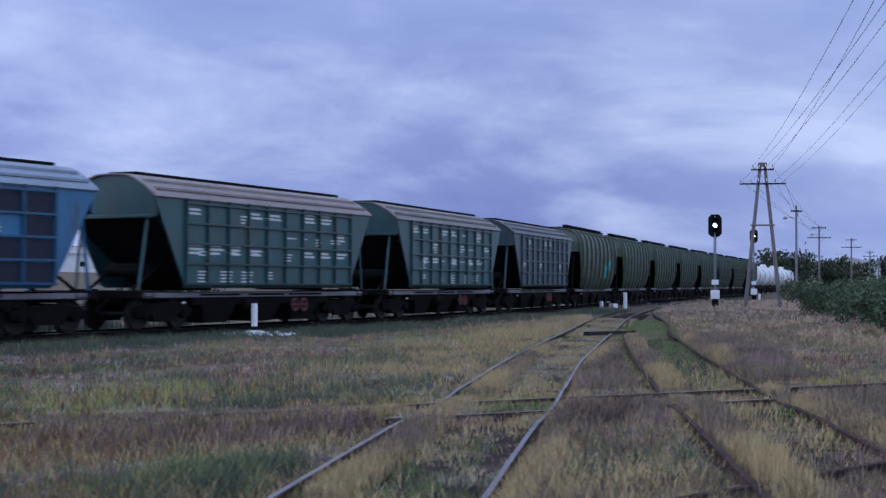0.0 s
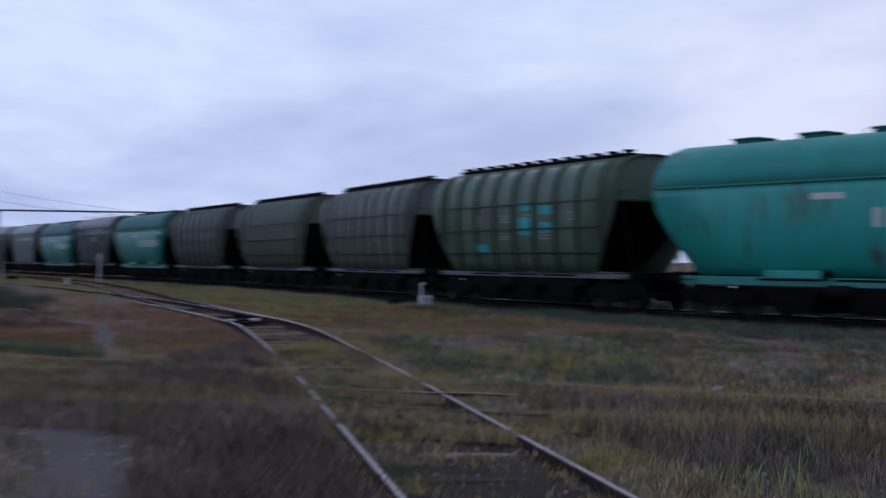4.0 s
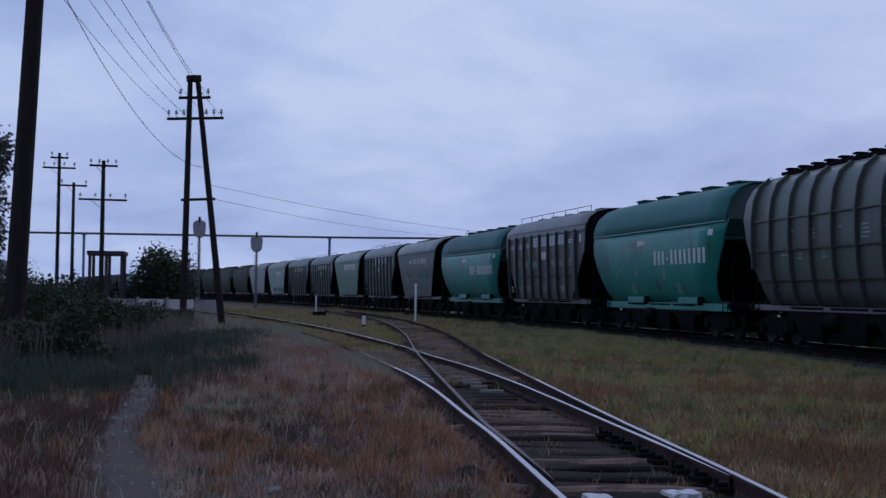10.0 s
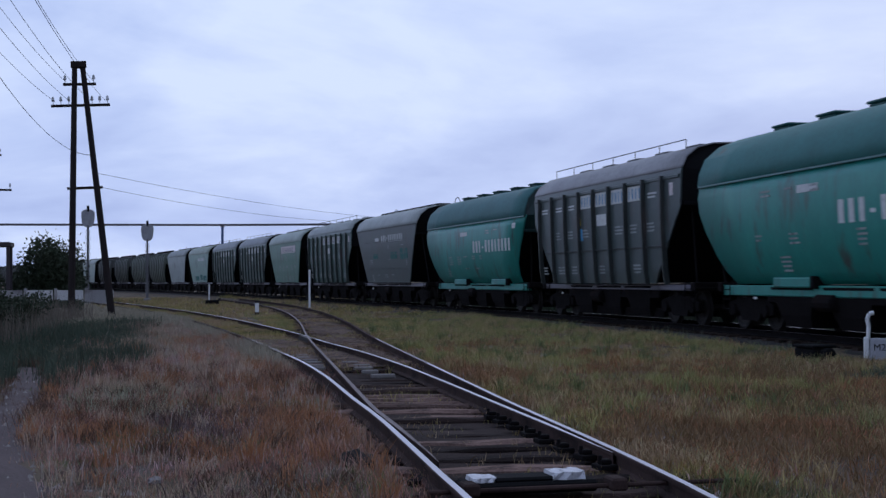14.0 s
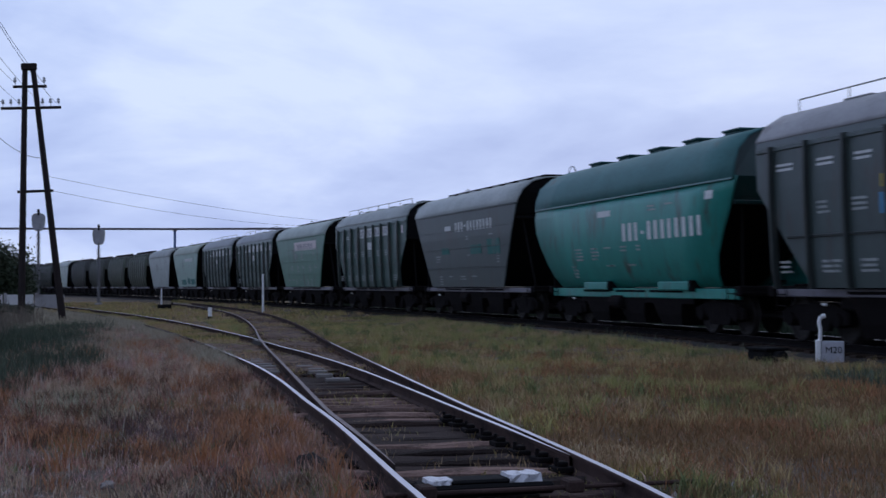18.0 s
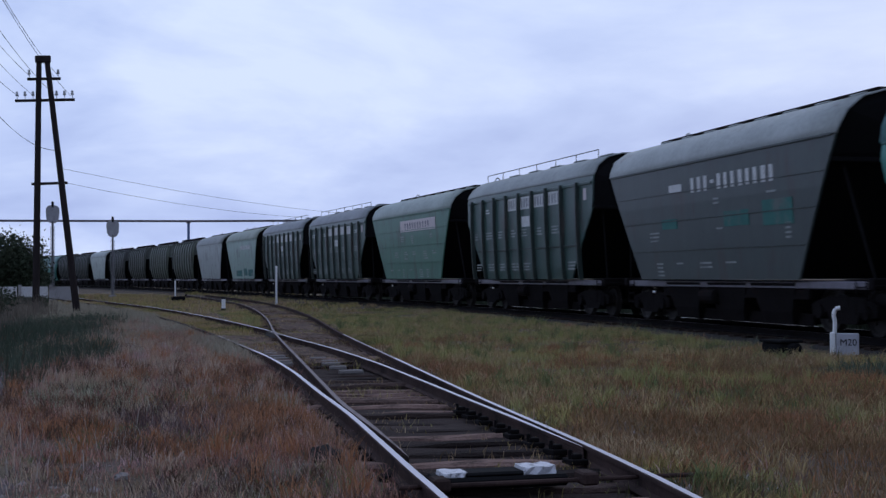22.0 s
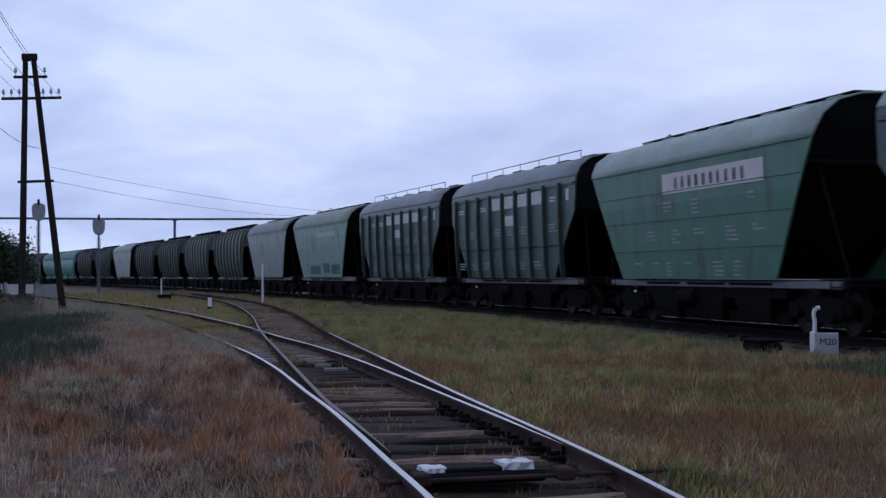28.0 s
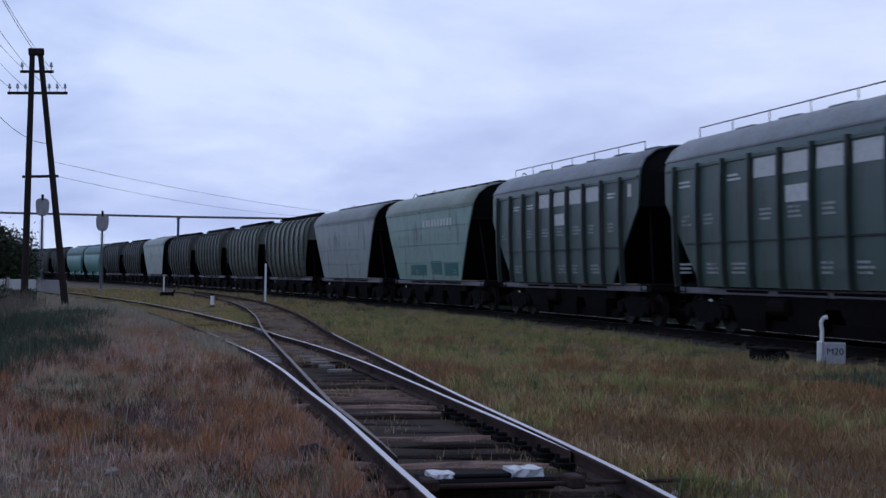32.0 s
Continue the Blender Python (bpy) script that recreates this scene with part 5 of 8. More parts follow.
for number, (kind, body, roof, words) in sorted(CONSIST.items(), key=lambda q: abs(q[0])):
    if kind not in MASTER:
        MASTER[kind] = wag = hopper_wagon(kind, "")
    else:
        wag = copy_thing(MASTER[kind], Matrix())
        for o in [o for o in wag.children if o.name.startswith("marking")]:
            bpy.data.objects.remove(o)
    tagged(wag, words + " " + SHAPE_WORDS[kind], "hopper wagon", "grain train")
    for o in wag.children:
        base = o.name.split(".")[0]
        if base in ("roof", "roof_batten"):
            o.color = (*roof, 1)
        elif base == "hatch":
            o.color = (*[(0.55 if kind == "barrel" else 0.8) * c for c in roof], 1)
        # barrel eave strip: the dark line under the overhang is put into its colour
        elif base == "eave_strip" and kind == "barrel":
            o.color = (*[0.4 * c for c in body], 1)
        elif base == "side_sill":
            o.color = (*(TEAL if kind == "barrel" else (0.15, 0.14, 0.17)), 1)
        # end walls and ledges: shade painted in as a share of the body colour
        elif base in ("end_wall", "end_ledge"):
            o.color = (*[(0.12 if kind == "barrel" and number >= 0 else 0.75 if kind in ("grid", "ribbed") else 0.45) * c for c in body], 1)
        # ribs and rails: their shaded flanks are put into a darker colour
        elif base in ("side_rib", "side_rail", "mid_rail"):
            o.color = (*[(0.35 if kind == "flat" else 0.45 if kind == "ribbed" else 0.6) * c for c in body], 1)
        else:
            o.color = (*body, 1)
    WAGONS[number] = wag
# only the leading panelled wagons carry hand wheels
for number in (-7, -6):
    for o in [o for o in WAGONS[number].children if o.name.startswith("hand_wheel")]:
        bpy.data.objects.remove(o)
for number in range(-24, -18):
    WAGONS[number] = tank_wagon("white tank wagon with dark straps at the head of the train")


# lettering and touched-up panels; words stand as plain bars
def marks(number, rects, mat=MARK, name="marking", label="stencilled pale lettering panel"):
    kind = CONSIST[number][0]
    ob = part(name, mark_shape(SECT[kind][0], rects, -1, 0.012), mat, WAGONS[number], label)
    if len(rects) > 1:
        ob["kind"] = "stuff"


for number in WAGONS:
    if number in CONSIST and -9 <= number <= 14 and number not in (-5,):
        kind = CONSIST[number][0]
        x1 = 4.2 if kind != "grid" else 4.6
        rows = {"flat": (), "taper": (3.0, 2.3, 1.5), "barrel": (3.2, 2.2, 1.7), "ribbed": (3.0, 2.5), "grid": (3.45, 2.85, 2.3, 1.7)}[kind]
        for i, row in enumerate(rows):
            r = small_marks(number * 7 + i + 50, -x1, x1, (row,))
            if kind in ("flat", "grid", "ribbed"):
                r = [q for q in r if True]
            if r:
                marks(number, r, MARK if kind == "grid" else FAINTMARK)
# rows of stencils on the old panelled wagons
for number, rows in ((-8, ((3.42, (0, 3, 4, 6, 7)), (2.84, (8,)), (2.24, (0, 1, 2, 3, 6, 7, 8)))), (-9, ((3.42, (0, 1, 3, 4, 7)), (2.84, (2, 5, 8)), (2.24, (1, 2, 4, 6, 7)))), (-10, ((3.42, (1, 4, 5)), (2.24, (0, 3, 7))))):
    rnd = random.Random(number)
    for z, cells in rows:
        for i in cells:
            x = -4.9 + i * 9.8 / 9
            marks(number, [(x + 0.18, x + 0.18 + rnd.uniform(0.45, 0.72), z + 0.12 * k, z + 0.12 * k + 0.07) for k in range(rnd.randint(2, 3))], MARK)
for number, x0, x1, z0, z1 in ((0, 0.3, 5.5, 2.36, 2.84), (2, 0.3, 5.5, 2.36, 2.84), (-5, 0.3, 5.5, 2.36, 2.84), (3, -1.2, 3.4, 3.24, 3.60)):
    r = lettering_bars(x0, x1, z0, z1, 12, number, 0.45)
    r[3] = (r[3][0], r[3][1], z0 + 0.16, z0 + 0.24)
    marks(number, r, MARK, "wordmark", "white painted word as plain bars")
    marks(number, [(-1.6, -0.6, z1 + 0.25, z1 + 0.42), (5.5, 5.9, z1 + 0.35, z1 + 0.55)] if number != 3 else [(-2.6, -1.8, 3.3, 3.5)], MARK)
for number in (1, 4, 6, 7):
    rnd = random.Random(number + 70)
    for i in range(8):
        x = -5.9 + i * 1.406
        for z, chance, lines in ((3.62, 0.0 if 2 < i < 7 else 0.6, 2), (2.78, 0.75, 3), (1.62, 0.55, 3)):
            if rnd.random() < chance:
                w, a = rnd.uniform(0.45, 0.8), rnd.uniform(0.15, 0.4)
                marks(number, [(x + a, x + a + w * rnd.uniform(0.75, 1), z - k * 0.10, z - k * 0.10 + 0.05) for k in range(lines)], MARK if z > 3 else FAINTMARK)
    for i in range(4):
        x = -5.9 + (3 + i) * 1.406
        marks(number, [(x + 0.12, x + 1.29, 3.50, 3.92)], MARK, "white_panel", "white painted name panel")
        if number in (1, 4):
            marks(number, lettering_bars(x + 0.18, x + 1.25, 3.56, 3.86, 4, i, 0.5), BLUEMARK if number == 1 else INKMARK, "wordmark", "worn lettering bars")
    x = -5.9 + 4 * 1.406
    marks(number, [(x + 0.2, x + 1.25, 2.90, 3.25)], MARK, "white_panel", "white painted name panel")
    marks(number, [(5.78, 6.02, 3.5, 3.85)], PINKMARK, "placard", "small pinkish placard")
marks(1, [(-2.0, -1.45, 2.48, 2.86)], BLUEMARK, "blue_panel", "small blue painted panel")
marks(1, [(-1.95, -1.6, 2.96, 3.2)], YELLOW, "yellow_panel", "small yellow painted panel")
marks(5, [(-1.75, 3.8, 3.24, 3.74)], PINKMARK, "name_board", "pinkish name board")
marks(5, lettering_bars(-1.0, 3.1, 3.34, 3.62, 10, 5, 0.5), INKMARK, "wordmark", "worn lettering bars")
marks(8, lettering_bars(-0.8, 3.4, 3.3, 3.6, 10, 8, 0.3), MARK, "wordmark", "worn lettering bars")
for number, rects in ((-4, [(0.4, 1.3, 3.15, 3.45), (1.7, 2.7, 3.0, 3.3), (1.7, 2.7, 2.45, 2.75), (0.3, 1.3, 2.35, 2.95), (-2.9, -2.1, 1.75, 2.05)]),
                      (-11, [(2.0, 2.9, 1.8, 2.6), (3.2, 3.9, 2.3, 3.0)]), (8, [])):
    for r in rects:
        marks(number, [r], CYANMARK, "touched_up_patch", "cyan touched-up patch")
for r in ((0.6, 1.9, 2.35, 2.7), (2.6, 4.0, 2.3, 2.85), (-3.2, -2.2, 2.4, 2.65)):
    marks(3, [r], TEALMARK, "paint_stain", "faded teal overpainted patch")
# the two blue wagons: whole panels touched up in navy or in pale cyan, row by row from the sill
REPAINTED = {-7: (NAVYMARK, {0: range(9), 1: range(9), 2: (4, 5, 8), 3: (0, 1, 2, 3, 4, 5, 7, 8)}), -6: (SKYMARK, {0: (0, 5, 6), 1: (0, 2, 5), 2: (1,), 3: ()})}
for number, (mat, rows) in REPAINTED.items():
    for j, cells in rows.items():
        for i in cells:
            x, z = -4.9 + i * 9.8 / 9, 1.34 + j * 0.6
            marks(number, [(x + 0.05, x + 1.03, z + 0.05, z + 0.55)], mat, "repainted_panel", "repainted side panel")
for number, rects in ((-6, [(-1.4, 0.8, 3.28, 3.5), (3.75, 4.75, 2.75, 2.87), (2.7, 3.6, 2.9, 2.96), (2.7, 3.6, 2.78, 2.84)]), (-7, [(-1.3, 0.9, 3.3, 3.36), (-1.3, 0.9, 3.42, 3.48), (-1.3, 0.9, 3.54, 3.6)])):
    marks(number, rects, MARK)

for r in ((-3.0, -0.6, 1.3, 1.75), (0.2, 1.6, 1.35, 1.9), (2.0, 3.8, 1.3, 1.8)):
    marks(8, [r], TEALMARK, "paint_stain", "faded teal overpainted patch")


# ---- poles, signals, signs ----
def insulator(parent, x, y, z, down=False):
    s = Shape().turned([(0.016, -0.12), (0.016, 0.04), (0.062, 0.05), (0.075, 0.11), (0.048, 0.16), (0.062, 0.20), (0.025, 0.26)], "z", 8)
    part("insulator", s, GLASSY, parent, "pale porcelain insulator", at=(x, y, z))


def crossarm(parent, z, half, count, y=0.0):
    part("crossarm", Shape().box(-half, half, y - 0.05, y + 0.05, z - 0.06, z + 0.06, 0, 0.01), POLE_WOOD, parent)
    for i in range(count):
        x = -half + 0.1 + (2 * half - 0.2) * i / (count - 1)
        if abs(x) > 0.2:
            insulator(parent, x, y, z + 0.16)


def frame_pole(name, label, m, height, spread, wood, arms, brace, group=""):
    """An A-frame telegraph pole of two leaning timbers."""
    t = thing(name, label, "telegraph pole", m, group)
    for s in (-1, 1):
        part("timber", Shape().tube((s * spread, 0, -0.4), (s * 0.16, 0, height), 0.17, 0.12, 10), wood, t)
    part("cap", Shape().box(-0.34, 0.34, -0.16, 0.16, height - 0.25, height + 0.05, 0, 0.04), wood, t)
    for z, half, count in arms:
        crossarm(t, z, half, count, -0.16)
    k = spread + (0.16 - spread) * brace / height
    part("brace", Shape().box(-k - 0.25, k + 0.25, -0.2, -0.1, brace - 0.06, brace + 0.06, 0, 0.01), wood, t)
    return t


def single_pole(name, label, m, height, arms, wood=POLE_WOOD, r=0.15, lean=0.0, group="", lamp=False):
    t = thing(name, label, "utility pole", m, group)
    part("shaft", Shape().tube((0, 0, -0.4), (lean, 0, height), r, r * 0.72, 10), wood, t)
    for z, half, count in arms:
        crossarm(t, z, half, count, -0.12)
        part("arm_strut", Shape().tube((half * 0.55, -0.12, z), (lean * z / height, -0.08, z - 0.55), 0.02, n=6), GALV, t)
    if lamp:
        part("lamp_arm", Shape().tube((0, 0, height - 1.1), (-0.9, 0, height - 1.0), 0.025, n=6), GALV, t)
        part("lamp_head", Shape().turned([(0.06, 0.0), (0.14, -0.08), (0.2, -0.22), (0.16, -0.26)], "z", 12, at=(-0.95, 0, height - 0.95)), GALV, t)
    return t


pole_a = frame_pole("telegraph_pole", "dark A-frame timber telegraph pole with two crossarms", pose(-63.05, -3.64, 0, 0, 3.0, -87), 11.35, 0.90, POLE_WOOD,
                    ((10.4, 0.72, 4), (9.45, 1.28, 8)), 5.75)
pole_n = single_pole("utility_pole", "tall dark timber utility pole with two crossarms, leaning slightly", pose(-31.5, -6.08, 0, 0, 0, -80), 12.3, ((12.05, 0.95, 4), (10.95, 1.4, 4)), r=0.25, lean=-0.52)
single_pole("utility_pole", "dark timber utility pole in the scrub", pose(-85.9, -11.1, 0, 0, 0, -82), 9.5, ((9.2, 0.85, 4), (7.1, 1.45, 4)), r=0.17)
single_pole("utility_pole", "dark timber utility pole in the scrub", pose(-96.3, -15.4, 0, 0, 0, -82), 10.9, ((10.6, 0.6, 3), (9.9, 1.1, 4)), r=0.15)
single_pole("utility_pole", "short dark timber pole with a small box", pose(-96.3, -14.4, 0, 0, 0, -82), 8.9, ((8.7, 0.9, 3),), r=0.14)


def frame_post(name, label, m, height, plate_z, r=0.10, colour=MAST, plate=True):
    """A mast signal seen from behind: post, rounded back plate, hood."""
    t = thing(name, label, "railway signal", m)
    part("mast", Shape().tube((0, 0, -0.2), (0, 0, height), r, r * 0.8, 10), colour, t)
    ring = [(0.50 * sx, sz) for sx, sz in ((-0.35, -0.68), (0.35, -0.68), (0.7, -0.56), (0.92, -0.3), (1, 0.2), (0.96, 0.45), (0.7, 0.6), (0.3, 0.67), (-0.3, 0.67), (-0.7, 0.6), (-0.96, 0.45), (-1, 0.2), (-0.92, -0.3), (-0.7, -0.56))]
    part("back_plate", Shape().prism([(x, z + plate_z) for x, z in ring], -0.06, 0.06), SIGN_BACK, t, "weathered grey back plate")
    part("lamp_box", Shape().box(-0.3, 0.3, 0.06, 0.4, plate_z - 0.5, plate_z + 0.5, 0, 0.05), BLACK, t)
    part("finial", Shape().tube((0, 0, plate_z + 0.5), (0, 0, plate_z + 0.95), 0.10, 0.09, 8), BLACK, t)
    part("ladder", Shape().tube((-0.14, -0.16, 0), (-0.14, -0.16, plate_z - 0.9), 0.014, n=5).tube((0.14, -0.16, 0), (0.14, -0.16, plate_z - 0.9), 0.014, n=5), GALV, t)
    part("foot", Shape().box(-0.3, 0.3, -0.3, 0.3, -0.1, 0.18, 0, 0.04), CONCRETE, t)
    return t


frame_post("mast_signal", "railway signal seen from behind with grey back plate", pose(-113.2, -2.2, 0, 0, 0, 92), 5.0, 5.5)
frame_post("mast_signal", "railway signal seen from behind with grey back plate", pose(-107.0, -6.47, 0, 0, 0, 92), 5.8, 6.35, 0.11)


def colour_signal(name, label, m, height, lit, size=1.0):
    t = thing(name, label, "railway signal", m)
    part("mast", Shape().tube((0, 0, 0.0), (0, 0, height), 0.10 * size, 0.085 * size, 10), GALV, t)
    part("foot", Shape().box(-0.26, 0.26, -0.26, 0.26, -0.1, 0.55, 0, 0.05), BLACK, t, "black-painted concrete foot")
    part("collar", Shape().box(-0.36, 0.36, -0.36, 0.36, 0.55, 1.25, 0, 0.05), WHITEWASH, t, "whitewashed collar above the foot")
    zc_, pw, ph = height - 0.9 * size, 0.62 * size, 1.05 * size
    ring = [(pw * a, ph * b) for a, b in ((-0.55, -1), (0.55, -1), (1, -0.7), (1, 0.7), (0.55, 1), (-0.55, 1), (-1, 0.7), (-1, -0.7))]
    part("back_plate", Shape().prism([(x, z + zc_) for x, z in ring], -0.05, 0.05), BLACK, t, "black signal head")
    for k in (-0.45, 0.05, 0.55):
        part("hood", Shape().turned([(0.19 * size, -0.05), (0.20 * size, -0.30), (0.185 * size, -0.30), (0.175 * size, -0.06)], "y", 12, at=(0, 0, zc_ + k * size)), BLACK, t)
        part("lens", Shape().turned([(0.02, -0.11), (0.10 * size, -0.10), (0.165 * size, -0.07), (0.165 * size, -0.055)], "y", 12, at=(0, 0, zc_ + k * size)), SIGNAL_LAMP if k == lit else BLACK, t, "lit white lens" if k == lit else "")
    part("ladder", Shape().tube((-0.14, 0.2, 0.2), (-0.14, 0.2, height - 1), 0.014, n=5).tube((0.14, 0.2, 0.2), (0.14, 0.2, height - 1), 0.014, n=5), GALV, t)
    part("sign_plate", Shape().box(-0.28, 0.28, -0.16, -0.13, 1.7, 2.1), WHITEWASH, t)
    return t


colour_signal("colour_light_signal", "colour light signal with black head showing a white light", pose(83.5, 55.5, 0, 0, 0, -52), 7.2, 0.05, 0.86)
colour_signal("colour_light_signal", "distant colour light signal showing a white light", pose(124.4, 82.0, 0, 0, 0, -52), 7.9, 0.05, 0.72)
frame_pole("telegraph_pole", "grey A-frame timber telegraph pole beside the yard", pose(83.1, 50.6, 0, 0, 0, -52), 11.1, 1.35, GREY_POLE, ((10.6, 0.85, 4), (9.5, 1.75, 6)), 6.3)
single_pole("lamp_mast", "lattice floodlight mast above the yard", pose(96, 56.5, 0, 0, 0, -52), 8.6, ((8.1, 0.5, 3),), GALV, 0.13, lamp=True)
single_pole("utility_pole", "grey timber utility pole with two crossarms and a lamp", pose(150.1, 90.6, 0, 0, 0, -52), 9.4, ((9.2, 0.9, 4), (7.9, 1.5, 4)), GREY_POLE, 0.14, lamp=True)
single_pole("utility_pole", "distant grey timber utility pole", pose(192.8, 113.2, 0, 0, 0, -52), 9.4, ((9.1, 0.9, 4), (7.9, 1.6, 4)), GREY_POLE, 0.15)
single_pole("utility_pole", "distant grey timber utility pole", pose(261.7, 152.8, 0, 0, 0, -52), 9.2, ((8.9, 0.9, 4), (8.0, 1.5, 4)), GREY_POLE, 0.15)
frame_pole("telegraph_pole", "distant grey A-frame telegraph pole", pose(290.9, 164.0, 0, 0, 0, -52), 11, 1.3, GREY_POLE, ((10.2, 0.9, 4), (9.0, 1.7, 6)), 6)
single_pole("lamp_mast", "distant lamp post beside the yard", pose(225, 128, 0, 0, 0, -52), 6.5, (), GALV, 0.12, lamp=True)


# ---- wires ----
wires = thing("overhead_wires", "thin dark sagging overhead wires between the poles", "wires", kind="structure")


def wire(a, b, sag, r=0.011, n=16):
    a, b = Vector(a), Vector(b)
    s = Shape()
    pts = [a.lerp(b, i / n) - Vector((0, 0, 4 * sag * (i / n) * (1 - i / n))) for i in range(n + 1)]
    for p, q in zip(pts, pts[1:]):
        s.tube(p, q, r, n=4)
    part("wire", s, BLACK, wires)


def arm_ends(ob, z, xs, y=-0.15):
    return [ob.matrix_basis @ Vector((x, y, z + 0.28)) for x in xs]


for za, zn, xa, xn in ((10.25, 12.05, (-0.6, 0.6), (-0.8, 0.8)), (9.35, 10.95, (-1.1, -0.45, 0.45, 1.1), (-1.3, -0.5, 0.5, 1.3))):
    for p, q in zip(arm_ends(pole_a, za, xa), arm_ends(pole_n, zn, xn)):
        wire(p, q, 0.55)
        wire(q, q + Vector((36, 0.5, 0.3)), 0.6)
wire((-63.0, -3.7, 7.2), (-31.4, -5.8, 9.6), 1.3, 0.012)
wire((-31.4, -5.8, 9.6), (3, -9, 10.5), 1.2, 0.012)
wire((-63.1, -3.4, 6.4), (-134, 38, 8.3), 1.4, 0.008)
wire((-63.1, -3.4, 5.8), (-126, 26, 7.7), 1.1, 0.008)
pole_b = pose(83.1, 50.6, 0, 0, 0, -52)
pole_b_arm = [pole_b @ Vector((k, -0.16, 10.85)) for k in (-0.75, 0.75)] + [pole_b @ Vector((k, -0.16, 9.75)) for k in (-1.6, -0.9, 0.9, 1.6)]
for i, p in enumerate(pole_b_arm):
    wire(p, (25 + 0.35 * (i - 2.5), 1.6 - 0.55 * (i - 2.5), 11.5 + 0.3 * (i % 2)), 0.7)
    wire(p, (150.1 - 0.3 * (i - 2.5), 90.6 + 0.4 * (i - 2.5), 8.8), 0.6)

# ---- overhead pipe across the line ----
pipe = thing("overhead_pipe", "long thin service pipe carried high across the line on posts", "pipe", kind="structure")
part("pipe_run", Shape().tube((-163, -76, 7.98), (-160.1, 5.4, 8.02), 0.13, n=10).tube((-160.1, 5.4, 8.02), (-155.7, 30, 8.07), 0.13, n=10).tube((-155.7, 30, 8.07), (-153.7, 51, 8.07), 0.13, n=10), PIPE, pipe)
for x, y in ((-160.1, 5.35), (-160.8, -22.7), (-161.6, -44.5), (-162.4, -66.0), (-153.9, 48)):
    part("post", Shape().tube((x, y, -0.2), (x, y, 7.9), 0.15, n=10), BLUEPOST, pipe, "blue-painted steel post")
    part("saddle", Shape().box(x - 0.2, x + 0.2, y - 0.25, y + 0.25, 7.78, 7.88, 0, 0.02), PIPE, pipe)


# ---- markers beside the track ----
def marker_post(name, label, m, height, r, bands=True, foot=0.0):
    t = thing(name, label, "track marker", m)
    part("post", Shape().turned([(r, -0.2), (r, height - 0.04), (r * 0.8, height), (r * 0.2, height + 0.015)], "z", 10), WHITEWASH, t)
    if bands:
        part("band", Shape().turned([(r + 0.006, 0.02), (r + 0.006, 0.26 if foot else 0.16)], "z", 10), BLACK, t)
        part("cap", Shape().turned([(r + 0.006, height - 0.05), (r + 0.006, height + 0.02), (0.01, height + 0.035)], "z", 10), BLACK, t)
    if foot:
        rnd = random.Random(4)
        for i in range(22):
            a = i / 22 * 2 * math.pi
            d = foot * rnd.uniform(0.8, 1.15)
            part("whitewashed_stone", stone_shape(rnd, rnd.uniform(0.05, 0.11)), WHITEWASH, t, at=(d * math.cos(a), d * math.sin(a), 0.02))
        part("whitewashed_mound", Shape().turned([(0.52, -0.15), (0.44, 0.05), (0.22, 0.13), (0.05, 0.14)], "z", 14), WHITEWASH, t)
    return t


def stone_shape(rnd, r):
    rings = []
    for z, k in ((-0.5, 0.6), (-0.1, 1.0), (0.3, 0.85), (0.6, 0.4)):
        rings.append([(r * k * math.cos(a * math.pi / 3.5) * rnd.uniform(0.8, 1.2), r * k * math.sin(a * math.pi / 3.5) * rnd.uniform(0.8, 1.2), r * z * rnd.uniform(0.8, 1.1)) for a in range(7)])
    return Shape().rings(rings)


marker_post("limit_post", "white limit post with black cap inside a ring of whitewashed stones", pose(18.6, 22.5, 0.10), 1.02, 0.10, True, 1.08)
marker_post("white_post", "tall slim white-painted post beside the points", pose(-75.3, 7.25, 0), 2.15, 0.06, False)
marker_post("track_peg", "short white peg with a dark foot", pose(-62.1, 3.62, 0), 0.62, 0.09, True)
marker_post("white_post", "small white post far beside the line", pose(-108, 2.6, 0), 1.3, 0.06, False)
for x, y, h in ((63.9, 47.6, 1.15), (120, 78, 0.7), (60.5, 46.6, 0.6)):
    marker_post("track_peg", "short whitewashed peg between the tracks", pose(x, y, 0), h, 0.13, False)

dark_peg = thing("track_peg", "short black peg on a whitewashed block", "track marker", pose(63.3, 48.1, 0))
part("post", Shape().turned([(0.13, 0.3), (0.13, 1.2), (0.05, 1.25)], "z", 10), BLACK, dark_peg)
part("block", Shape().box(-0.22, 0.22, -0.22, 0.22, -0.1, 0.42, 0, 0.03), WHITEWASH, dark_peg, "whitewashed block")

# shunting signal box with its plate
dwarf = thing("dwarf_signal", "white dwarf signal plate M20 with curved conduit behind", "signal marker", Matrix.Translation((-23.4, 12.84, 0.02)) @ Matrix.Rotation(radians(62), 4, "Z") @ Matrix.Scale(0.87, 4))
part("plate", Shape().box(-0.24, 0.24, -0.05, 0.05, 0.02, 0.50, 0, 0.02), DULL_WHITE, dwarf, "dull white painted sign plate")
part("side_box", Shape().box(-0.36, -0.24, -0.08, 0.14, 0.0, 0.52, 0, 0.02), WHITEWASH, dwarf)
cond = Shape()
pts = [(-0.26, 0.0, 0.5), (-0.25, 0.0, 0.75), (-0.28, 0.0, 0.9), (-0.24, 0.0, 1.02), (-0.14, 0.0, 1.04)]
for p, q in zip(pts, pts[1:]):
    cond.tube(p, q, 0.045, n=8)
part("conduit", cond, WHITEWASH, dwarf, "bent white conduit")
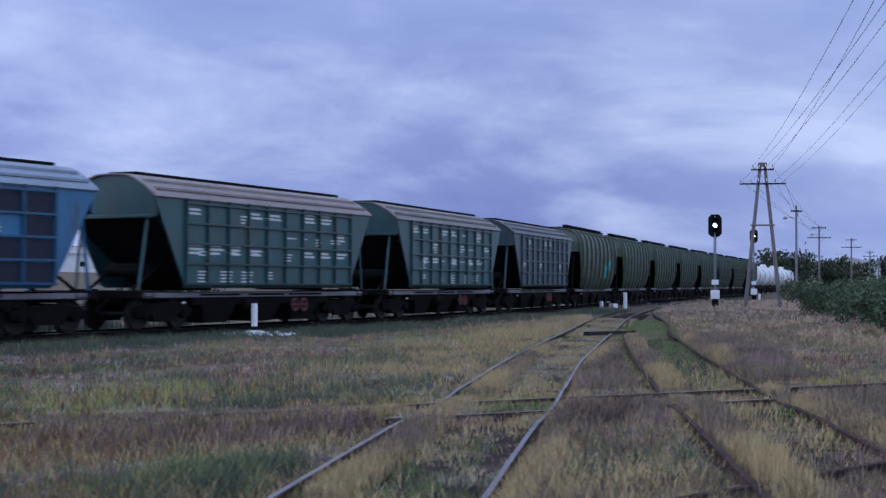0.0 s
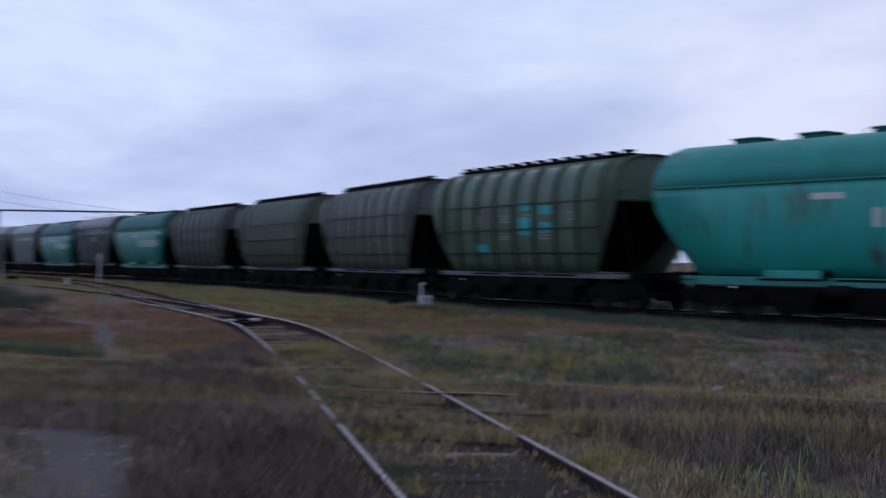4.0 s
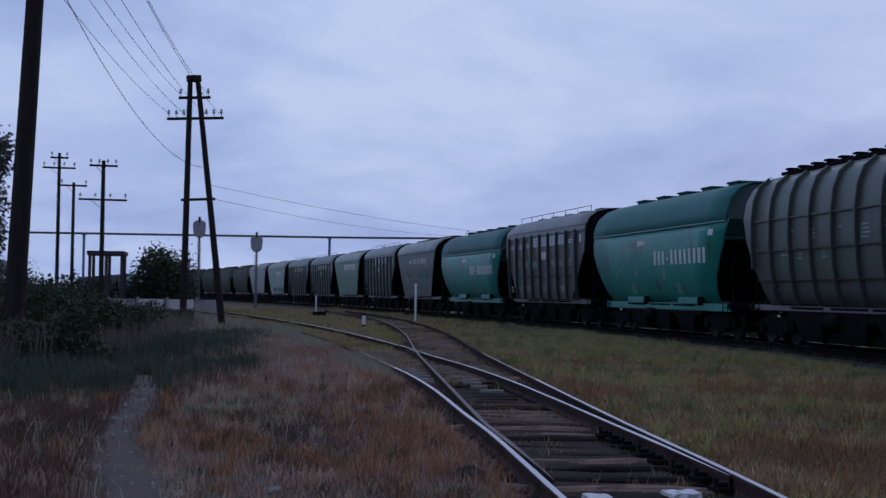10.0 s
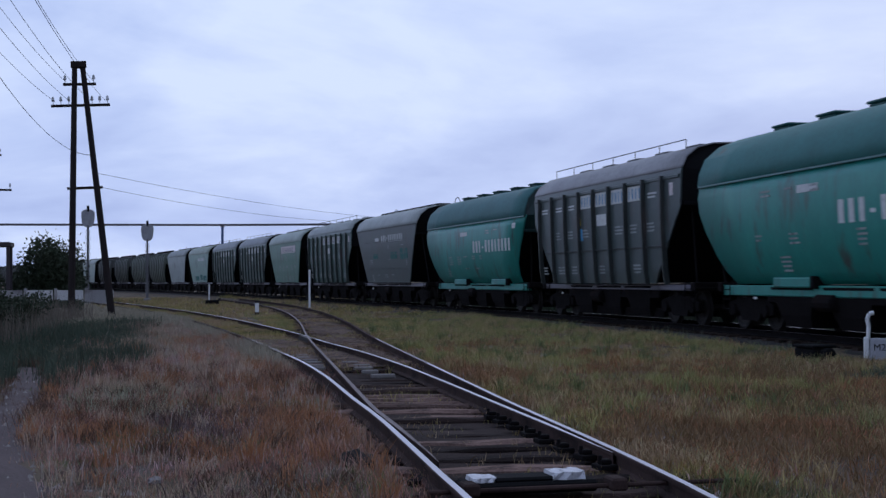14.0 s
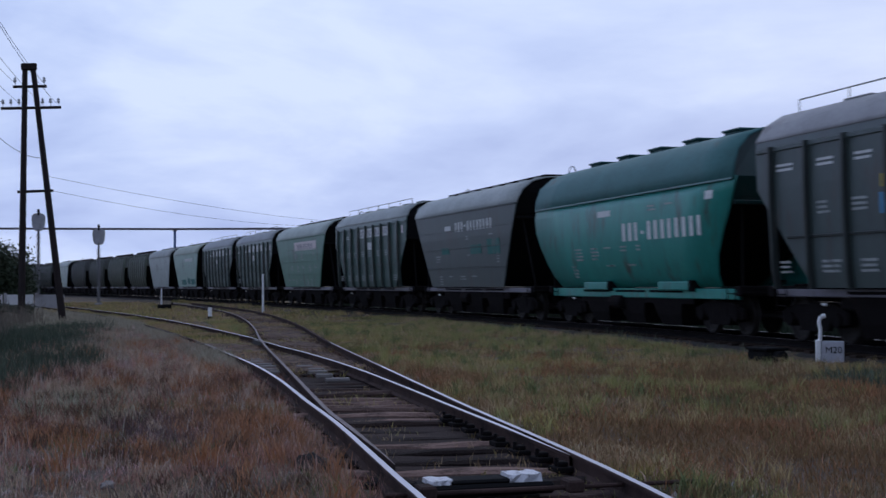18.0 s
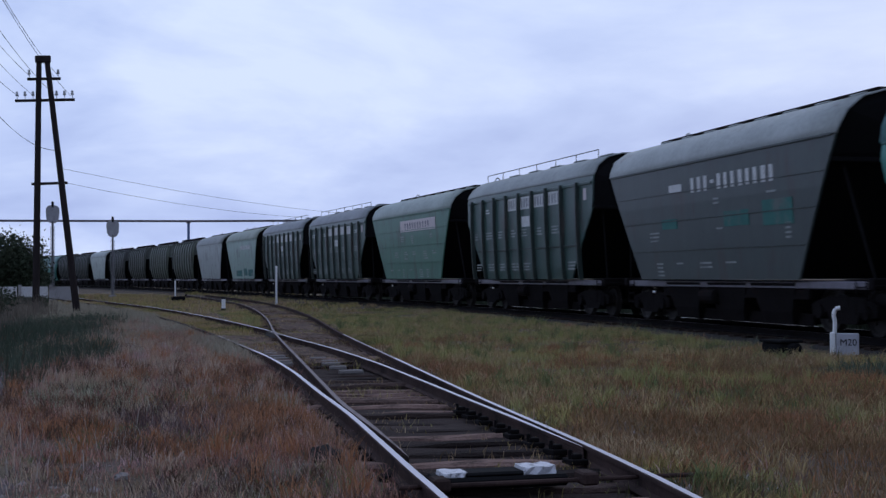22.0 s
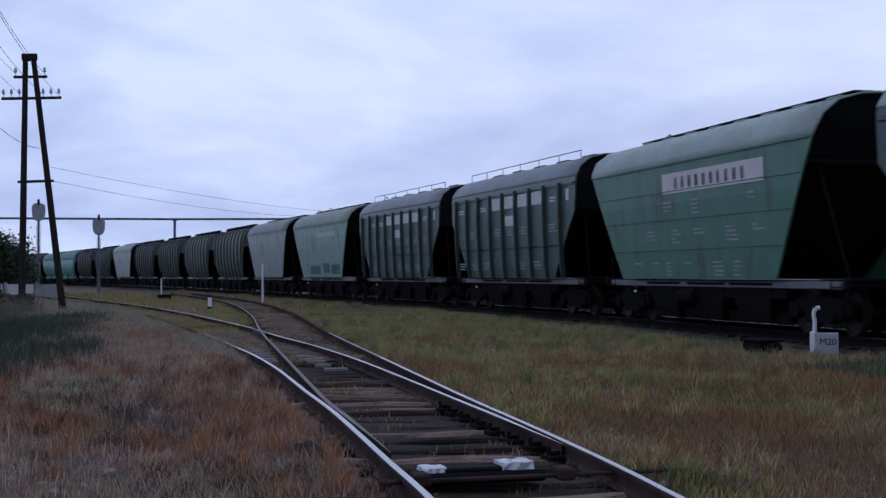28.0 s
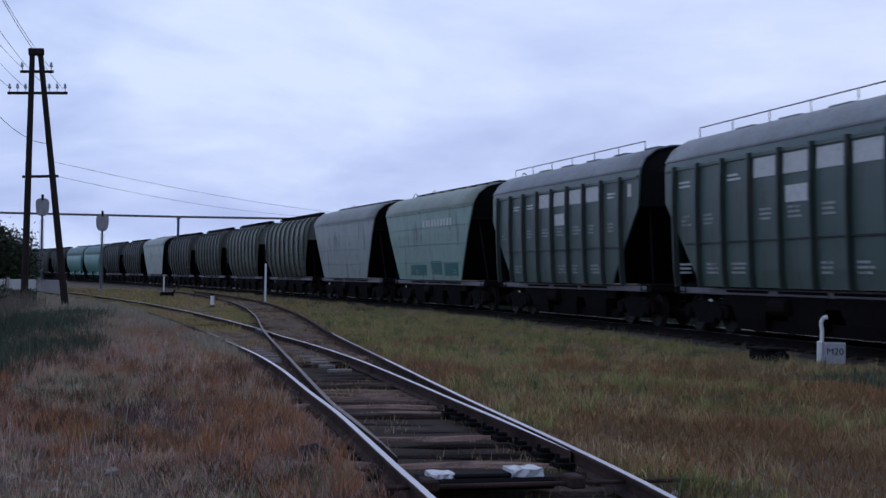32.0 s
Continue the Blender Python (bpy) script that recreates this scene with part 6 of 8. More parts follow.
txt = bpy.data.curves.new("lettering", "FONT")
txt.body, txt.size, txt.align_x, txt.align_y, txt.extrude = "M20", 0.20, "CENTER", "CENTER", 0.004
tmp = new("lettering_source", txt)
me_txt = bpy.data.meshes.new_from_object(tmp)
bpy.data.objects.remove(tmp)
me_txt.materials.clear()
me_txt.materials.append(BLACK)
part("lettering", me_txt, None, dwarf, "black painted letters", at=Matrix.Translation((0.02, -0.056, 0.30)) @ Matrix.Rotation(radians(90), 4, "X"))

point_box = thing("point_machine", "low black point machine box in the grass", "track equipment", pose(-23.9, 11.75, 0.02, 0, 0, 5))
part("case", Shape().box(-0.35, 0.35, -0.22, 0.22, 0.0, 0.26, 0, 0.04), BLACK, point_box)
part("lid", Shape().box(-0.38, 0.38, -0.25, 0.25, 0.26, 0.31, 0, 0.015), BLACK, point_box)
part("motor_housing", Shape().turned([(0.05, 0.35), (0.12, 0.37), (0.12, 0.55), (0.05, 0.58)], "x", 10, at=(0, 0, 0.14)), BLACK, point_box)
far_box = thing("point_machine", "low dark point lever box far along the branch", "track equipment", pose(-91.5, 2.4, 0.02, 0, 0, 5))
part("case", Shape().box(-0.35, 0.35, -0.42, 0.42, 0.0, 0.30, 0, 0.05), BLACK, far_box)
part("lever", Shape().tube((0, 0.3, 0.2), (0, 0.55, 0.42), 0.04), BLACK, far_box)
# loose stones in the grass
rnd = random.Random(21)
for x, y, r in ((-11.0, -0.13, 0.07), (-26.7, 7.3, 0.10), (3.2, 3.9, 0.09), (-4.2, 4.6, 0.1), (10.5, 4.0, 0.11), (7.0, 5.2, 0.09), (-2.5, 6.0, 0.12), (-8.6, -0.9, 0.08)):
    part("stone", stone_shape(rnd, r), STONE, None, at=(x, y, float(ground_z(x, y)) + r * 0.2))
for o in [o for o in scene.objects if o.name.startswith("stone") and o.parent is None]:
    tagged(o, "pale grey field stone lying in the grass", "stone", "loose stones")

# ---- walls and sheds beyond the scrub ----
fence = thing("concrete_fence", "low pale concrete panel fence behind the scrub", "fence", kind="structure")
p0, p1 = Vector((-98.0, -20.0, 0)), Vector((-95.5, -3.9, 0))
for i in range(8):
    a, b = p0.lerp(p1, i / 8), p0.lerp(p1, (i + 1) / 8 - 0.012)
    part("fence_panel", Shape().add([(a.x, a.y, -0.1), (b.x, b.y, -0.1), (b.x - 0.12, b.y, -0.1), (a.x - 0.12, a.y, -0.1), (a.x, a.y, 0.98), (b.x, b.y, 0.98), (b.x - 0.12, b.y, 0.98), (a.x - 0.12, a.y, 0.98)],
                                    [(0, 3, 2, 1), (4, 5, 6, 7), (0, 1, 5, 4), (1, 2, 6, 5), (2, 3, 7, 6), (3, 0, 4, 7)]), PLASTER if i in (5, 6) else CONCRETE, fence)
    part("fence_post", Shape().box(a.x - 0.16, a.x + 0.04, a.y - 0.1, a.y + 0.1, -0.1, 1.1, 0, 0.02), CONCRETE, fence)
shelter = thing("open_shelter", "flat-roofed open shelter on posts behind the scrub", "shelter", pose(-98, -12.2, 0, 0, 0, 2), kind="")
part("roof", Shape().box(-1.5, 1.5, -1.3, 1.25, 3.95, 4.25, 0, 0.03), DARKROOF, shelter)
for x in (-1.3, 1.3):
    for y in (-1.1, 0.0, 1.05):
        part("post", Shape().box(x - 0.1, x + 0.1, y - 0.1, y + 0.1, 0, 3.95), DARKROOF, shelter)
house = thing("house", "low pale house with dark hipped roof beyond the scrub", "house", pose(-138, -33, 0, 0, 0, 0))
part("wall", Shape().box(-5, 5, -7, 7, 0, 3.4), PLASTER, house)
part("roof", Shape().rings([[(-5.5, -7.5, 3.4), (5.5, -7.5, 3.4), (5.5, 7.5, 3.4), (-5.5, 7.5, 3.4)], [(-0.5, -3.5, 5.2), (0.5, -3.5, 5.2), (0.5, 3.5, 5.2), (-0.5, 3.5, 5.2)]]), DARKROOF, house)
for y in (-4.5, -1.5, 1.5, 4.5):
    win = part("window", Shape().box(5.0, 5.05, y - 0.6, y + 0.6, 1.1, 2.5), BLACK, house)
    part("frame", Shape().box(5.04, 5.09, y - 0.68, y + 0.68, 1.02, 1.1).box(5.04, 5.09, y - 0.68, y + 0.68, 2.5, 2.58), PLASTER, win)
shed = thing("brick_shed", "dark flat-roofed brick shed among the trees", "shed", pose(-92, -33.5, 0, 0, 0, 8))
part("wall", Shape().box(-3, 3, -4.5, 4.5, 0, 4.2), DARKROOF, shed)
part("roof", Shape().box(-3.4, 3.4, -5, 5, 4.2, 4.7, 0, 0.05), DARKROOF, shed)
for x, y, w, d, h, ang in ((22.9, 321, 34, 10, 3.2, 10), (150, 280, 40, 10, 3.4, -30), (-82, 317, 30, 9, 3.0, 14), (292, 176, 60, 12, 4.0, 30)):
    bld = thing("long_barn", "long low whitewashed farm building on the far side of the field", "barn", pose(x, y, float(rise(x, y)) * 0.98, 0, 0, ang))
    part("wall", Shape().box(-w / 2, w / 2, -d / 2, d / 2, -0.5, h + 1.0), PLASTER, bld)
    part("roof", Shape().rings([[(-w / 2 - 0.5, -d / 2 - 0.5, h + 1.0), (w / 2 + 0.5, -d / 2 - 0.5, h + 1.0), (w / 2 + 0.5, d / 2 + 0.5, h + 1.0), (-w / 2 - 0.5, d / 2 + 0.5, h + 1.0)],
                                [(-w / 2, -0.1, h + 2.6), (w / 2, -0.1, h + 2.6), (w / 2, 0.1, h + 2.6), (-w / 2, 0.1, h + 2.6)]]), CONCRETE, bld)
    for i in range(6):
        part("window", Shape().box(-w / 2 + (i + 0.5) * w / 6 - 0.6, -w / 2 + (i + 0.5) * w / 6 + 0.6, -d / 2 - 0.03, -d / 2 + 0.02, 1.4, 2.6), BLACK, bld)


# a white car parked in the field behind the line
def parked_car(m):
    t = thing("parked_car", "small white car parked in the field behind the line", "car", m)
    lower = [(-2.1, 0.35), (-2.15, 0.75), (-1.95, 0.88), (-1.0, 0.95), (1.35, 0.92), (2.0, 0.80), (2.12, 0.55), (2.05, 0.32)]
    part("body", Shape().prism(lower, -0.82, 0.82), TANKWHITE, t)
    part("cabin", Shape().rings([[(x, -w, z), (x, w, z), (x2, w2, 1.42), (x2, -w2, 1.42)] for x, w, z, x2, w2 in ((-1.75, 0.76, 0.9, -1.35, 0.62), (0.95, 0.76, 0.9, 0.2, 0.62))]), TANKWHITE, t)
    for s in (-1, 1):
        for x0, x1 in ((-1.35, -0.5), (-0.42, 0.42)):
            part("side_window", Shape().add([(x0, s * 0.77, 0.97), (x1, s * 0.77, 0.97), (min(x1, 0.12), s * 0.65, 1.36), (max(x0, -1.2), s * 0.65, 1.36),
                                             (x0, s * 0.74, 0.97), (x1, s * 0.74, 0.97), (min(x1, 0.12), s * 0.62, 1.36), (max(x0, -1.2), s * 0.62, 1.36)],
                                            [(0, 1, 2, 3), (7, 6, 5, 4), (0, 4, 5, 1), (1, 5, 6, 2), (2, 6, 7, 3), (3, 7, 4, 0)]), BLACK, t, "dark side window")
        for x in (-1.3, 1.3):
            part("wheel", Shape().turned([(0.1, -0.1), (0.3, -0.1), (0.31, 0.0), (0.3, 0.1), (0.1, 0.1)], "y", 14, at=(x, s * 0.75, 0.31)), BLACK, t)
    return t


parked_car(pose(-5.2, 26.2, 0, 0, 0, 24))
clod = thing("clod", "dark lump of rotten timber and earth beside the rail", "debris", pose(-11.2, 1.5, 0.02, 0, 0, 25))
rnd = random.Random(8)
part("lump", Shape().rings([[(i * 0.11 - 0.25, r * 0.9 * math.cos(k * math.pi / 4) * rnd.uniform(0.7, 1.2), 0.04 + max(-0.04, r * 0.8 * math.sin(k * math.pi / 4)) * rnd.uniform(0.7, 1.2)) for k in range(8)] for i, r in enumerate((0.05, 0.13, 0.16, 0.12, 0.06))]), BALLAST, clod)


# ---- trees and scrub ----
def leaf_cloud(name, centres, radii, count, size, mat, seed, parent, label="", flat=0.9):
    """Many small leaf quads gathered in uneven clumps."""
    r = np.random.RandomState(seed)
    centres, radii = np.array(centres, float), np.array(radii, float)
    vol = radii.prod(1) ** (2 / 3)
    pick = r.choice(len(centres), count, p=vol / vol.sum())
    d = r.normal(size=(count, 3))
    d /= np.linalg.norm(d, axis=1)[:, None]
    p = centres[pick] + d * radii[pick] * (r.uniform(0.25, 1.0, (count, 1)) ** 0.5) * (1 + 0.22 * r.normal(size=(count, 1)))
    p[:, 2] = np.maximum(p[:, 2], 0.03)
    u = r.normal(size=(count, 3))
    u /= np.linalg.norm(u, axis=1)[:, None]
    w = np.cross(u, r.normal(size=(count, 3)))
    w /= np.linalg.norm(w, axis=1)[:, None]
    s = size * r.uniform(0.6, 1.5, (count, 1))
    v = np.stack([p - u * s, p + w * s * 0.55, p + u * s, p - w * s * 0.55], 1).reshape(-1, 3)
    return part(name, raw_mesh(name, v, np.arange(count * 4).reshape(-1, 4), [mat]), None, parent, label)


def poplar(m, h, w, seed, label, leaves=5000):
    t = thing("poplar_tree", label, "tree", m)
    rnd = random.Random(seed)
    trunk = Shape().tube((0, 0, -0.3), (0.1, 0, h * 0.45), 0.03 * h * 0.6, 0.02 * h * 0.5, 8).tube((0.1, 0, h * 0.45), (0, 0, h * 0.93), 0.01 * h, 0.015, 8)
    limbs = Shape()
    c, r = [], []
    for i in range(34):
        z = h * rnd.uniform(0.12, 0.8)
        a = rnd.uniform(0, 6.28)
        reach = w * (0.35 + 0.65 * math.sin(math.pi * min(1, (z / h + 0.12) * 0.95))) * rnd.uniform(0.5, 1.0)
        e = (reach * math.cos(a), reach * math.sin(a), z + h * rnd.uniform(0.12, 0.22))
        limbs.tube((0.05, 0, z), e, 0.035, 0.01, 5)
        c.append(e)
        k = rnd.uniform(0.25, 0.5) * w
        r.append((k, k, k * 2.4))
    c.append((0, 0, h * 0.92))
    r.append((0.22 * w, 0.22 * w, h * 0.08))
    part("trunk", trunk, BARK, t)
    part("branchwork", limbs, BARK, t)["kind"] = "stuff"
    leaf_cloud("crown", c, r, leaves, 0.16 * (h / 15), POPLAR_LEAF, seed, t, "sparse dark upright crown")
    return t


def shrub(m, size, seed, label, leaves=2500, leaf=0.09, mat=None, name="shrub", clumps=14):
    t = thing(name, label, "bush", m)
    rnd = random.Random(seed)
    c, r = [], []
    stems = Shape()
    for i in range(clumps):
        p = (rnd.uniform(-1, 1) * size[0], rnd.uniform(-1, 1) * size[1], size[2] * rnd.uniform(0.2, 0.85))
        k = rnd.uniform(0.22, 0.42)
        c.append(p)
        r.append((k * max(size[0], size[2]) * 0.9, k * max(size[1], size[2]) * 0.9, k * size[2]))
        stems.tube((p[0] * 0.5, p[1] * 0.5, -0.1), p, 0.03, 0.008, 5)
    part("branchwork", stems, BARK, t)["kind"] = "stuff"
    leaf_cloud("foliage", c, r, leaves, leaf, mat or LEAF, seed, t)
    return t


poplar(pose(-95.8, -27.9, 0), 17.8, 3.0, 3, "tall dark poplar with a ragged upright crown", 6500)
poplar(pose(-97.5, -25.6, 0), 13.5, 2.3, 4, "tall dark poplar with a ragged upright crown", 5000)
poplar(pose(-110, -23.4, 0), 15.4, 1.8, 5, "slim dark poplar with a ragged upright crown", 6000)
poplar(pose(-104, -22.2, 0), 8.6, 1.2, 6, "thin young poplar beside a taller one", 2500)
poplar(pose(-97.5, -36.5, 0), 12.0, 1.6, 8, "slim dark poplar beyond the shed", 3500)
poplar(pose(-80, -29.0, 0), 14.0, 2.2, 9, "tall dark poplar at the edge of the scrub", 5000)
shrub(pose(-97, -33, 0), (4.5, 4.0, 8.2), 10, "broad dark leafy tree behind the shed", 6000, 0.2, name="broadleaf_tree", clumps=26)
shrub(pose(-101.0, -8.9, 0), (2.0, 1.5, 4.2), 11, "dense round dark bush beside the fence", 16000, 0.10, clumps=40)
shrub(pose(-104, -13.5, 0), (3.0, 2.2, 2.6), 12, "loose dark bush beside the shelter", 3000, 0.12)
for i, (x, y, sx, sy, sz) in enumerate(((-27, -8.2, 2.2, 1.8, 1.3), (-30, -5.3, 1.6, 1.3, 1.0), (-33, -8.6, 2.8, 2.2, 1.9), (-36, -5.6, 2.2, 1.4, 1.25), (-40, -7.4, 3.0, 2.0, 1.7), (-43, -10.5, 3.2, 2.2, 2.4),
                                        (-47, -6.2, 2.8, 1.6, 1.0), (-52, -9.0, 3.6, 2.2, 1.7), (-57, -12.0, 3.6, 2.6, 2.0), (-62, -7.8, 2.8, 1.8, 0.8), (-70, -10.5, 4.0, 2.5, 1.2), (-78, -14.5, 4.0, 3.0, 2.2),
                                        (-84, -19.0, 4.5, 3.5, 3.6), (-60, -17.5, 4.0, 3.0, 3.2), (-48, -15.5, 3.5, 2.5, 2.8), (-36, -13.5, 2.6, 2.0, 2.0), (-88, -15.0, 3.2, 2.4, 1.6), (-75, -6.2, 2.0, 1.4, 0.5))):
    shrub(pose(x, y, 0), (sx, sy, sz), 30 + i, "low tangled dark green scrub beside the track", 9000, 0.048)
for i, (x, y, s) in enumerate(((60.5, 28.5, 2.2), (49, 19.0, 1.9), (39.5, 12.2, 1.5), (35, 8.2, 1.3), (72, 35.5, 2.4), (86, 42.5, 2.6), (54, 20.0, 2.2), (104, 52, 2.8), (45, 13.5, 1.9))):
    shrub(pose(x, y, 0), (s * 1.35, s * 0.9, s * 0.8), 60 + i, "tangled green scrub along the yard edge", 6000, 0.075, SCRUB_LEAF, clumps=20)
for i, (x, y, w, h) in enumerate(((6.5, 63.7, 1.3, 3.2), (1, 60, 2.2, 3.8), (-36.5, 46.5, 2.4, 5.4), (-31.8, 37.7, 2.6, 5.0), (-44, 52, 3.0, 4.6), (-2.3, 25.9, 0.95, 0.85), (4.5, 29.5, 1.0, 0.8), (-12, 25.5, 1.2, 0.9), (40, 66, 3.0, 2.6), (-60, 60, 5, 3))):
    shrub(pose(x, y, 0), (w, w * 0.8, h), 80 + i, "dark leafy bush in the field behind the line", 3200, 0.13 if h > 2 else 0.07, clumps=18)
for i, (x, y, w, h) in enumerate(((210, 140, 4.5, 7.5), (228, 150, 3.5, 6.0), (238, 146, 3.0, 5.5), (262, 158, 4, 5.5), (300, 172, 6, 6), (330, 185, 8, 7))):
    shrub(pose(x, y, float(rise(x, y))), (w, w, h), 100 + i, "distant broad dark tree beyond the yard", 2600, 0.35, name="broadleaf_tree", clumps=20)
# far hedge lines, too far to count
for i, (x0, y0, x1, y1, h) in enumerate(((-700, 330, 700, 300, 5), (-420, -130, -190, -40, 6), (-300, -30, -230, -5, 2.5), (380, -60, 700, -420, 7), (-300, -220, 100, -240, 6))):
    r = np.random.RandomState(40 + i)
    n = 90
    k = np.linspace(0, 1, n)
    c = np.stack([x0 + (x1 - x0) * k, y0 + (y1 - y0) * k + r.normal(0, 3, n), h * r.uniform(0.2, 0.6, n) + (4 if y0 > 200 else 0)], 1)
    rad = np.stack([r.uniform(3, 8, n), r.uniform(2, 5, n), h * r.uniform(0.4, 0.8, n)], 1)
    ob = leaf_cloud("hedgerow", c, rad, 16000, 0.30, LEAF, 60 + i, None)
    tagged(ob, "dark hedgerow along the far edge of the fields", "hedge", kind="stuff")


for i, (x0, x1, y0) in enumerate(((-720, -60, 560), (-60, 420, 640))):
    r = np.random.RandomState(70 + i)
    n = 120
    cx = np.linspace(x0, x1, n)
    cy = y0 + r.normal(0, 14, n)
    c = np.stack([cx, cy, rise(cx, cy) + r.uniform(1, 4, n)], 1)
    ob = leaf_cloud("far_wood", c, np.stack([r.uniform(5, 9, n), r.uniform(4, 8, n), r.uniform(2.5, 6, n)], 1), 16000, 0.8, LEAF, 75 + i, None)
    tagged(ob, "dark belt of woodland along the far swell", "wood", kind="stuff")


# ---- grass ----
def blades(name, label, mat, n, xr, yr, seed, height, width, keep, tuft=5, lean=0.5, along=None):
    """Tufts of bent blades over a stretch of ground; keep(x, y) gives the share that grows there."""
    r = np.random.RandomState(seed)
    m = n // tuft
    shade = np.random.RandomState(seed + 200).uniform(0, 6.28, 4)
    x, y = r.uniform(*xr, m), r.uniform(*yr, m)
    if along:
        y = along(x) + y
    patch = 0.5 + 0.5 * np.sin(x * 0.55 + 1.7 * np.sin(y * 0.43 + seed)) * np.sin(y * 0.71 + 1.3 * np.sin(x * 0.31 + seed))
    ok = r.uniform(size=m) < keep(x, y) * (0.45 + 0.55 * patch)
    x, y, patch = x[ok], y[ok], patch[ok]
    hs = height * (0.55 + 0.6 * patch) * r.uniform(0.6, 1.3, len(x))
    x, y, hs = np.repeat(x, tuft), np.repeat(y, tuft), np.repeat(hs, tuft) * r.uniform(0.5, 1.1, len(x) * tuft)
    k = len(x)
    x, y = x + r.normal(0, 0.06, k), y + r.normal(0, 0.06, k)
    z = np.maximum(ground_z(x, y) - 0.01, -0.035 if along else -9)
    a, b = r.uniform(0, 2 * np.pi, k), r.uniform(0, 2 * np.pi, k)
    bend = hs * lean * r.uniform(0.2, 1.0, k)
    wx, wy = np.cos(a) * width * r.uniform(0.6, 1.4, k), np.sin(a) * width * r.uniform(0.6, 1.4, k)
    bx, by = np.cos(b) * bend, np.sin(b) * bend
    v = np.stack([np.stack([x - wx, y - wy, z], 1), np.stack([x + wx, y + wy, z], 1),
                  np.stack([x + bx * 0.35 + wx * 0.7, y + by * 0.35 + wy * 0.7, z + hs * 0.6], 1), np.stack([x + bx * 0.35 - wx * 0.7, y + by * 0.35 - wy * 0.7, z + hs * 0.6], 1),
                  np.stack([x + bx, y + by, z + hs * 0.97], 1)], 1).reshape(-1, 3)
    i0 = np.arange(k)[:, None] * 5
    tri = np.concatenate([i0 + np.array([[0, 1, 2]]), i0 + np.array([[0, 2, 3]]), i0 + np.array([[3, 2, 4]])], 0)
    ob = new(name, raw_mesh(name, v, tri, [mat]))
    tagged(ob, label, "grass", kind="stuff")
    return ob


def path_y(x):
    """Middle of the trodden footpath."""
    return np.interp(x, [-27, -10, -6, -2, 1, 5, 10, 14, 19, 26, 34], [-2.71, -1.26, -1.5, -2.0, -2.3, -3.0, -3.9, -4.4, -5.1, -6.4, -8.0]) + 0.10 * np.sin(np.asarray(x) * 0.5)


def off_tracks(x, y, inner=1.0, outer=1.3, low=0.02):
    d = track_gap(x, y)
    dm = np.abs(y - main_y(x))
    g = np.clip((d - inner) / (outer - inner), low, 1) * np.clip((dm - 1.35) / 0.3, 0.0, 1)
    return g * np.where((x < 34) & (x > -26), np.clip((np.abs(y - path_y(x)) - 0.18) / 0.2, 0.02, 1), 1)


def beside(x, y):
    """1 on the camera's side of the siding, 0 between siding and running line."""
    return (y < np.where(x < -30, branch_y(np.clip(x, -150, -10)), siding_y(x))).astype(float)


def drift(x, y, k):
    """Soft uneven patches, 0 to 1."""
    a = np.sin(0.83 * x + 1.9 * np.sin(0.57 * y + k) + k) * np.sin(1.31 * y + 1.6 * np.sin(0.49 * x - k))
    b = np.sin(2.1 * x + 1.2 * np.sin(1.7 * y - k)) * np.sin(2.6 * y + k + np.sin(1.3 * x))
    return np.clip(0.45 + 0.5 * a + 0.3 * b, 0, 1)


def green_bank(x, y):
    """1 where dark green weeds have taken over the ground before the scrub."""
    edge = -0.95 - 0.35 * np.clip(x + 24, 0, 9) - 0.3 * np.sin(x * 0.7) - 0.25 * np.sin(x * 1.9 + y)
    return np.clip((edge + 0.5 - y + 0.6 * (drift(x, y, 1.3) - 0.5)) / 1.8, 0, 1) * np.clip((x + 54) / 10, 0, 1) * np.clip((-19 - x) / 3, 0, 1)


near_side = lambda x, y: (1 - 0.75 * green_bank(x, y)) * off_tracks(x, y) * beside(x, y) * np.where((x > -27) & (x < -8), np.clip((y + 2.0) / 0.5, 0.25, 1), 1)
far_side = lambda x, y: off_tracks(x, y) * (1 - beside(x, y))
patchy = lambda x, y, k, cut: np.clip((drift(x, y, k) - cut) * 4, 0, 1)
spot = lambda x, y, cx, cy, rx, ry: np.clip(1.25 - np.hypot((x - cx) / rx, (y - cy) / ry) + 0.35 * (drift(x, y, 3.9) - 0.5), 0, 1)
# where other growth crowds out the common dry grass
crowd_near = lambda x, y: np.maximum.reduce([patchy(x, y, 2.6, 0.55), patchy(x, y, 5.1, 0.58), patchy(x, y, 7.7, 0.62), patchy(x, y, 4.4, 0.5), spot(x, y, -18.4, -0.5, 2.6, 0.9), spot(x, y, -14.4, 0.3, 2.4, 0.6), spot(x, y, -15.6, 1.3, 4.2, 0.7)])
crowd_far = lambda x, y: np.maximum.reduce([patchy(x, y, 1.9, 0.55), patchy(x, y, 6.3, 0.55), patchy(x, y, 9.4, 0.62), patchy(x, y, 3.3, 0.6)])
brown_far = lambda x, y: patchy(0.42 * x, 0.42 * y, 1.9, 0.36) * np.clip((main_y(x) - 3.4 - y) / 1.6, 0, 1) * np.clip((x + 36) / 8, 0, 1)
far_green = lambda x, y: far_side(x, y) * (1 - 0.8 * brown_far(x, y))
blades("dry_grass", "short dry brown and tan grass beside the siding", DRY, 330000, (-48, -6), (-5.5, 2.2), 1, 0.15, 0.0034, lambda x, y: near_side(x, y) * (1 - 0.85 * crowd_near(x, y)), lean=1.0)
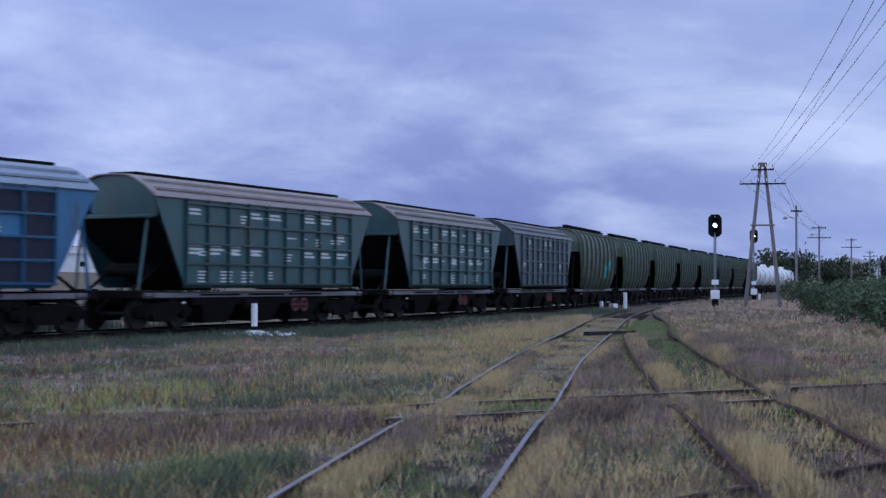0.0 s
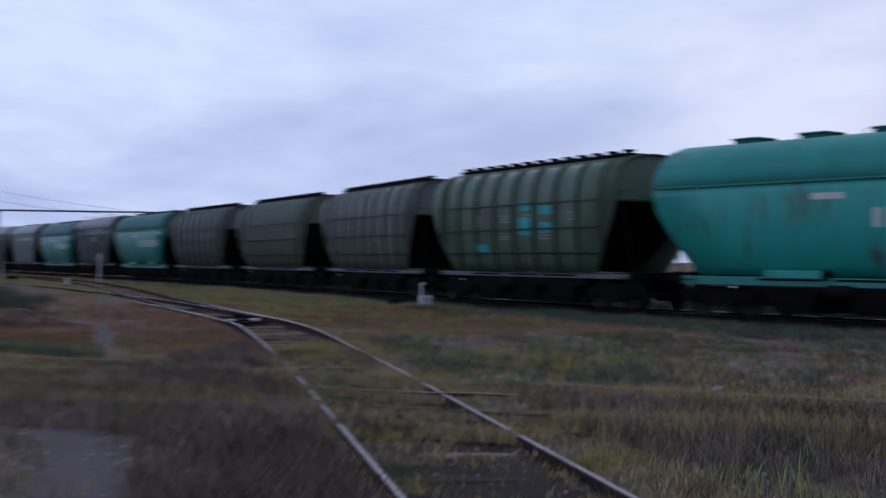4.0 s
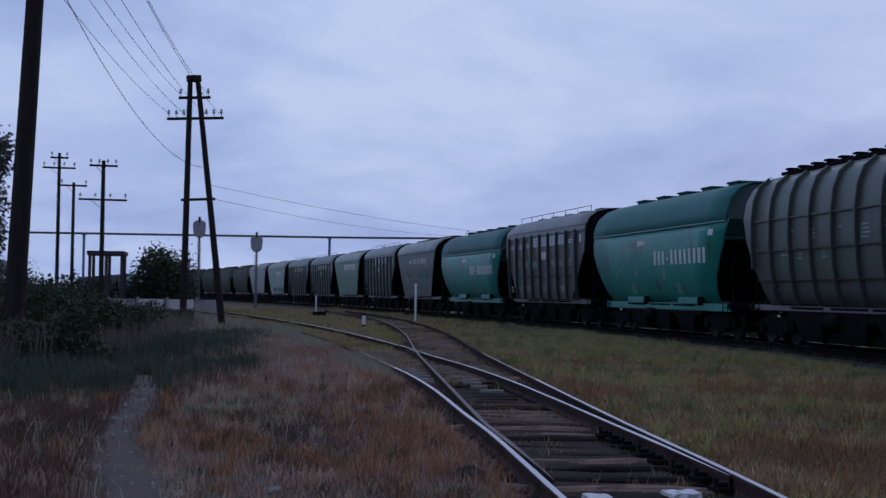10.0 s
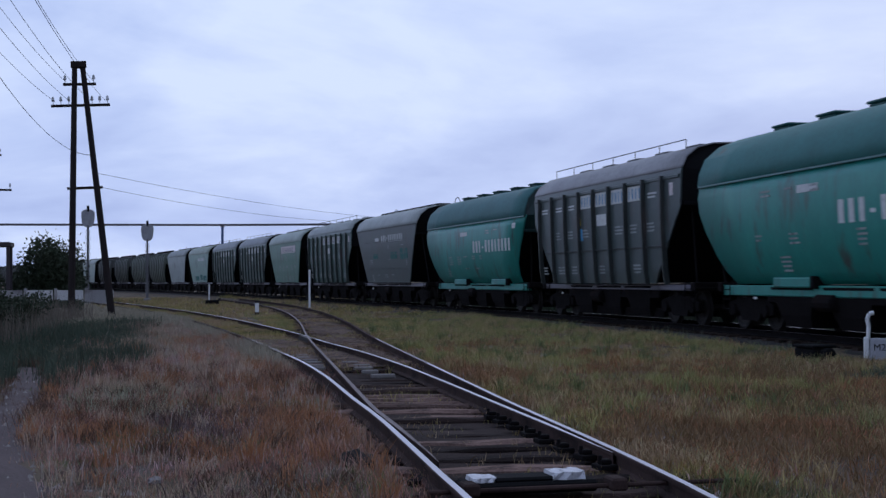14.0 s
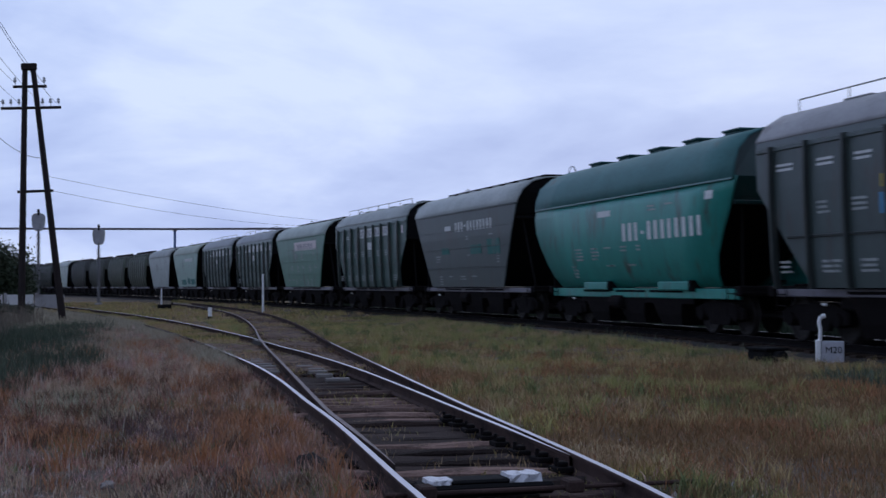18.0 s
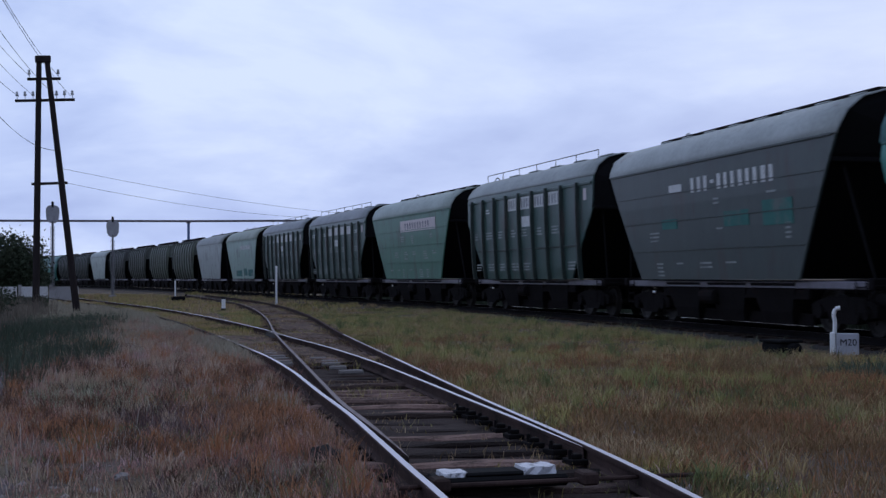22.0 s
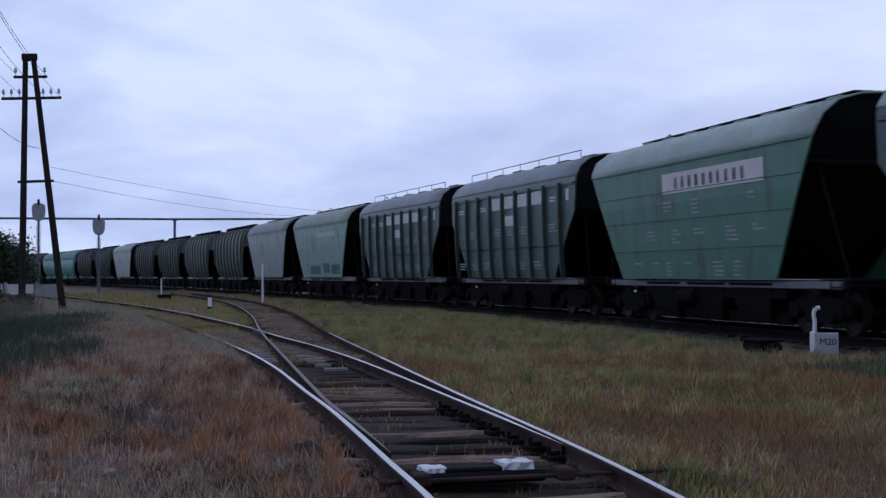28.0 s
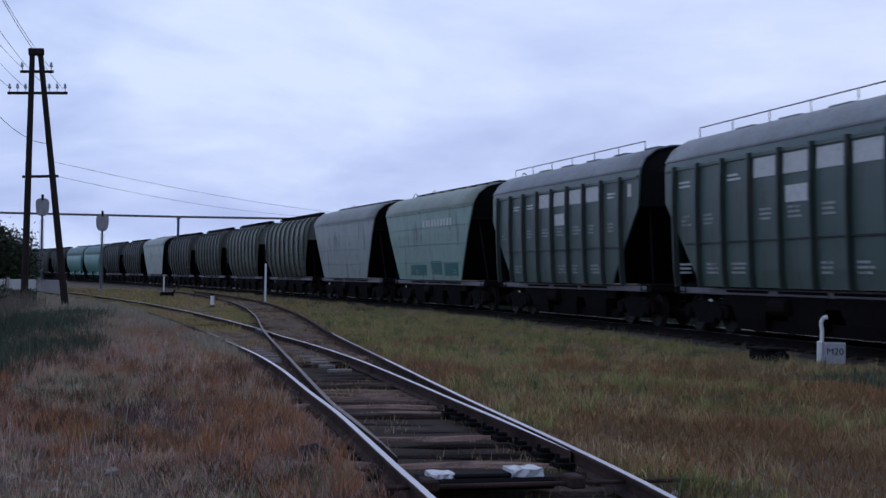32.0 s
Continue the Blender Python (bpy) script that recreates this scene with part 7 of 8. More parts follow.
blades("dry_grass", "taller dry pinkish stalks beside the siding", DRY, 60000, (-48, -7), (-5.5, 2.2), 31, 0.30, 0.0026, lambda x, y: near_side(x, y) * drift(x, y, 3.0), 4, 0.6)
blades("pale_weed", "pale green feathery weeds in the dry grass", PALE_GREEN, 70000, (-30, -9), (-3.4, 1.0), 21, 0.20, 0.0030, lambda x, y: near_side(x, y) * (spot(x, y, -18.4, -0.5, 2.6, 0.9) + 0.03), lean=0.9)
blades("dark_weed", "low dark withered weeds in the dry grass", DARK_WEED, 110000, (-34, -7), (-3.6, 1.4), 22, 0.15, 0.0045, lambda x, y: near_side(x, y) * (spot(x, y, -14.4, 0.3, 2.4, 0.6) + 0.6 * patchy(x, y, 4.4, 0.5)), lean=1.0)
blades("dark_weed", "low dark brown weeds between the siding and the running line", BROWN_WEED, 200000, (-26, -6), (2.5, 12.4), 48, 0.14, 0.0045, lambda x, y: far_side(x, y) * np.clip((x + 24) / 9, 0, 1) * (0.25 + 0.75 * drift(x, y, 5.9)), lean=1.0)
blades("rust_grass", "rust-red dry weeds beside the points", RED, 90000, (-24, -9), (-0.8, 2.0), 2, 0.20, 0.0034, lambda x, y: near_side(x, y) * (spot(x, y, -15.6, 1.3, 4.2, 0.7) + 0.02), lean=0.9)
blades("dry_grass", "sparse brown grass beside the footpath", DULL_GRASS, 90000, (-12, 40), (-7, 3), 3, 0.14, 0.0037, lambda x, y: near_side(x, y) * 0.8, lean=0.9)
blades("olive_grass", "short yellow-green grass between the siding and the running line", OLIVE, 340000, (-62, -6), (3.2, 12.4), 4, 0.12, 0.0037, lambda x, y: far_green(x, y) * np.clip((-10 - x) / 12, 0.25, 1) * (1 - 0.8 * crowd_far(x, y)), lean=1.0)
blades("olive_grass", "taller yellow-green tufts between the siding and the running line", OLIVE, 50000, (-62, -6), (3.2, 12.4), 34, 0.24, 0.0030, lambda x, y: far_green(x, y) * drift(x, y, 5.0), 7, 0.7)
blades("dry_grass", "dry tan grass between the siding and the running line", TAN_GRASS, 230000, (-40, -4), (-1, 12.4), 5, 0.14, 0.0037, lambda x, y: far_side(x, y) * (0.1 + drift(x, y, 7.0)) * np.clip((x + 27) / 9, 0.25, 1), lean=0.9)
blades("green_weed", "dark green weeds at the foot of the scrub", NETTLE, 190000, (-54, -19), (-9, -0.4), 7, 0.36, 0.008, lambda x, y: off_tracks(x, y) * green_bank(x, y) * (0.45 + 0.55 * drift(x, y, 1.3)))
blades("green_weed", "paler green weeds at the foot of the scrub", GREEN, 60000, (-54, -19), (-9, -0.4), 107, 0.34, 0.008, lambda x, y: off_tracks(x, y) * green_bank(x, y) * patchy(x, y, 2.2, 0.45))
blades("green_weed", "green weeds along the running line", GREEN, 70000, (-70, 44), (-8, 13.2), 8, 0.28, 0.0053, lambda x, y: far_side(x, y) * np.clip(1.0 - np.abs(np.abs(y - main_y(x)) - 2.1) / 1.0, 0, 1) * (0.3 + 0.7 * drift(x, y, 9.0)), lean=0.8)
blades("dry_grass", "far pale dry grass along the tracks", FADED, 80000, (-130, -45), (-8, 8), 9, 0.26, 0.014, near_side, lean=0.8)
blades("olive_grass", "far yellow-green grass along the running line", OLIVE, 80000, (-130, -58), (-8, 13), 10, 0.20, 0.014, far_side, lean=0.8)
blades("pale_seed_heads", "pale feathery seed heads standing above the dry grass", PALE, 16000, (-40, -8), (-4.5, 1.8), 11, 0.30, 0.0030, lambda x, y: near_side(x, y) * drift(x, y, 1.0), 3, 0.5)
blades("track_weeds", "thin weeds growing between the sleepers", OLIVE, 50000, (-20, 45), (-1.0, 1.0), 13, 0.11, 0.0037, lambda x, y: np.where(x > -7, 0.8, 0.32) * drift(x, y, 1.5), lean=0.9, along=siding_y)
blades("track_weeds", "dry grass filling the track between the sleepers", OLIVE, 90000, (-4, 60), (-1.0, 1.0), 19, 0.12, 0.0045, lambda x, y: np.clip(drift(x, y, 6.5) - 0.25, 0.03, 1), lean=0.9, along=siding_y)
blades("track_weeds", "tufts of grass spilling over the sleeper ends", DRY, 70000, (-36, 20), (-1.55, -0.88), 18, 0.12, 0.0034, lambda x, y: 0.5 * drift(x, y, 4.0), lean=0.9, along=siding_y)
blades("track_weeds", "tufts of yellow-green grass along the far rail", OLIVE, 70000, (-36, 20), (0.9, 1.6), 20, 0.12, 0.0034, lambda x, y: 0.25 + drift(x, y, 3.0), lean=0.9, along=lambda x: np.where(x < -12, np.maximum(branch_y(np.clip(x, -150, -10)), siding_y(x)), siding_y(x)))
blades("track_weeds", "short grass overgrowing the branch beyond the points", OLIVE, 80000, (-100, -24), (-1.3, 1.3), 16, 0.15, 0.008, lambda x, y: np.clip((-24 - x) / 10, 0.0, 1) * 1.3, along=branch_y)
blades("track_weeds", "thin grass on the siding beyond the points", OLIVE, 90000, (-90, -23), (-1.3, 1.3), 37, 0.14, 0.006, lambda x, y: np.clip((-20 - x) / 14, 0.25, 0.9) * drift(x, y, 5.5), lean=1.0, along=siding_y)
blades("track_weeds", "low dry weeds on the trodden earth beyond the points", UMBER, 60000, (-70, -23), (-0.9, 0.9), 39, 0.12, 0.006, lambda x, y: 0.2 + 0.6 * drift(x, y, 2.5), lean=1.2, along=siding_y)
blades("track_weeds", "dry grass overgrowing the rusty third track", DULL_GRASS, 150000, (-30, 44), (-1.5, 1.5), 17, 0.22, 0.0053, lambda x, y: 0.5 + drift(x, y, 8.0), along=third_y)
blades("track_weeds", "rank grass hiding the near rail of the overgrown branch", FADED, 100000, (-80, -24), (-1.6, -0.8), 36, 0.26, 0.0053, lambda x, y: 0.4 + drift(x, y, 2.0), lean=0.8, along=branch_y)
blades("russet_weed", "low russet weeds in drifts through the dry grass", RUSSET, 200000, (-40, -7), (-5.5, 2.2), 41, 0.16, 0.0037, lambda x, y: near_side(x, y) * patchy(x, y, 2.6, 0.58), lean=0.9)
blades("straw_grass", "pale straw-coloured grass in drifts beside the siding", STRAW, 200000, (-45, -7), (-5.5, 2.2), 42, 0.17, 0.0030, lambda x, y: near_side(x, y) * patchy(x, y, 5.1, 0.58), lean=0.9)
blades("moss_grass", "dull green weeds in drifts through the dry grass", MOSS, 140000, (-40, -7), (-5.5, 2.2), 43, 0.13, 0.0037, lambda x, y: near_side(x, y) * patchy(x, y, 7.7, 0.62), lean=0.9)
blades("russet_weed", "russet weeds in wide drifts among the yellow-green grass", RUSSET, 170000, (-36, -7), (2.6, 12.4), 44, 0.16, 0.0037, lambda x, y: far_side(x, y) * (0.75 * brown_far(x, y) * drift(x, y, 8.1) + 0.5 * patchy(x, y, 1.9, 0.62)), lean=0.9)
blades("brown_weed", "brown weeds in wide drifts among the yellow-green grass", BROWN_WEED, 170000, (-36, -7), (2.6, 12.4), 109, 0.17, 0.0037, lambda x, y: far_side(x, y) * brown_far(x, y), lean=0.9)
blades("lime_grass", "bright yellow-green tufts between the siding and the running line", LIME, 190000, (-60, -9), (3.2, 12.4), 45, 0.17, 0.0037, lambda x, y: far_green(x, y) * patchy(x, y, 6.3, 0.55) * np.clip((-12 - x) / 10, 0.15, 1), 7, 0.9)
blades("straw_grass", "straw-coloured grass between the siding and the running line", HAY, 140000, (-50, -7), (3.2, 12.4), 46, 0.15, 0.0034, lambda x, y: far_side(x, y) * patchy(x, y, 9.4, 0.62), lean=0.9)
blades("moss_grass", "dull green grass between the siding and the running line", MOSS, 170000, (-60, -7), (3.2, 12.4), 47, 0.13, 0.0045, lambda x, y: far_green(x, y) * patchy(x, y, 3.3, 0.6), lean=0.9)
blades("rank_weed", "tall withered rank weeds around the pole and the scrub", RANK, 60000, (-62, -23), (-14, -3.0), 51, 0.95, 0.008, lambda x, y: np.clip((-3.2 - y - 0.4 * np.sin(x * 0.6) - np.clip(x + 30, 0, 9) * 0.35) / 1.5, 0, 1) * (0.25 + 0.75 * drift(x, y, 2.9)), 6, 0.45)
blades("umber_weed", "low dark umber weeds on the far side of the footpath", UMBER, 150000, (-27, -8), (-6.5, -1.5), 52, 0.16, 0.004, lambda x, y: off_tracks(x, y) * np.clip((-0.9 - y + 0.5 * drift(x, y, 2.7)) / 0.9, 0, 1), lean=0.9)
blades("pale_weed", "faded grey-tan grass between the pole and the branch", FADED, 120000, (-58, -24), (-5.5, 1.6), 73, 0.22, 0.0045, lambda x, y: near_side(x, y) * np.clip((-24 - x) / 10, 0, 0.9) * (0.35 + 0.65 * drift(x, y, 2.2)), lean=0.9)
blades("tufted_weed", "bushy yellow-green tufts standing above the short grass", LIME, 60000, (-50, -8), (3.2, 12.0), 74, 0.26, 0.0045, lambda x, y: far_green(x, y) * (0.15 + 0.7 * drift(x, y, 8.4)), 40, 0.9)
blades("tufted_weed", "bushy dull green tufts standing above the short grass", MOSS, 30000, (-50, -8), (3.2, 12.0), 75, 0.26, 0.0050, lambda x, y: far_green(x, y) * (0.15 + 0.7 * drift(x, y, 1.1)), 40, 0.9)
blades("tufted_weed", "bushy russet tufts in the dry grass", RUSSET, 32000, (-34, -8), (-4.5, 2.0), 76, 0.28, 0.0040, lambda x, y: near_side(x, y) * (0.1 + 0.8 * drift(x, y, 6.1)), 40, 0.9)
blades("tufted_weed", "bushy pale straw tufts in the dry grass", STRAW, 50000, (-34, -8), (-4.5, 2.0), 77, 0.26, 0.0036, lambda x, y: near_side(x, y) * (0.1 + 0.7 * drift(x, y, 3.6)), 40, 0.9)
blades("tufted_weed", "bushy umber tufts in the dry grass", UMBER, 60000, (-34, -8), (-4.5, 2.0), 78, 0.22, 0.0045, lambda x, y: near_side(x, y) * (0.2 + 0.8 * drift(x, y, 9.2)), 40, 0.9)
blades("tufted_weed", "bushy straw-yellow tufts between the siding and the running line", HAY, 45000, (-50, -8), (3.2, 12.0), 79, 0.24, 0.0042, lambda x, y: far_side(x, y) * (0.15 + 0.7 * drift(x, y, 5.2)), 40, 0.9)
# weed belt added behind the line to darken the gaps under the wagons
blades("rank_weed", "tall dark weeds added to close light gaps under the train", NETTLE, 90000, (-95, 20), (2.0, 4.2), 108, 0.75, 0.010, lambda x, y: 0.4 + 0.6 * drift(x, y, 3.7), 6, 0.5, along=main_y)
blades("field_grass", "rank dark grass in the field behind the line", GREEN, 40000, (-60, 60), (10, 70), 14, 0.40, 0.02, lambda x, y: (y > main_y(x) + 2.2) * 0.8)

# the open ground between the siding, the yard tracks and the bend of the running line
open_ground = lambda x, y: off_tracks(x, y) * np.clip((np.hypot(x - 18.6, y - 22.5) - 1.1) / 0.5, 0.04, 1) * (y < main_y(x) - 1.6) * (y > siding_y(x) - 0.5)
clear_of = lambda x, y, *lines: np.prod([(0.75 * np.abs(y - f(x)) > 1.15) for f in lines], axis=0)
blades("dry_grass", "dull dry grass on the open ground before the train", DULL_GRASS, 260000, (-10, 46), (-5, 38), 35, 0.15, 0.0060, lambda x, y: open_ground(x, y) * (0.15 + 0.55 * drift(x, y, 4.2)), lean=0.9)
blades("dry_grass", "tan and rusty grass on the open ground before the train", DRY, 260000, (-10, 46), (-5, 38), 71, 0.17, 0.0055, lambda x, y: open_ground(x, y) * patchy(x, y, 2.9, 0.4), lean=0.9)
blades("umber_weed", "low dark umber weeds on the open ground before the train", UMBER, 80000, (-4, 24), (-2, 15), 56, 0.17, 0.0060, lambda x, y: open_ground(x, y) * patchy(x, y, 8.8, 0.33), lean=0.9)
blades("green_weed", "dark green weeds on the open ground before the train", GREEN, 70000, (-3, 20), (-2, 13), 55, 0.22, 0.0060, lambda x, y: open_ground(x, y) * patchy(x, y, 4.1, 0.42), 7, 0.8)
blades("straw_grass", "pale straw-coloured drifts before the train", HAY, 140000, (-10, 46), (-5, 38), 61, 0.19, 0.0050, lambda x, y: open_ground(x, y) * patchy(x, y, 2.3, 0.40), lean=0.9)
blades("moss_grass", "green weeds in drifts before the train", MOSS, 240000, (-10, 46), (-5, 38), 62, 0.19, 0.0060, lambda x, y: open_ground(x, y) * patchy(x, y, 6.8, 0.55), lean=0.9)
blades("lime_grass", "yellow-flowering tufts before the train", LIME, 110000, (-6, 26), (-3, 24), 63, 0.24, 0.0050, lambda x, y: open_ground(x, y) * np.maximum(patchy(x, y, 9.9, 0.66), spot(x, y, 4.5, 4.5, 4.0, 3.5)), 7, 0.8)
blades("green_weed", "rank green weeds along the foot of the line", GREEN, 110000, (-20, 60), (-4.6, -1.9), 38, 0.26, 0.0070, lambda x, y: 0.35 + 0.65 * drift(x, y, 9.0), lean=0.8, along=main_y)
blades("straw_grass", "far pale dry grass along the yard tracks", STRAW, 110000, (30, 120), (-10, 78), 64, 0.24, 0.014, lambda x, y: off_tracks(x, y) * (y < main_y(x) - 1.6) * (y > main_y(x) - 32), lean=0.9)
blades("dry_grass", "dry grass on the yard side of the tracks", DULL_GRASS, 150000, (4, 70), (-12, 40), 12, 0.22, 0.0075, lambda x, y: off_tracks(x, y) * (y < yard_y(x) + 1) * (y > yard_y(x) - 24), lean=0.8)
blades("straw_grass", "pale dry grass on the yard side", HAY, 130000, (2, 50), (-12, 34), 65, 0.20, 0.0055, lambda x, y: off_tracks(x, y) * (y < yard_y(x)) * (y > yard_y(x) - 18) * patchy(x, y, 4.8, 0.4), lean=0.9)
blades("moss_grass", "green weeds between the yard tracks", MOSS, 100000, (2, 44), (-10, 32), 66, 0.18, 0.0055, lambda x, y: off_tracks(x, y) * (y < yard_y(x)) * (y > yard_y(x) - 14) * patchy(x, y, 1.2, 0.45), lean=0.9)
blades("track_weeds", "straw-coloured grass filling the yard track", HAY, 60000, (-2, 46), (-1.5, 1.5), 67, 0.13, 0.0050, lambda x, y: 0.1 + patchy(x, y, 3.5, 0.4), lean=1.0, along=yard_y)
blades("track_weeds", "faded tan grass filling the yard track", FADED, 50000, (-2, 46), (-1.5, 1.5), 90, 0.12, 0.0050, lambda x, y: 0.1 + patchy(x, y, 8.2, 0.4), lean=1.0, along=yard_y)
blades("track_weeds", "green tufts in the yard track", MOSS, 30000, (-2, 40), (-1.5, 1.5), 91, 0.13, 0.0050, lambda x, y: patchy(x, y, 5.5, 0.55), 7, 0.9, along=yard_y)
blades("track_weeds", "green grass filling the overgrown spur", MOSS, 44000, (1, 44), (-1.5, 1.5), 68, 0.13, 0.0055, lambda x, y: np.clip((x - 8) / 10, 0.15, 1) * (0.3 + 0.7 * drift(x, y, 6.0)), lean=1.0, along=spur_y)
blades("track_weeds", "straw-coloured grass filling the overgrown spur", HAY, 44000, (1, 30), (-1.5, 1.5), 92, 0.15, 0.0050, lambda x, y: np.clip((20 - x) / 10, 0, 1) * (0.2 + 0.8 * drift(x, y, 2.0)), lean=1.0, along=spur_y)
# grass placed close along the rails of the yard tracks and of the siding where they meet, to screen them from the
# camera
for line, seed, lo, hi, side, words in ((yard_y, 93, 1.5, 24, -1.05, "yard track"), (yard_y, 94, 1.5, 22, 1.05, "yard track"), (spur_y, 95, 4, 28, -1.1, "spur"), (spur_y, 96, 4, 28, 1.1, "spur")):
    for mat, k, hue in ((HAY, 0, "straw-yellow"), (DULL_GRASS, 40, "dull")):
        blades("verge_grass", hue + " tufts growing close along a rail of the " + words, mat, 26000, (lo, hi), (side - 0.60, side - 0.20), seed + k, 0.21 if line is yard_y else 0.27, 0.0050, lambda x, y: clear_of(x, y, siding_y) * 1.0, 6, 0.5, along=line)
        blades("verge_grass", hue + " low tufts where the " + words + " meets the siding", mat, 14000, (2, 14), (side - 0.52, side - 0.12), seed + k + 3000, 0.15, 0.0050, lambda x, y: 1.0 - clear_of(x, y, siding_y), 6, 0.6, along=line)
for side, seed, h in ((-0.83, 97, 0.20), (0.80, 98, 0.14)):
    for mat, k, hue in ((HAY, 0, "straw-yellow"), (DULL_GRASS, 40, "dull")):
        blades("verge_grass", hue + " tufts growing close along a rail of the siding", mat, 12000, (2.2, 10), (side - 0.40, side - 0.10), seed + k, h, 0.0050, lambda x, y: clear_of(x, y, yard_y, spur_y) * 1.0, 6, 0.5, along=siding_y)
# weed strips placed to screen the siding from the opening camera view
for mat, seed, words in ((DULL_GRASS, 81, "rank dull weeds standing along the siding"), (DARK_WEED, 84, "rank withered weeds standing along the siding"), (UMBER, 85, "low dark weeds standing along the siding")):
    blades("rank_weed", words, mat, 50000, (-8, 26), (-2.7, -1.05), seed, 0.26, 0.0060, lambda x, y: clear_of(x, y, yard_y, spur_y) * np.clip((x + 1 - 3 * drift(x, y, 4.7)) / 5, 0, 1) * np.clip((np.abs(y - path_y(x)) - 0.2) / 0.3, 0, 1) * np.clip((-y + siding_y(x) - 0.95) * 2.5, 0.15, 1) * (0.25 + 0.75 * drift(x, y, 2.4 + seed)), 6, 0.8, along=siding_y)
blades("dry_grass", "brown and tan grass between the footpath and the siding", BROWN_WEED, 120000, (-9, 16), (-5, 1.6), 80, 0.16, 0.0045, lambda x, y: near_side(x, y) * np.clip((8 - x) / 8, 0, 1) * (0.3 + 0.7 * drift(x, y, 1.7)), lean=0.9)
blades("rust_grass", "rust-red weeds between the footpath and the siding", RED, 60000, (-9, 12), (-5, 1.6), 59, 0.17, 0.0045, lambda x, y: near_side(x, y) * np.clip((3 - x) / 6, 0, 1) * patchy(x, y, 6.6, 0.5), lean=0.9)
low_corner = lambda x, y: np.where(y > yard_y(x) + 0.9, 1, 0.12) * np.clip((-1.8 - y) / 1.6, 0, 1) * np.clip((x + 3.5 - 3 * drift(x, y, 1.9)) / 3, 0, 1)
for mat, seed, h, words in ((MOSS, 86, 0.24, "green weeds on the ground by the footpath"), (GREEN, 87, 0.26, "dark green weeds by the footpath"), (LIME, 88, 0.22, "yellow-green tufts by the footpath"), (NETTLE, 89, 0.24, "deep green nettles by the footpath")):
    blades("mixed_weed", words, mat, {MOSS: 60000, GREEN: 130000, LIME: 30000, NETTLE: 120000}[mat], (-4.5, 9), (-9.5, 1.0), seed, h, 0.0050, lambda x, y: off_tracks(x, y) * low_corner(x, y) * (y < siding_y(x)) * patchy(x, y, seed * 0.7, 0.3), 7, 0.9)
# strips placed to screen the yard tracks from the later camera views
blades("rank_weed", "rank dull grass standing along the yard track", DULL_GRASS, 120000, (5.5, 46), (-3.4, -1.45), 82, 0.26, 0.0060, lambda x, y: clear_of(x, y, siding_y, spur_y) * (0.45 + 0.55 * drift(x, y, 7.4)), 6, 0.7, along=yard_y)
blades("rank_weed", "rank dull grass standing along the spur", DULL_GRASS, 100000, (6, 30), (-3.4, -1.45), 83, 0.26, 0.0060, lambda x, y: clear_of(x, y, siding_y, yard_y) * (0.45 + 0.55 * drift(x, y, 5.4)), 6, 0.7, along=spur_y)
blades("straw_grass", "straw-coloured grass along the running-line side of the yard track", HAY, 120000, (0, 46), (1.4, 6.5), 58, 0.20, 0.0050, lambda x, y: clear_of(x, y, siding_y) * np.clip(1.4 - np.abs(y - yard_y(x)) / 5, 0, 1) * (0.35 + 0.65 * drift(x, y, 3.1)), lean=0.9, along=yard_y)
blades("straw_grass", "straw-coloured grass between the yard track and the spur", HAY, 60000, (0, 26), (-4.4, -1.3), 110, 0.17, 0.0050, lambda x, y: clear_of(x, y, siding_y, spur_y) * (0.3 + 0.7 * drift(x, y, 5.3)), lean=0.9, along=yard_y)
blades("white_blossom", "clumps of small white wild flowers by the yard track", GLASSY, 5000, (0, 30), (-8, 22), 57, 0.24, 0.010, lambda x, y: np.clip(spot(x, y, 4.2, -1.0, 0.5, 0.5) + spot(x, y, 12.8, 6.4, 0.5, 0.6) + spot(x, y, 19.5, 15.0, 0.7, 0.6), 0, 1), 7, 0.7)
blades("yellow_blossom", "yellow wild flowers among the green weeds", YELLOW, 2400, (0, 14), (0, 14), 15, 0.26, 0.0050, lambda x, y: open_ground(x, y) * spot(x, y, 4.5, 4.5, 4.0, 3.5), 3, 0.2)

# a trodden footpath
fx = np.arange(-27, 33, 0.5)
fy = path_y(fx)
rr = np.random.RandomState(3)
pv, pf = [], []
for i, (a, b) in enumerate(zip(fx, fy)):
    for u in (-0.26, -0.12, 0.10, 0.26):
        yy = b + u * (1.0 if a < 2 else 1.7) * rr.uniform(0.5, 1.5)
        pv.append((a, yy, float(ground_z(a, yy)) + (0.018 if abs(u) < 0.2 else 0.004)))
    if i:
        pf += [(i * 4 - 4 + j, i * 4 + j, i * 4 + j + 1, i * 4 - 3 + j) for j in range(3)]
FOOTPATH = material("trodden_earth", (0.085, 0.062, 0.060), 0.95, 0.0, 0.35, 2.5, 30, 0.6, (0.05, 0.039, 0.037), 0.54, 1.2)
tagged(new("footpath", Shape().add(pv, pf).mesh("footpath", [FOOTPATH])), "narrow trodden footpath of pale bare earth", "footpath", kind="structure")

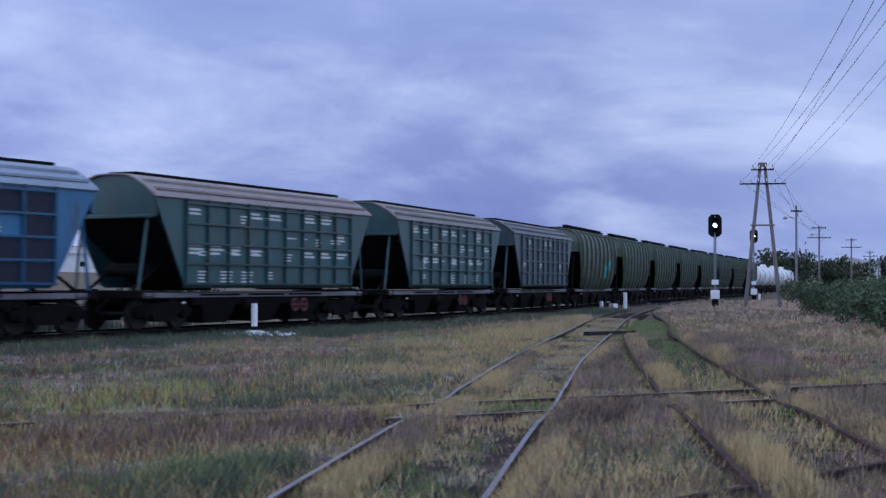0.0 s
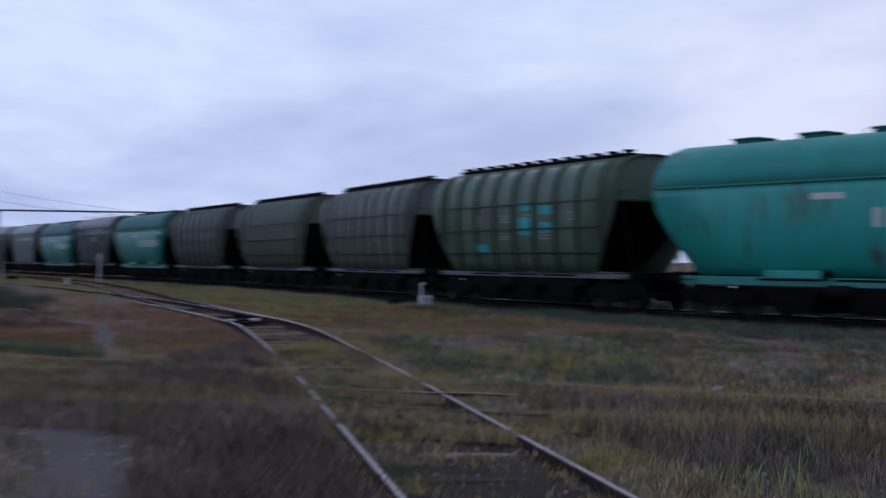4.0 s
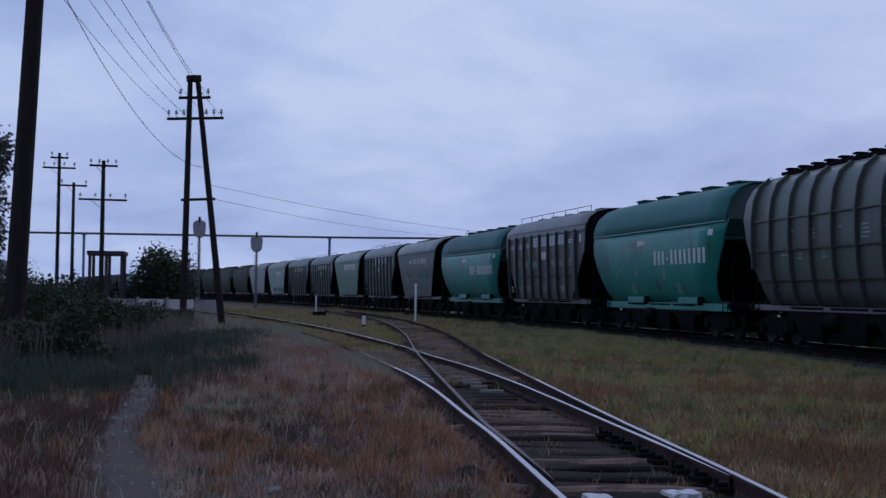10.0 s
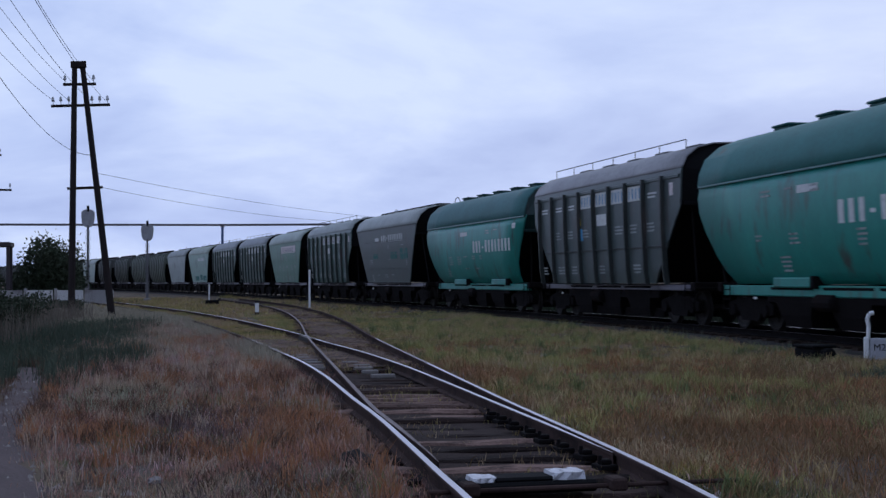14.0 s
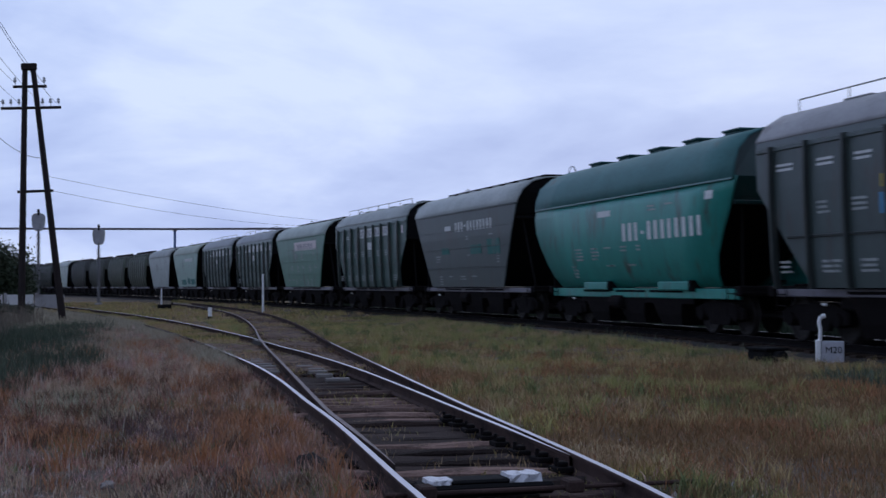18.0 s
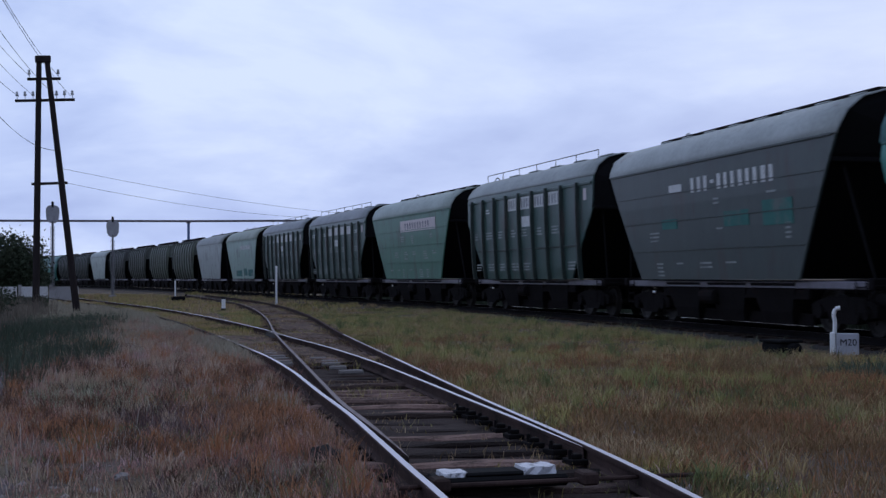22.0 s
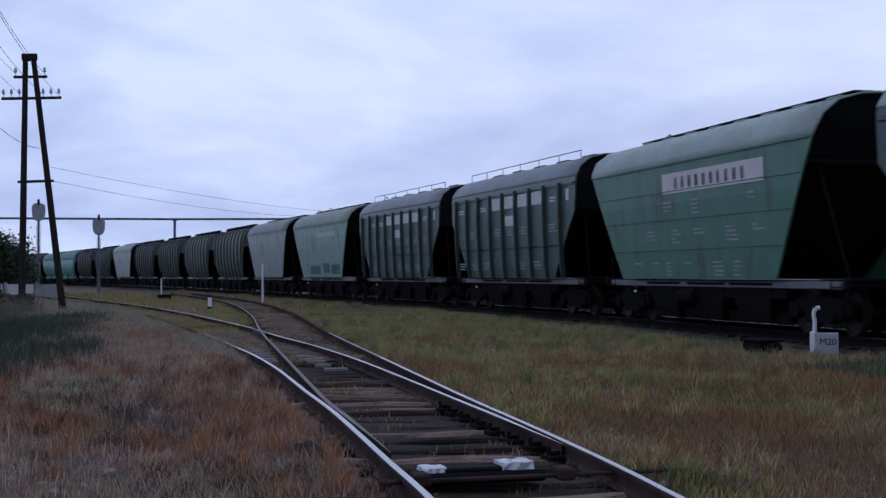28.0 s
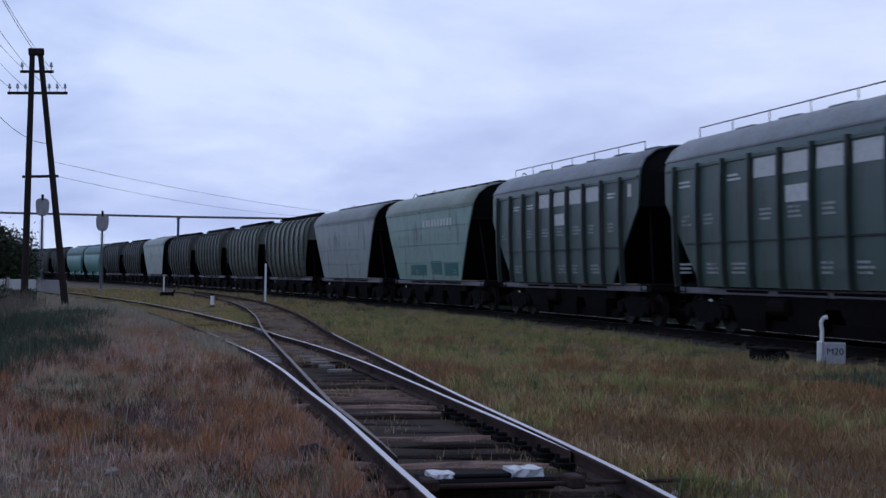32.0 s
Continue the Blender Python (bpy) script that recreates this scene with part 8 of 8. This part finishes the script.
# gravel and clods on the footpath and along the bed, and on the bare patches before the train
def gravel(label, xs, ys, low, spread, seed):
    r = np.random.RandomState(seed)
    n = len(xs)
    gs = low + spread * r.uniform(size=n) ** 3
    base = np.array([(1, 0, 0), (-0.5, 0.87, 0), (-0.5, -0.87, 0), (0.1, 0.1, 0.9)])
    gv = (np.stack([xs, ys, ground_z(xs, ys) + 0.005], 1)[:, None, :] + base[None] * gs[:, None, None] * r.uniform(0.6, 1.5, (n, 1, 3))).reshape(-1, 3)
    gt = (np.arange(n)[:, None, None] * 4 + np.array([[0, 1, 3], [1, 2, 3], [2, 0, 3]])[None]).reshape(-1, 3)
    tagged(new("gravel", raw_mesh("gravel", gv, gt, [STONE])), label, "gravel", kind="stuff")


r = np.random.RandomState(9)
gxs = r.uniform(-30, 42, 7000)
gys = np.where(r.uniform(size=7000) < 0.45, path_y(gxs) + r.normal(0, 0.6, 7000), siding_y(gxs) + r.normal(0, 1.3, 7000))
gravel("scattered pale gravel on the footpath and track bed", gxs, gys, 0.012, 0.03, 10)
gxs, gys = r.uniform(-4, 26, 40000), r.uniform(0, 22, 40000)
bare = r.uniform(size=40000) < open_ground(gxs, gys) * patchy(gxs, gys, 7.3, 0.45)
gravel("pale stony patches in the grass before the train", gxs[bare], gys[bare], 0.014, 0.034, 12)


# ---- what moves ----
def run(t):
    """Metres that the train still has to go, against its place at the end of the clip's third quarter."""
    u = (t - 16) / 16
    return 44.883 - 81.95 * u + 1.77 * u * u + 0.457 * u ** 3


def lag(t):
    """Metres that the train is put ahead of its even run to fit the camera's view while it passes."""
    return float(np.interp(t, [0, 1, 2, 3, 4, 5, 7, 9], [0.5, 0.1, -0.7, -0.1, 0.8, 0.7, -0.2, 0.0]))


def motions():
    times = [i * 1.0 for i in range(33)]
    for number, wag in WAGONS.items():
        rows = []
        for t in times:
            a = -(24.1 + (number - 4) * PITCH + run(t) + 6.84) + lag(t)
            (xf, yf), (xr, yr) = main_at(a + 5.2), main_at(a - 5.2)
            rows.append((t, pose((xf + xr) / 2, (yf + yr) / 2, RAIL_Z, 0, 0, math.degrees(math.atan2(yf - yr, xf - xr)))))
        walk(wag, rows)
    # the wheels of the wagons that pass close by turn as they roll
    fine = [i * 0.125 for i in range(257)]
    for number in range(-8, 9):
        for bg in [o for o in WAGONS[number].children if o.name.split(".")[0] == "bogie"]:
            for ws in [o for o in bg.children if o.name.split(".")[0] == "wheelset"]:
                x = ws.matrix_basis.translation.x
                walk(ws, [(t, pose(x, 0, 0.475) @ Matrix.Rotation((run(0) - run(t)) / 0.475, 4, "Y")) for t in fine])


motions()
